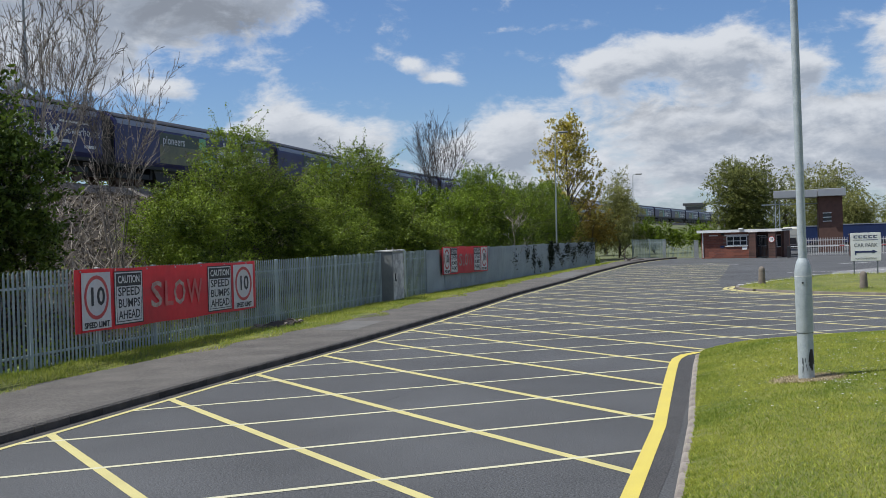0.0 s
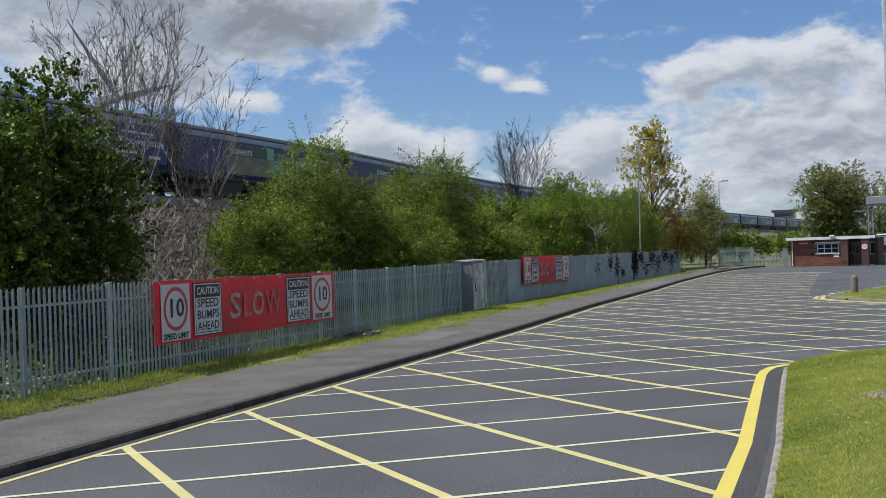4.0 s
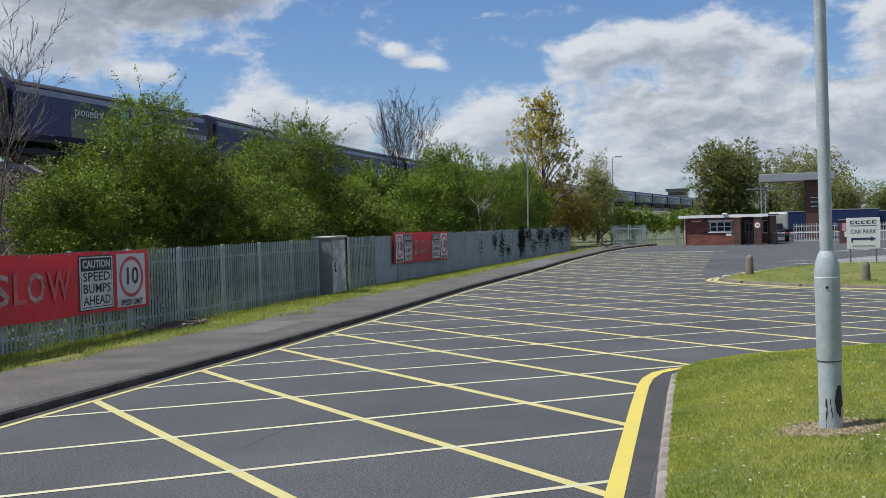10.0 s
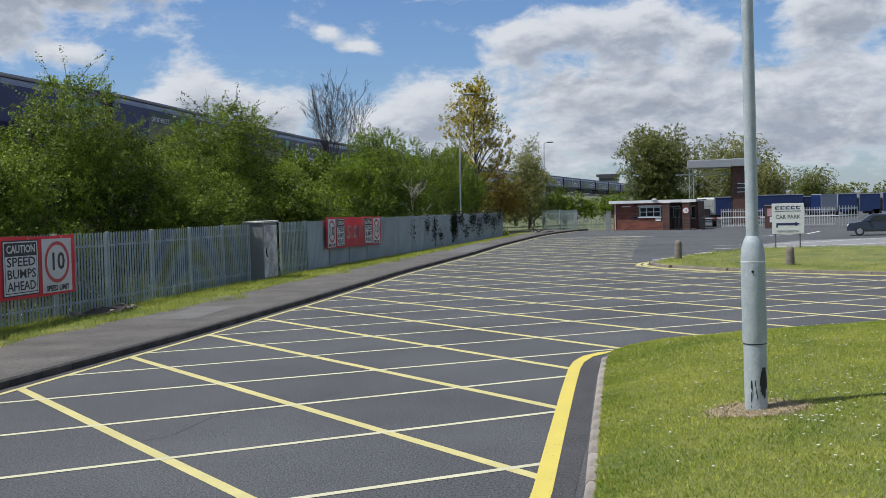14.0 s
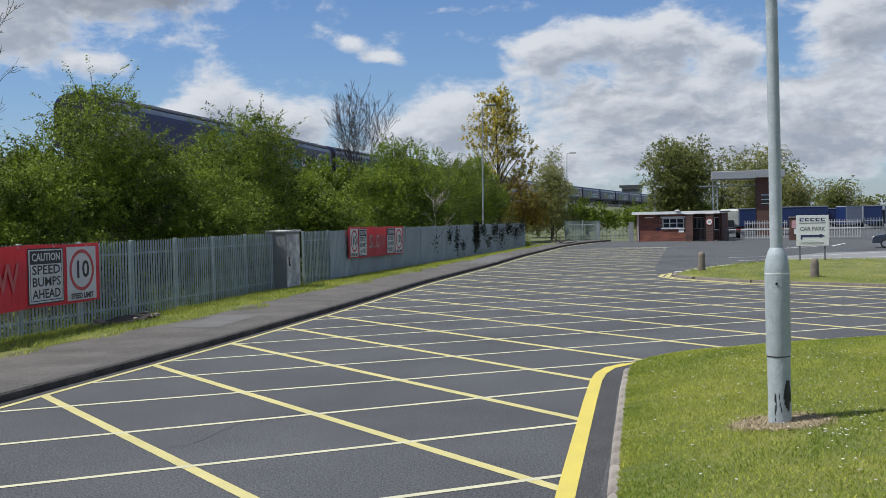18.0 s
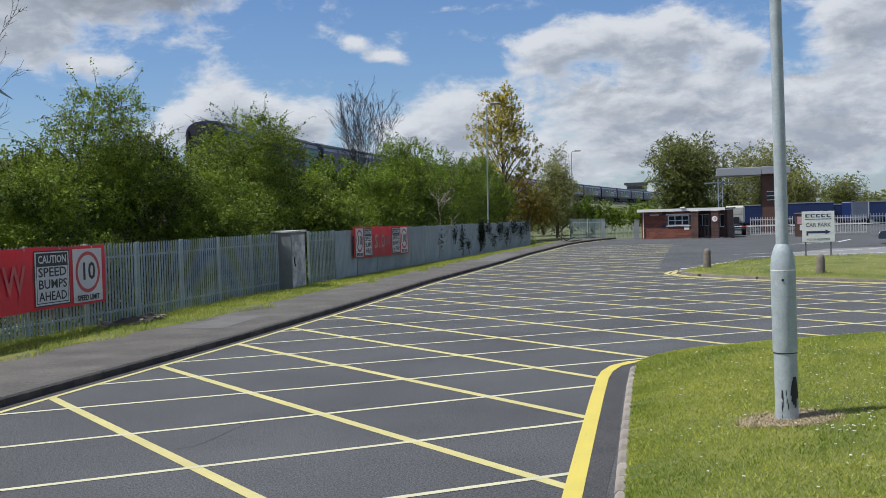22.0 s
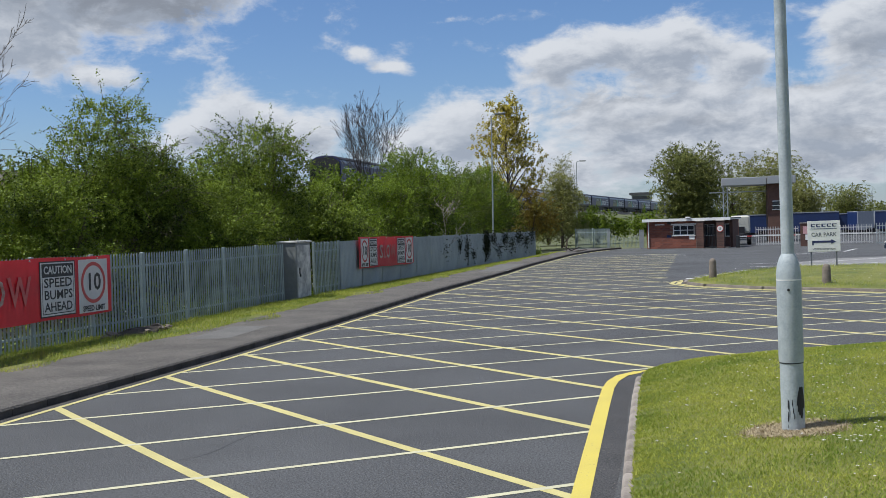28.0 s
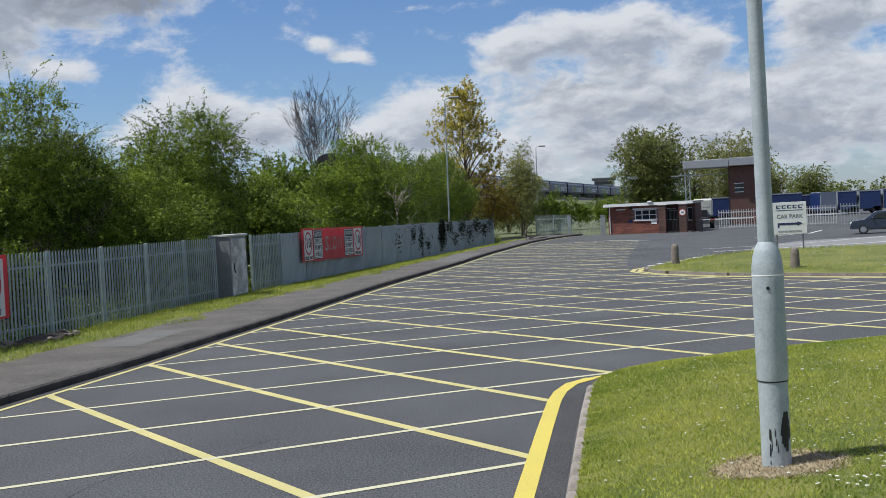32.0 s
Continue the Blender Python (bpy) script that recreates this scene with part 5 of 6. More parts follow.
for i in range(46):
    a = radians((-48 if i % 6 else -105) + rngw.gauss(0, 9))
    z = (0.36 if i % 6 else 0.28) + rngw.gauss(0, 0.055)
    r = 0.1265
    da, dz = (rngw.uniform(0.08, 0.24) if i % 6 else rngw.uniform(0.03, 0.07)), rngw.uniform(0.015, 0.05)
    wear.faces.new([wear.verts.new((r * math.cos(a + u), r * math.sin(a + u), z + w)) for u, w in ((-da, -dz), (0, -dz * 1.4), (da, -dz * 0.4), (da * 0.6, dz), (-da * 0.5, dz * 1.2))])
part("worn_patch", wear, WAGON_DARK, lamp, "flaked dark patch")
part("arm", tube(bmesh.new(), [(0, 0, 9.75), (0.0, 0, 9.95), (-0.35, 0, 10.15), (-0.9, 0, 10.2)], [0.045, 0.04, 0.035, 0.03], 10), GALV_LAMP, lamp)
part("lantern", boxed(-1.5, -0.13, 10.13, -0.85, 0.13, 10.27, bevel=0.04), TRAILER_GREY, lamp)
ring_m = bmesh.new()
rg = random.Random(3)
rim_r = [rg.uniform(0.85, 1.2) for q in range(26)]
rings_ = [[ring_m.verts.new((px_, py_, lawn_z(px_, py_) + 0.012)) for px_, py_ in ((0.75 + 0.5 * f * rim_r[q] * math.cos(q * 0.24166), 12.5 + 0.36 * f * rim_r[q] * math.sin(q * 0.24166)) for q in range(26))] for f in (0.2, 0.6, 1.0)]
for a, c in zip(rings_, rings_[1:]):
    for q in range(26):
        ring_m.faces.new((a[q], c[q], c[(q + 1) % 26], a[(q + 1) % 26]))
soil = part("bare_patch", ring_m, mat("bare_earth", (0.33, 0.27, 0.17), 0.95, 0, (0.17, 0.14, 0.08), 9, 50, 0.6, 40, 0.6))
tagged(soil, "bare dry patch of earth round the lamp column", "ground patch", kind="structure")

# ---- street lamps by the footway ----
def street_lamp(x, y, top, lean, arm):
    s = thing("street_lamp", pose(x, y, 0.08, 0, lean, 0), "tall slim grey street lamp", "lamp post", "street lamps")
    part("base", lathe(bmesh.new(), [(0.085, 0), (0.085, 1.5), (0.06, 1.62)], 12), GALV, s)
    part("shaft", lathe(bmesh.new(), [(0.06, 1.6), (0.038, top)], 12), GALV, s)
    part("bracket", tube(bmesh.new(), [(0, 0, top - 0.02), (0.05, 0, top + 0.1), (arm, -0.0, top + 0.16)], [0.035, 0.03, 0.025], 8), GALV, s)
    part("lantern", boxed(arm * 0.6, -0.14, top + 0.1, arm * 0.6 + 0.72, 0.14, top + 0.24, bevel=0.05), CABINET, s)
    return s


street_lamp(-15.42, 75.2, 10.1, 0.8, 0.45)
street_lamp(-15.2, 120.0, 8.9, 1.2, 0.5)

# ---- bollards and sign on the island ----
def bollard(x, y, z, h):
    b = thing("bollard", pose(x, y, z), "round-topped weathered stone bollard on grass", "bollard", "bollards on the island")
    part("shaft", lathe(bmesh.new(), [(0.17, -0.1), (0.165, 0.1), (0.145, h - 0.14), (0.12, h - 0.05), (0.06, h), (0.005, h + 0.006)], 14, False), STONE, b, smooth=True)
    part("band", lathe(bmesh.new(), [(0.149, h - 0.25), (0.153, h - 0.22), (0.149, h - 0.19)], 14), STONE, b)


bollard(-0.32, 47.7, 0.1, 0.87)
bollard(3.78, 42.4, 0.12, 0.76)

sg = thing("car_park_sign", pose(4.14, 55.8, 0.16), "white car park sign with a dark blue arrow", "sign")
for x in (0.16, 1.32):
    part("post", boxed(x - 0.035, 0.0, -0.2, x + 0.035, 0.05, 1.5), SIGN_GREY, sg)
part("board", boxed(0, -0.03, 0.70, 1.5, 0.0, 2.19, bevel=0.006), PAINT_WHITE, sg)
for x in (0.16, 1.32):
    part("clip", boxed(x - 0.05, 0.0, 1.3, x + 0.05, 0.06, 1.36), GALV, sg)
lg = bmesh.new()
for q in range(5):
    box(lg, 0.16 + q * 0.245, -0.036, 1.90, 0.16 + q * 0.245 + 0.18, -0.031, 1.935)
    box(lg, 0.16 + q * 0.245, -0.036, 1.935, 0.16 + q * 0.245 + 0.06, -0.031, 2.05)
    box(lg, 0.20 + q * 0.245, -0.036, 2.02, 0.16 + q * 0.245 + 0.2, -0.031, 2.05)
part("logo", lg, SIGN_NAVY, sg, "plain dark logo strokes")
part("underline", boxed(0.14, -0.036, 1.80, 1.36, -0.031, 1.825), SIGN_NAVY, sg)
part("lettering", text_mesh("CAR PARK", 0.27, SIGN_GREY, 0.002, "CENTER", 0.92, 0.004), None, sg, at=pose(0.75, -0.033, 1.52))
part("lettering", text_mesh("VISITOR RECEPTION", 0.13, SIGN_GREY, 0.002, "CENTER", 0.88, 0.001), None, sg, at=pose(0.75, -0.033, 0.82))
ar = bmesh.new()
prism(ar, [(0.2, 1.02), (0.28, 1.02), (0.28, 1.13), (1.08, 1.13), (1.08, 1.07), (1.32, 1.18), (1.08, 1.29), (1.08, 1.23), (0.2, 1.23)], -0.037, -0.031)
part("arrow", ar, SIGN_NAVY, sg, "dark blue arrow")

# ---- gatehouse ----
gh = thing("gatehouse", pose(-6.1, 96.2, 0.0, 0, 0, -13), "small red brick gatehouse with a flat roof", "gatehouse")


def brick_wall(name, x0, x1, z0, z1, y, material, parent, holes=(), course=0.15, length=0.45):
    """A brick face on local -y: a mortar core with proud bricks in courses."""
    core = bmesh.new()
    spans = [(x0, x1, z0, z1)]
    for hx0, hx1, hz0, hz1 in holes:
        spans = [(x0, hx0, z0, z1), (hx1, x1, z0, z1), (hx0, hx1, z0, hz0), (hx0, hx1, hz1, z1)]
    for a, b_, c, d in spans:
        box(core, a, y, c, b_, y + 0.22, d)
    wall = part(name, core, MORTAR, parent)
    bme = finish("brick", boxed(0.006, -0.008, 0.006, length - 0.006, 0.03, course - 0.006), material)
    half = finish("brick", boxed(0.006, -0.008, 0.006, length / 2 - 0.006, 0.03, course - 0.006), material)
    row = 0
    z = z0
    while z < z1 - 0.05:
        x = x0 - (length / 2 if row % 2 else 0)
        while x < x1 - 0.05:
            a, b_ = max(x, x0), min(x + length, x1)
            me = bme if b_ - a > length - 0.02 else half
            if b_ - a > length * 0.4 and not any(a < hx1 - 0.03 and a + (length if me is bme else length / 2) > hx0 + 0.03 and z < hz1 - 0.03 and z + course > hz0 + 0.03 for hx0, hx1, hz0, hz1 in holes):
                part("brick", me, None, wall, at=pose(a, y, z))
            x += length
        z += course
        row += 1
    return wall


brick_wall("front_wall", 0, 4.45, 0, 2.35, 0.0, BRICK, gh, [(2.3, 4.15, 1.12, 1.98)])
part("side_wall", boxed(0.0, 0.22, 0, 0.22, 3.6, 2.35), BRICK, gh)
part("back_wall", boxed(0.22, 3.4, 0, 7.1, 3.6, 2.35), BRICK, gh)
part("end_wall", boxed(6.9, 1.2, 0, 7.1, 3.4, 2.35), BRICK_DARK, gh)
part("inner_wall", boxed(4.45, 1.0, 0, 6.9, 1.2, 2.3), BRICK_DARK, gh)
part("floor_slab", boxed(0.22, 0.22, 0.0, 6.9, 3.4, 0.06), KERB, gh)
rf = part("roof", boxed(-0.25, -0.4, 2.42, 7.25, 3.85, 2.52), FELT, gh, "dark felt flat roof")
part("fascia", boxed(-0.28, -0.43, 2.32, 7.28, -0.39, 2.56), PAINT_WHITE, gh, "white fascia board")
part("fascia", boxed(-0.29, -0.39, 2.32, -0.25, 3.85, 2.56), PAINT_WHITE, gh, "white fascia board")
part("soffit", boxed(-0.25, -0.39, 2.36, 7.25, 3.85, 2.42), PAINT_WHITE, gh)
part("drainpipe", tube(bmesh.new(), [(0.16, -0.06, 0.05), (0.16, -0.06, 2.36)], [0.045, 0.045], 8), PAINT_WHITE, gh, "white drainpipe")
win = part("window", boxed(2.3, 0.06, 1.12, 4.15, 0.09, 1.98), GLASS, gh)
for a, b_, c, d in ((2.3, 4.15, 1.12, 1.19), (2.3, 4.15, 1.91, 1.98), (2.3, 2.37, 1.19, 1.91), (4.08, 4.15, 1.19, 1.91), (2.88, 2.95, 1.19, 1.91), (3.5, 3.57, 1.19, 1.91), (2.37, 4.08, 1.52, 1.58)):
    part("frame", boxed(a, 0.02, c, b_, 0.10, d), PAINT_WHITE, win)
part("sill", boxed(2.2, -0.08, 1.05, 4.25, 0.1, 1.12), PAINT_WHITE, gh)
part("window_head", boxed(2.15, -0.05, 2.0, 4.3, 0.02, 2.12), PAINT_WHITE, gh)
side = part("side_window", boxed(4.5, 0.98, 1.0, 5.6, 1.0, 2.0), GLASS, gh)
for a, b_, c, d in ((4.5, 5.6, 1.0, 1.06), (4.5, 5.6, 1.95, 2.0), (5.02, 5.08, 1.06, 1.95)):
    part("frame", boxed(a, 0.95, c, b_, 0.99, d), PAINT_WHITE, side)
side = part("side_window", boxed(6.2, 0.98, 0.9, 6.88, 1.0, 2.0), GLASS, gh)
for a, b_, c, d in ((6.2, 6.88, 0.9, 0.97), (6.2, 6.88, 1.94, 2.0), (6.5, 6.56, 0.97, 1.94)):
    part("frame", boxed(a, 0.95, c, b_, 0.99, d), PAINT_WHITE, side)
part("notice", boxed(1.75, -0.03, 0.95, 2.1, -0.008, 1.15), NAVY, gh, "small blue notice")
part("notice", boxed(3.7, -0.03, 0.75, 4.15, -0.008, 1.1), PAINT_WHITE, gh, "white notice board")
part("name_bar", boxed(0.75, -0.03, 2.02, 1.55, -0.008, 2.1), PAINT_WHITE, gh, "white plate")
part("floodlight", boxed(1.85, -0.22, 2.08, 2.15, -0.02, 2.26, bevel=0.03), WAGON_DARK, gh)
part("floodlight", boxed(3.55, -0.62, 2.55, 3.95, -0.42, 2.68, bevel=0.03), PAINT_WHITE, gh)
for x in (1.2, 3.3, 5.4):
    part("roof_vent", lathe(bmesh.new(), [(0.06, 2.5), (0.06, 2.66), (0.1, 2.7)], 8), FELT, gh)
for x in (4.5, 6.2):
    gp = thing("gate_pillar", gh.matrix_basis @ pose(x, -0.75, 0), "dark brown brick gate pillar", "pillar", "gate pillars")
    core = part("shaft", boxed(0, 0, 0, 0.58, 0.5, 2.25), MORTAR, gp)
    bme = finish("brick", boxed(-0.006, -0.01, 0.006, 0.586, 0.51, 0.144), BRICK_DARK)
    for q in range(15):
        part("brick_course", bme, None, core, at=pose(0, 0, 0.15 * q))
    part("cap", boxed(-0.05, -0.05, 2.25, 0.63, 0.55, 2.32, bevel=0.02), KERB, gp)
    if x > 6.0:
        disc = tube(bmesh.new(), [(0.29, -0.02, 1.62), (0.29, -0.04, 1.62)], [0.23, 0.23], 20)
        dk = part("speed_disc", disc, PAINT_WHITE, gp, "round white disc with a red rim")
        part("rim", tube(bmesh.new(), [(0.29, -0.015, 1.62), (0.29, -0.035, 1.62)], [0.27, 0.27], 20), RING, dk)
        part("lettering", text_mesh("10", 0.25, BLACK, 0.002, "CENTER", 0.9, 0.004), None, dk, at=pose(0.29, -0.045, 1.62))
gt = thing("steel_gate", gh.matrix_basis @ pose(5.08, -0.5, 0), "dark steel pedestrian gate between pillars", "gate")
for a, b_, c, d in ((0, 1.12, 0.1, 0.16), (0, 1.12, 1.0, 1.06), (0, 1.12, 1.75, 1.82), (0, 0.05, 0.1, 1.82), (1.07, 1.12, 0.1, 1.82)):
    part("gate_frame", boxed(a, 0, c, b_, 0.05, d), WAGON_DARK, gt)
for q in range(9):
    part("bar", boxed(0.1 + q * 0.115, 0.015, 0.16, 0.13 + q * 0.115, 0.035, 1.95), WAGON_DARK, gt)
br = thing("barrier", pose(1.3, 93.6, 0, 0, 0, -6), "red and white barrier boom across the entrance", "barrier")
part("post", boxed(0, 0, 0, 0.3, 0.3, 1.0, bevel=0.02), WAGON_DARK, br)
part("boom", boxed(0.1, 0.1, 0.9, 11.0, 0.16, 0.97), PAINT_WHITE, br)
for q in range(3):
    part("red_band", boxed(0.9 + 3.4 * q, 0.095, 0.895, 1.3 + 3.4 * q, 0.165, 0.975), RING, br)


GATE_PAINT = mat("gate_paint", (0.56, 0.55, 0.54), 0.6, 0, (0.42, 0.41, 0.40), 2, 15)


def bar_gate(x, y, yaw, length, h, material, label):
    g = thing("vehicle_gate", pose(x, y, 0, 0, 0, yaw), label, "gate", "vehicle gates")
    for z in (0.15, h * 0.55, h - 0.25):
        part("rail", boxed(0, 0, z, length, 0.06, z + 0.08), material, g)
    n = int(length / 0.2)
    for q in range(n + 1):
        part("bar", boxed(q * length / n - 0.026, -0.025, 0.08, q * length / n + 0.026, 0.0, h, bevel=0.006), material, g)
    return g


bar_gate(3.0, 96.4, -4, 3.4, 1.62, GATE_PAINT, "white steel bar gate standing closed")
bar_gate(8.9, 95.5, -4, 3.2, 1.62, GATE_PAINT, "white steel bar gate standing closed")
bar_gate(11.9, 91.0, -10, 1.3, 1.75, GALV, "grey steel side gate")
np_ = thing("notice_pillar", pose(6.35, 93.0, 0, 0, 0, -4), "brown brick pillar with notices", "pillar", "gate pillars")
part("shaft", boxed(0, 0, -0.2, 1.15, 0.6, 1.85), BRICK_DARK, np_)
part("notice", boxed(0.2, -0.03, 1.0, 0.9, 0.0, 1.62), mat("notice_pink", (0.62, 0.35, 0.36), 0.6), np_, "faded red notice")
part("notice", boxed(0.38, -0.03, 0.5, 0.72, 0.0, 0.95), PAINT_WHITE, np_, "white notice")
part("cap", boxed(-0.05, -0.05, 1.85, 1.2, 0.65, 1.92), KERB, np_)

# fence and mesh gate at the far end of the footway
for k in range(2):
    copy_thing(first, pose(-13.4 + 1.9 * k, 104.5 - 2.1 * k, -0.35, 0, 0, -47))
pst = thing("gate_post", pose(-9.75, 99.6, 0), "square grey steel gate post", "post")
part("shaft", boxed(-0.12, -0.12, -0.1, 0.12, 0.12, 1.75), GALV, pst)
part("cap", boxed(-0.14, -0.14, 1.75, 0.14, 0.14, 1.79), GALV, pst)
pst = thing("gate_post", pose(-6.75, 99.0, 0), "square grey steel gate post", "post")
part("shaft", boxed(-0.2, -0.1, -0.1, 0.2, 0.1, 1.6), GALV, pst)
part("cap", boxed(-0.22, -0.12, 1.6, 0.22, 0.12, 1.64), GALV, pst)
wm = thing("mesh_fence", pose(-9.65, 100.0, 0.1), "sagging green-grey chain-link fence", "fence")
for q in range(24):
    x = q * 0.118
    part("wire", tube(bmesh.new(), [(x, 0, 0), (x, 0, 1.22 - 0.42 * math.sin(3.1416 * q / 23))], [0.016, 0.016], 4), PALE, wm)
for z in (0.1, 0.35, 0.6):
    part("wire", tube(bmesh.new(), [(0, 0, z), (1.35, 0, z), (2.72, 0, z)], [0.012, 0.012, 0.012], 4), PALE, wm)
part("top_wire", tube(bmesh.new(), [(x, 0, 1.24 - 0.42 * math.sin(3.1416 * x / 2.72)) for x in np.linspace(0, 2.72, 12)], [0.016] * 12, 5), GALV, wm)

# canopy and tower behind the gatehouse
cn = thing("entrance_canopy", pose(0.3, 112, 0), "grey flat canopy on a dark brick tower", "canopy")
part("deck", boxed(0, -2.0, 5.55, 4.2, 3.5, 6.3, bevel=0.03), CANOPY, cn)
part("deck", boxed(4.25, -2.1, 5.6, 6.9, 3.5, 6.35, bevel=0.03), CANOPY, cn)
tw = part("tower", boxed(4.3, -1.4, 0, 6.6, 2.5, 5.6), BRICK_DARK, cn, "dark brick tower")
part("window", boxed(4.75, -1.45, 3.1, 5.5, -1.38, 3.9), GLASS, tw)
for a, b_, c, d in ((4.7, 5.55, 3.05, 3.12), (4.7, 5.55, 3.45, 3.52), (4.7, 5.55, 3.88, 3.95)):
    part("frame", boxed(a, -1.5, c, b_, -1.44, d), PAINT_WHITE, tw)
for x in (0.15, 0.55):
    part("column", boxed(x - 0.05, 0.0, 0, x + 0.05, 0.1, 5.55), GALV, cn)
for q in range(9):
    part("brace", tube(bmesh.new(), [(0.15, 0.05, 0.6 * q), (0.55, 0.05, 0.6 * q + 0.6)], [0.025, 0.025], 5), GALV, cn)
part("beam", boxed(-1.2, 0.0, 4.9, 4.3, 0.1, 5.0), GALV, cn)


# vehicles in the yard
def trailer(x, y, length, h, yaw, side, front):
    t = thing("lorry_trailer", pose(x, y, 0, 0, 0, yaw), "blue box trailer parked in the yard", "trailer", "trailers in the yard")
    part("box", boxed(0, 0, 0.55, length, 2.4, h, bevel=0.03), side, t)
    part("front_panel", boxed(-0.03, 0.06, 0.6, 0.0, 2.34, h - 0.06), front, t)
    part("roof_rail", boxed(0, -0.03, h - 0.1, length, 0.0, h), TRAILER_GREY, t)
    part("under_run", boxed(0.6, 0.3, 0.3, length - 0.3, 2.1, 0.55), WAGON_DARK, t)
    for q in (0.75, 0.88):
        for s in (0.0, 2.15):
            part("wheel", tube(bmesh.new(), [(length * q, s, 0.4), (length * q, s + 0.25, 0.4)], [0.4, 0.4], 14), RUBBER, t)


trailer(2.2, 130, 3.2, 2.62, 0, NAVY, NAVY)
trailer(7.6, 130, 5.5, 2.72, 0, NAVY, NAVY)
trailer(13.15, 132, 1.7, 2.45, 0, NAVY, NAVY)
trailer(14.9, 129, 1.9, 2.62, 20, TRAILER_GREY, NAVY)
trailer(17.0, 131, 2.0, 2.65, 0, NAVY, TRAILER_GREY)
trailer(19.3, 131, 2.2, 2.6, 0, NAVY, TRAILER_GREY)
trailer(21.8, 131, 5, 2.7, 0, NAVY, TRAILER_GREY)

tc_ = thing("lorry_cab", pose(1.0, 104.0, 0), "cream lorry cab seen from behind its chassis", "lorry")
part("cab", boxed(0, 0, 1.0, 1.75, 1.6, 2.62, bevel=0.16), CREAM, tc_)
part("rear_window", boxed(0.3, -0.012, 1.85, 1.45, 0.01, 2.3), CREAM, tc_)
part("chassis", boxed(0.45, -3.2, 0.62, 1.3, 0.3, 0.86), WAGON_DARK, tc_)
part("fifth_wheel", lathe(bmesh.new(), [(0.5, 0.86), (0.5, 0.95), (0.2, 1.0)], 14), WAGON_DARK, tc_, at=pose(0.87, -2.0, 0))
part("air_lines", boxed(0.5, -0.12, 0.9, 1.25, -0.02, 1.6), WAGON_DARK, tc_)
for y in (0.8, -2.0):
    for x in (0.0, 1.45):
        part("wheel", tube(bmesh.new(), [(x, y, 0.5), (x + 0.3, y, 0.5)], [0.5, 0.5], 16), RUBBER, tc_)
part("mudguard", boxed(0.0, -2.6, 1.02, 0.32, -1.4, 1.07), WAGON_DARK, tc_)
part("mudguard", boxed(1.43, -2.6, 1.02, 1.75, -1.4, 1.07), WAGON_DARK, tc_)

car = thing("car", pose(10.15, 74.0, 0.0, 0, 0, -8), "dark blue-grey hatchback parked by the road", "car")
low = [(0.0, 0.35), (0.0, 0.72), (0.12, 0.86), (0.95, 0.98), (4.0, 0.98), (4.1, 0.7), (4.08, 0.35)]
part("body", prism(bmesh.new(), low, 0.0, 1.68), CAR_PAINT, car)
topc = bmesh.new()
va = [topc.verts.new(p) for p in ((0.85, 0.06, 0.97), (3.98, 0.06, 0.97), (3.98, 1.62, 0.97), (0.85, 1.62, 0.97), (1.55, 0.2, 1.48), (3.6, 0.2, 1.52), (3.6, 1.48, 1.52), (1.55, 1.48, 1.48))]
for f in ((0, 1, 5, 4), (1, 2, 6, 5), (2, 3, 7, 6), (3, 0, 4, 7), (4, 5, 6, 7), (3, 2, 1, 0)):
    topc.faces.new([va[i] for i in f])
bmesh.ops.bevel(topc, geom=list(topc.edges), offset=0.05, segments=2, affect="EDGES")
part("cabin", topc, CAR_PAINT, car)
sw = bmesh.new()
prism(sw, [(1.28, 1.02), (3.7, 1.02), (3.5, 1.40), (1.72, 1.38)], 0.055, 0.075)
part("side_window", sw, GLASS, car, at=pose(0, 0.0, 0, 0, 0, 0))
part("window_pillar", boxed(2.5, 0.045, 1.0, 2.6, 0.08, 1.42), CAR_PAINT, car)
for x in (0.78, 3.3):
    for y in (0.0, 1.48):
        wh = part("wheel", tube(bmesh.new(), [(x, y - 0.01, 0.31), (x, y + 0.2, 0.31)], [0.31, 0.31], 20), RUBBER, car)
        part("rim", tube(bmesh.new(), [(x, y - 0.025, 0.31), (x, y + 0.01, 0.31)], [0.2, 0.21], 12), CHROME, wh)
part("headlight", boxed(-0.02, 0.08, 0.68, 0.1, 0.4, 0.82, bevel=0.03), PAINT_WHITE, car)
part("wing_mirror", boxed(1.3, -0.14, 0.98, 1.45, 0.04, 1.1, bevel=0.03), CAR_PAINT, car)
part("sill", boxed(1.1, -0.01, 0.28, 3.0, 0.03, 0.4), RUBBER, car)
part("bumper", boxed(-0.05, 0.1, 0.35, 0.05, 1.58, 0.6, bevel=0.03), CAR_PAINT, car)

# distant works building, pylon and woods
of = thing("works_building", pose(-32.0, 420, 0), "flat-roofed works building far beyond the railway", "building")
part("wall", boxed(0, 0, 0, 7, 10, 11.0), TRAILER_GREY, of)
part("roof", boxed(-0.8, -0.8, 11.0, 7.6, 10.6, 11.9), FELT, of)
part("window", boxed(0.3, -0.05, 9.4, 6.7, 0.0, 10.5), GLASS, of)
py = thing("pylon", pose(255, 2000, -4), "lattice electricity pylon on the skyline", "pylon")
for sx, sy in ((-1, -1), (1, -1), (1, 1), (-1, 1)):
    part("leg", tube(bmesh.new(), [(sx * 4.5, sy * 4.5, 0), (sx * 1.3, sy * 1.3, 22), (sx * 0.7, sy * 0.7, 34), (0, 0, 38)], [0.35, 0.3, 0.25, 0.2], 4), GALV, py)
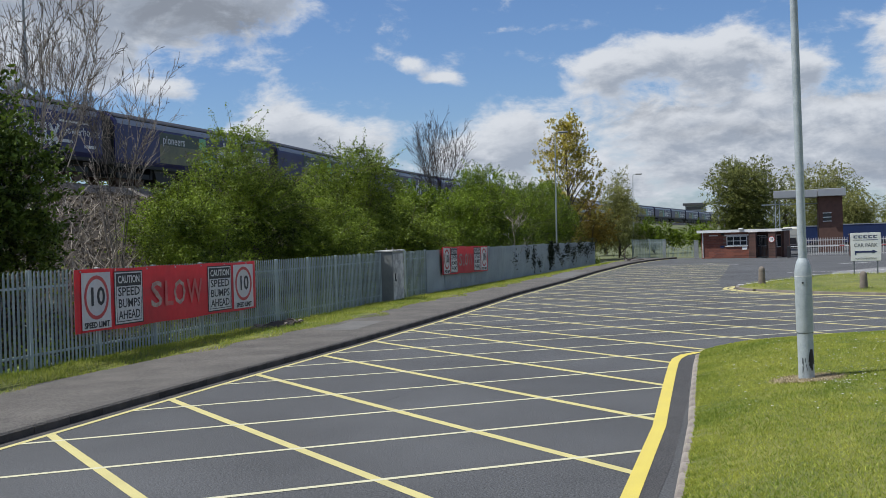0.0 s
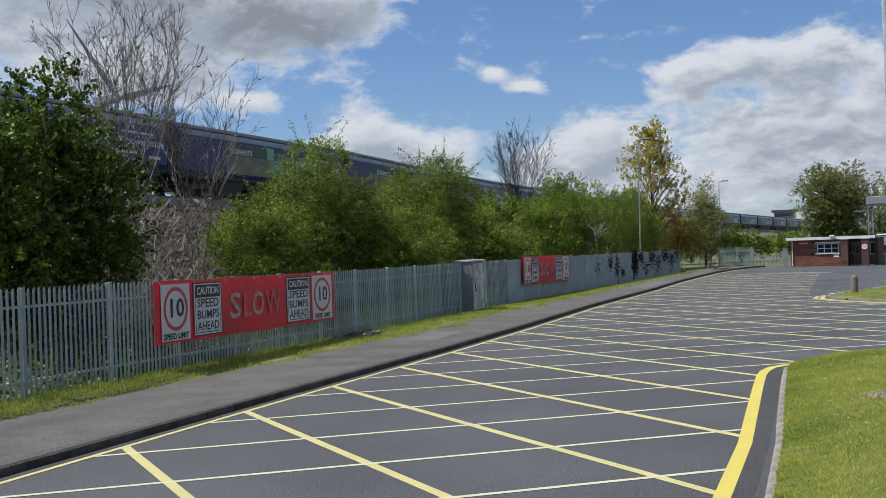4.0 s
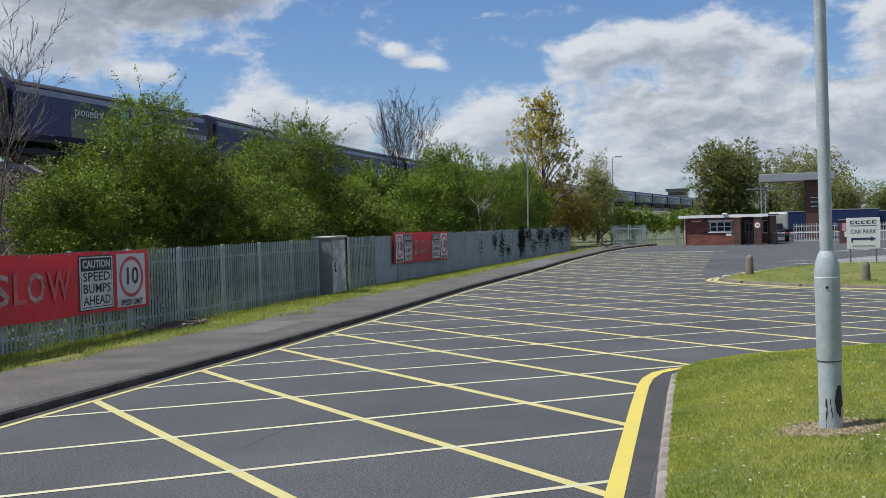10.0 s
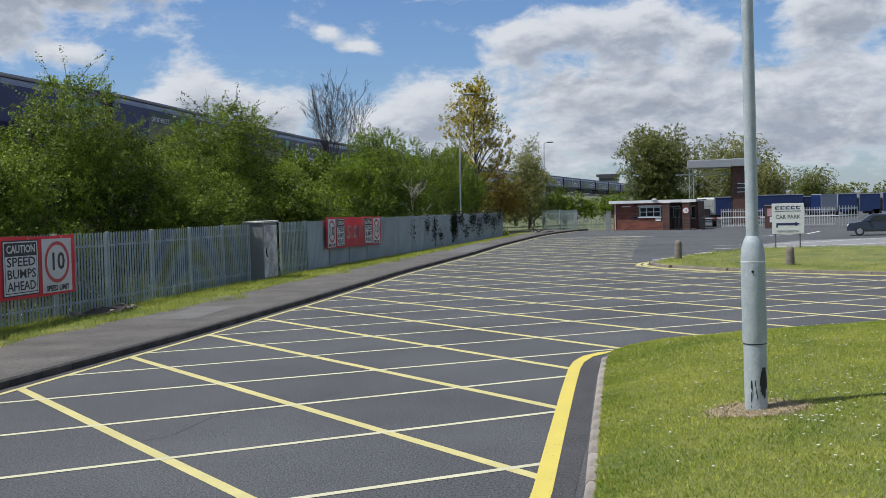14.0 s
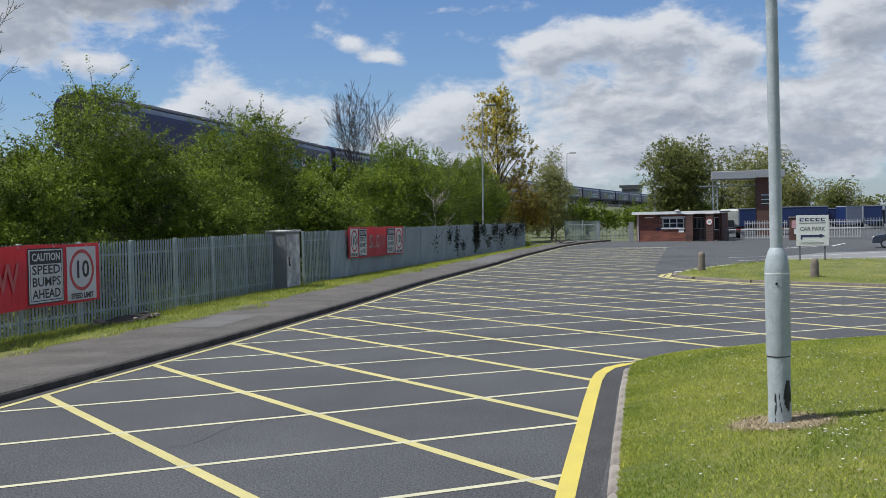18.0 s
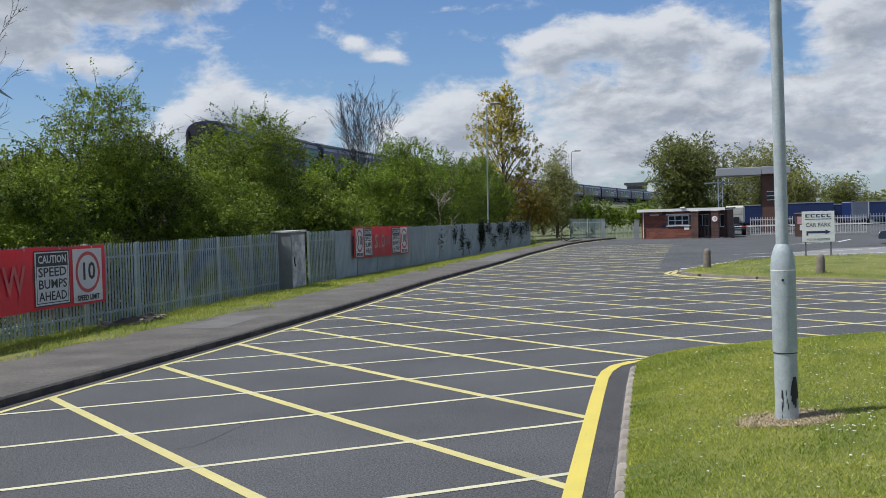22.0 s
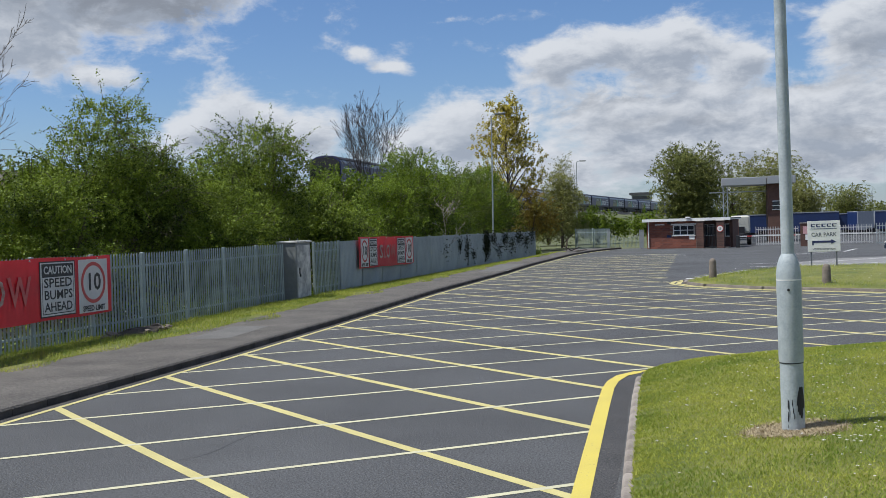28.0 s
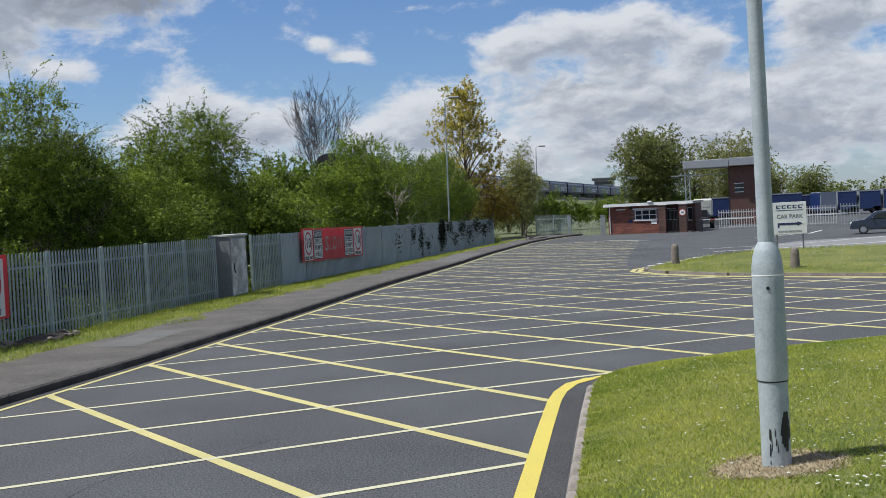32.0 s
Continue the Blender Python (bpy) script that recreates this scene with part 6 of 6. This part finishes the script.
for z, w in ((21, 7.5), (27, 6.5), (33, 5)):
    part("cross_arm", tube(bmesh.new(), [(-w, 0, z), (0, 0, z + 1), (w, 0, z)], [0.2, 0.5, 0.2], 4), GALV, py)
for z in (4, 9, 14, 18):
    w0, w1 = 4.5 - z * 0.145, 4.5 - (z + 4) * 0.145
    part("brace", tube(bmesh.new(), [(-w0, -w0, z), (w1, -w1, z + 4)], [0.18, 0.18], 4), GALV, py)
rngf = np.random.default_rng(90)
lo = []
for x in np.arange(-240, 420, 5.5):
    yy = 430 + 60 * math.sin(x * 0.02) + rngf.uniform(-20, 20)
    lo += [(x + rngf.uniform(-3, 3), yy, rngf.uniform(0.5, 3.6), rngf.uniform(2.5, 4.4)) for _ in range(2)]
st, di = lobe_twigs(rngf, lo, 5200, 0.4)
woods = part("far_woods", arr_mesh("far_woods", leaf_quads(rngf, twig_leaves(rngf, st, di, 2.0, 9, 0.4), 0.55), 4, LEAF_DULL))
tagged(woods, "low line of trees along the skyline", "woods", kind="stuff")

# ---- flaking marks on the fence, undergrowth, brambles, litter ----
rngi = np.random.default_rng(7)
iv = []
# clusters of dark leaf quads stand in for the fence's black flaking marks
for y0, n, zc, wy_, wz_ in ((61.5, 60, 1.2, 0.5, 0.3), (64.5, 160, 1.5, 0.3, 0.3), (66.2, 260, 1.2, 0.35, 0.45), (67.8, 120, 0.8, 0.4, 0.25), (71.4, 1500, 1.5, 0.45, 0.55), (73.4, 260, 1.7, 0.5, 0.3), (75.0, 160, 0.9, 0.5, 0.3), (77.2, 420, 1.5, 0.7, 0.35), (79.5, 240, 1.1, 0.6, 0.4), (81.8, 420, 1.6, 0.7, 0.3), (84.5, 300, 1.3, 0.8, 0.4), (87.0, 260, 1.6, 0.7, 0.3)):
    p = np.stack([np.full(n, 0.0), rngi.normal(y0, wy_, n), np.clip(rngi.normal(zc, wz_, n), 0.2, 2.2)], 1)
    p[:, 0] = [fence_x(v) + rngi.uniform(0.03, 0.10) for v in p[:, 1]]
    iv.append(p)
tagged(part("ivy", arr_mesh("ivy", leaf_quads(rngi, np.concatenate(iv), 0.06), 4, FLAKE_MARK)), "dark leaf-shaped flakes standing in for flaking marks on the fence", "ivy", kind="stuff")
n = 34000
yy = rngi.uniform(2, 92, n)
xx = np.array([fence_x(v) for v in yy]) - 0.10 - rngi.exponential(0.6, n)
hh = rngi.exponential(0.27, n) * (0.7 + 0.6 * np.sin(yy * 0.9) ** 2)
zz = np.array([bank_z(a, b) for a, b in zip(xx, yy)]) + np.clip(hh, 0, 1.3)
tagged(part("undergrowth", arr_mesh("undergrowth", leaf_quads(rngi, np.stack([xx, yy, zz], 1), 0.06), 4, LEAF_MID)), "nettles and weeds at the back of the fence", "weeds", kind="stuff")
n = 2500
k = rngi.integers(0, len(yy), n)
tagged(part("white_blossom", arr_mesh("white_blossom", leaf_quads(rngi, np.stack([xx[k], yy[k], zz[k] + 0.08], 1), 0.028), 4, DAISY)), "small white flowers among the weeds", "flowers", kind="stuff")
sets = []
for q in range(1000):
    y, x = rngi.uniform(19.5, 31), rngi.uniform(-28.5, -17.5)
    z = bank_z(x, y)
    a, ln, h = rngi.uniform(0, 6.283), rngi.uniform(0.3, 1.3), rngi.uniform(0.2, 1.5)
    sets.append(([np.array([x + math.cos(a) * ln * f + 0.1 * math.sin(7 * f), y + math.sin(a) * ln * f, z + h * f]) for f in (0, 0.5, 1.0)], [0.013, 0.011, 0.006]))
tagged(part("dead_stalks", limbs_mesh("dead_stalks", sets, PALE_TWIG, 3)), "pale dead stalks crossing on the bank", "dead stalks", kind="stuff")
sets = []
for q in range(900):
    y, x = rngi.uniform(18, 62), rngi.uniform(-28.5, -17.2)
    z = bank_z(x, y)
    a, ln, r = rngi.uniform(0, 6.283), rngi.uniform(0.6, 1.9), rngi.uniform(0.2, 1.0)
    sets.append(([np.array([x + math.cos(a) * ln * f, y + math.sin(a) * ln * f, z + r * math.sin(3.0 * f)]) for f in (0, 0.35, 0.7, 1.0)], [0.012, 0.011, 0.009, 0.005]))
tagged(part("bramble_canes", limbs_mesh("bramble_canes", sets, TWIG, 3)), "tangle of dry bramble canes on the bank", "brambles", kind="stuff")
n = 26000
yy, xx = rngi.uniform(10, 62, n), rngi.uniform(-29, -16.8, n)
zz = np.array([bank_z(a, b) for a, b in zip(xx, yy)]) + rngi.uniform(0.0, 0.14, n)
tagged(part("leaf_litter", arr_mesh("leaf_litter", leaf_quads(rngi, np.stack([xx, yy, zz], 1), 0.075), 4, LITTER)), "dry leaves and litter on the bank", "litter", kind="stuff")
n = 16000
yy, xx = rngi.uniform(10, 62, n), rngi.uniform(-22, -16.6, n)
zz = np.array([bank_z(a, b) for a, b in zip(xx, yy)]) + np.clip(rngi.exponential(0.18, n), 0, 0.8)
tagged(part("bank_weeds", arr_mesh("bank_weeds", leaf_quads(rngi, np.stack([xx, yy, zz], 1), 0.07), 4, LEAF_MID)), "patchy weeds on the bank", "weeds", kind="stuff")
bare_tree("white_sapling", -15.75, 62.8, 0.0, 4.4, 0.6, "pale bare sapling against the hedge", 24, 1, 0.03, 0.9, (9, 4, 2), 0.010, bark=PALE_TWIG)
# scrub added along the far side of the railway, to block sky under wagons
ns = 15000
ss = rngi.uniform(-30, 150, ns)
hh = (0.75 + 0.35 * np.sin(ss * 0.9) * np.sin(ss * 0.37 + 1)) * rngi.uniform(0.05, 1.0, ns) ** 0.7
pts = np.stack([-36.9 + rngi.normal(size=ns) * 0.5, ss, np.array([rail_z(v) for v in ss]) - 0.75 + 0.4 + hh * 1.7], 1)
tagged(part("railside_scrub", arr_mesh("railside_scrub", leaf_quads(rngi, pts, 0.14), 4, LEAF_DARK)), "added low dark scrub that closes off the sky under the wagons", "scrub", kind="stuff")
heap = thing("rubble_heap", pose(-14.95, 25.9, 0.12), "low heap of earth and broken stone by the fence", "rubble")
rgh = random.Random(12)
hb = bmesh.new()
rings_h = [[hb.verts.new((0.45 * f * math.cos(q * 0.5236) * rgh.uniform(0.8, 1.2), 1.5 * f * math.sin(q * 0.5236) * rgh.uniform(0.85, 1.15), z + rgh.uniform(-0.03, 0.03))) for q in range(12)] for f, z in ((1.0, -0.03), (0.7, 0.12), (0.3, 0.2))]
for a, c in zip(rings_h, rings_h[1:]):
    for q in range(12):
        hb.faces.new((a[q], a[(q + 1) % 12], c[(q + 1) % 12], c[q]))
hb.faces.new(rings_h[-1])
part("earth", hb, SOIL, heap)
for q in range(16):
    sb = bmesh.new()
    bmesh.ops.create_icosphere(sb, subdivisions=1, radius=rgh.uniform(0.07, 0.17))
    for v in sb.verts:
        v.co *= rgh.uniform(0.75, 1.2)
    part("stone", sb, STONE, heap, at=pose(rgh.uniform(-0.35, 0.35), rgh.uniform(-1.3, 1.3), rgh.uniform(0.06, 0.17), rgh.uniform(0, 90), 0, rgh.uniform(0, 360)) @ Matrix.Diagonal((1.2, 1, 0.5, 1)))
wood = thing("broken_timber", pose(-12.2, 91.0, 0.1, 0, 0, 20), "broken grey timber lying on rough grass", "timber")
for q, (x, y, z, yw, tl) in enumerate(((0, 0, 0.02, 0, 70), (0.3, 0.1, 0.02, 10, -60), (-0.2, 0.2, 0.06, 30, 8), (0.5, -0.1, 0.02, 0, 85))):
    part("plank", boxed(-0.04, -0.03, 0, 0.04, 0.03, 1.0, bevel=0.006), BARK, wood, at=pose(x, y, z, 0, tl, yw))

# ---- grass blades and daisies ----
def blades(rng, x, y, z, h, lean):
    n = len(x)
    a = rng.uniform(0, 6.283, n)
    w = rng.uniform(0.004, 0.0085, n)
    hh = h * rng.uniform(0.5, 1.3, n)
    dx, dy = np.cos(a), np.sin(a)
    lx, ly = rng.normal(0, lean, n) * hh, rng.normal(0, lean, n) * hh
    b = np.stack([x, y, z - 0.01], 1)
    s = np.stack([dx * w, dy * w, 0 * w], 1)
    t = np.stack([x + lx, y + ly, z + hh], 1)
    return np.stack([b - s, b + s, t + s * 0.3, t - s * 0.3], 1)


rngg = np.random.default_rng(4)
n = 380000
gy = rngg.uniform(2.0, 26, n)
gx = np.array([edge_x_at(v) for v in gy]) + 0.115 + 9.5 * rngg.uniform(0, 1, n) ** 1.25
fx, fy = np.meshgrid(np.arange(-2, 14, 0.2), np.arange(0, 28, 0.2), indexing="ij")
fz = np.vectorize(lawn_z)(fx, fy)


def lawn_lookup(x, y):
    u, v = np.clip((x + 2) / 0.2, 0, fz.shape[0] - 1.001), np.clip(y / 0.2, 0, fz.shape[1] - 1.001)
    i, j = u.astype(int), v.astype(int)
    u, v = u - i, v - j
    return (fz[i, j] * (1 - u) + fz[i + 1, j] * u) * (1 - v) + (fz[i, j + 1] * (1 - u) + fz[i + 1, j + 1] * u) * v


keep = np.hypot((gx - 0.75) / 0.5, (gy - 12.5) / 0.38) > 1
gx, gy = gx[keep], gy[keep]
tagged(part("lawn_grass", arr_mesh("lawn_grass", blades(rngg, gx, gy, lawn_lookup(gx, gy), 0.025, 0.9), 4, BLADE)), "short mown grass blades", "grass", kind="stuff")
n = 60000
gy = rngg.uniform(8, 90, n)
u = rngg.uniform(-0.06, 1.02, n)
u -= 0.16 * np.clip(np.sin(gy * 1.7) + np.sin(gy * 0.63 + 1), 0, 2) * (u < 0.12)
vx, fxx = np.array([verge_x(v) for v in gy]), np.array([fence_x(v) for v in gy])
gz = np.array([verge_z(max(a, 0), b) for a, b in zip(u, gy)])
tagged(part("verge_grass", arr_mesh("verge_grass", blades(rngg, vx + (fxx - vx) * u, gy, gz, 0.085, 0.55), 4, BLADE)), "rough grass blades of the verge", "grass", kind="stuff")
n = 2600
a_, r_ = rngg.uniform(0, 6.283, n), rngg.uniform(0, 1.15, n) ** 0.6
px, py_ = 0.75 + 0.55 * r_ * np.cos(a_), 12.5 + 0.42 * r_ * np.sin(a_)
tagged(part("dry_grass", arr_mesh("dry_grass", blades(rngg, px, py_, lawn_lookup(px, py_) + 0.012, 0.02, 1.6), 4, STRAW)), "dead dry grass round the lamp column", "grass", kind="stuff")
dz = []
for cxx, cyy, nn, sp in ((1.6, 12.0, 26, 0.35), (2.4, 13.2, 50, 0.9), (3.2, 16, 90, 1.8), (0.6, 17.5, 40, 1.5), (4.5, 20, 90, 2.2), (2.2, 10.2, 40, 0.9), (0.0, 15.2, 14, 0.7), (1.5, 14, 70, 2.0), (1.25, 11.75, 9, 0.12), (0.2, 10.6, 12, 0.8), (3.5, 22, 60, 2.0)):
    dz.append(np.stack([rngg.normal(cxx, sp, nn), rngg.normal(cyy, sp, nn)], 1))
dz = np.concatenate(dz)
dz = np.array([p for p in dz if p[1] > 7 and p[0] > edge_x_at(p[1]) + 0.25])
quads = []
for x, y in dz:
    z = float(lawn_lookup(np.array([x]), np.array([y]))[0]) + 0.03
    r = rngg.uniform(0.011, 0.022)
    for q in range(3):
        a = q * 1.047
        c, s = math.cos(a) * r, math.sin(a) * r
        quads.append(((x - c, y - s, z), (x + s * 0.5, y - c * 0.5, z + 0.006), (x + c, y + s, z), (x - s * 0.5, y + c * 0.5, z + 0.006)))
tagged(part("daisies", arr_mesh("daisies", np.array(quads), 4, DAISY)), "white daisies scattered in the lawn", "flowers", kind="stuff")
iq = []
for q in range(240):
    x, y = rngg.uniform(0.5, 14), rngg.uniform(40, 55)
    if y < 44.5 - 0.6 * x:
        continue
    iq.append(((x - 0.03, y, 0.25), (x, y - 0.03, 0.26), (x + 0.03, y, 0.25), (x, y + 0.03, 0.26)))
tagged(part("daisies", arr_mesh("daisies", np.array(iq), 4, DAISY)), "white daisies on the traffic island", "flowers", kind="stuff")
n = 60000
ix, iy = rngg.uniform(-1.2, 20, n), rngg.uniform(34, 57, n)
ring_xy = np.array(ISLAND) * 0.975 + np.array((cx, cy)) * 0.025
inside = np.zeros(n, bool)
for (ax, ay), (bx, by) in zip(ring_xy, np.roll(ring_xy, -1, 0)):
    cross = (ay > iy) != (by > iy)
    inside ^= cross & (ix < (bx - ax) * (iy - ay) / (by - ay + 1e-9) + ax)
ix, iy = ix[inside], iy[inside]
tagged(part("island_grass", arr_mesh("island_grass", blades(rngg, ix, iy, np.full(len(ix), 0.13), 0.12, 0.6), 4, BLADE)), "rough grass blades on the traffic island", "grass", kind="stuff")
# loose stones and leaf scraps along the kerb
gs = []
for q in range(260):
    y = rngg.uniform(8, 20)
    x = edge_x_at(y) - rngg.uniform(0.02, 0.5)
    s = rngg.uniform(0.004, 0.014)
    gs.append(((x - s, y, 0.006), (x, y - s, 0.009), (x + s, y, 0.012), (x, y + s * 1.4, 0.007)))
tagged(part("gravel", arr_mesh("gravel", np.array(gs), 4, STONE)), "loose grit along the kerb", "grit", kind="stuff")
# fine cracks in the asphalt
rc = random.Random(8)
ck = bmesh.new()
for x0, y0, a0, ln in ((-6.6, 12.3, 0.75, 4.2), (-4.2, 21.5, 0.2, 5.0), (-8.3, 26.0, 1.2, 6.0), (-2.6, 24.5, 1.7, 4.5), (0.5, 30, 2.2, 5)):
    pts, a = [(x0, y0)], a0
    for q in range(int(ln / 0.25)):
        a += rc.gauss(0, 0.28)
        a += (a0 - a) * 0.2
        pts.append((pts[-1][0] + 0.25 * math.cos(a), pts[-1][1] + 0.25 * math.sin(a)))
    polyline(ck, pts, 0.008, 0.0025)
tagged(part("road_crack", ck, WAGON_DARK), "thin dark cracks in the asphalt", "road", kind="structure")
# patches and a cover on the footway
for x, y, w, l_, m_ in ((-12.6, 26.5, 1.1, 3.2, KERB), (-12.2, 62.0, 1.6, 9.0, KERB)):
    pm = bmesh.new()
    box(pm, -w / 2, -l_ / 2, 0, w / 2, l_ / 2, 0.006)
    tagged(part("footway_patch", pm, mat("patched_tarmac", (0.15, 0.144, 0.135), 0.9, 0, (0.075, 0.073, 0.07), 1.1, 50, 0.3, 90, 0.8, fine_w=1.2), at=pose(x, y, 0.139, 0, 0, 4)), "paler patch of repaired footway", "pavement", kind="structure")
car.scale = (0.93, 0.93, 0.92)


# ---- what moves ----
TAIL = [(0, -14.8), (1, -10.4), (2, -6.0), (3, -1.5), (3.5, 0.6), (5.5, 5.2), (6, 6.3), (7, 9.8), (8.25, 14.6), (10.5, 23.6), (12.5, 31.0), (14.5, 38.4), (17.5, 49.5), (20.5, 60.4), (24, 73.0), (28, 87.4), (32, 101.8)]


def motions():
    for k, wagon in enumerate(wagons):
        rows = []
        for t, tail in TAIL:
            x, y, h = track_at(tail + WAGON * (k + 0.5))
            x0, y0, _ = track_at(tail + WAGON * k + 2)
            x1, y1, _ = track_at(tail + WAGON * (k + 1) - 2)
            rise = math.degrees(math.atan2(rail_z(y1) - rail_z(y0), WAGON - 4))
            rows.append((t, pose(x, y, rail_z(y), rise, 0, h)))
        walk(wagon, rows)
    walk(rotor, [(t / 2, pose(0, 0, TURB.z, 0, 0, YAWT) @ pose(0, -5.0, 0, 0, 108.6 * t / 2, 0)) for t in range(65)])


motions()
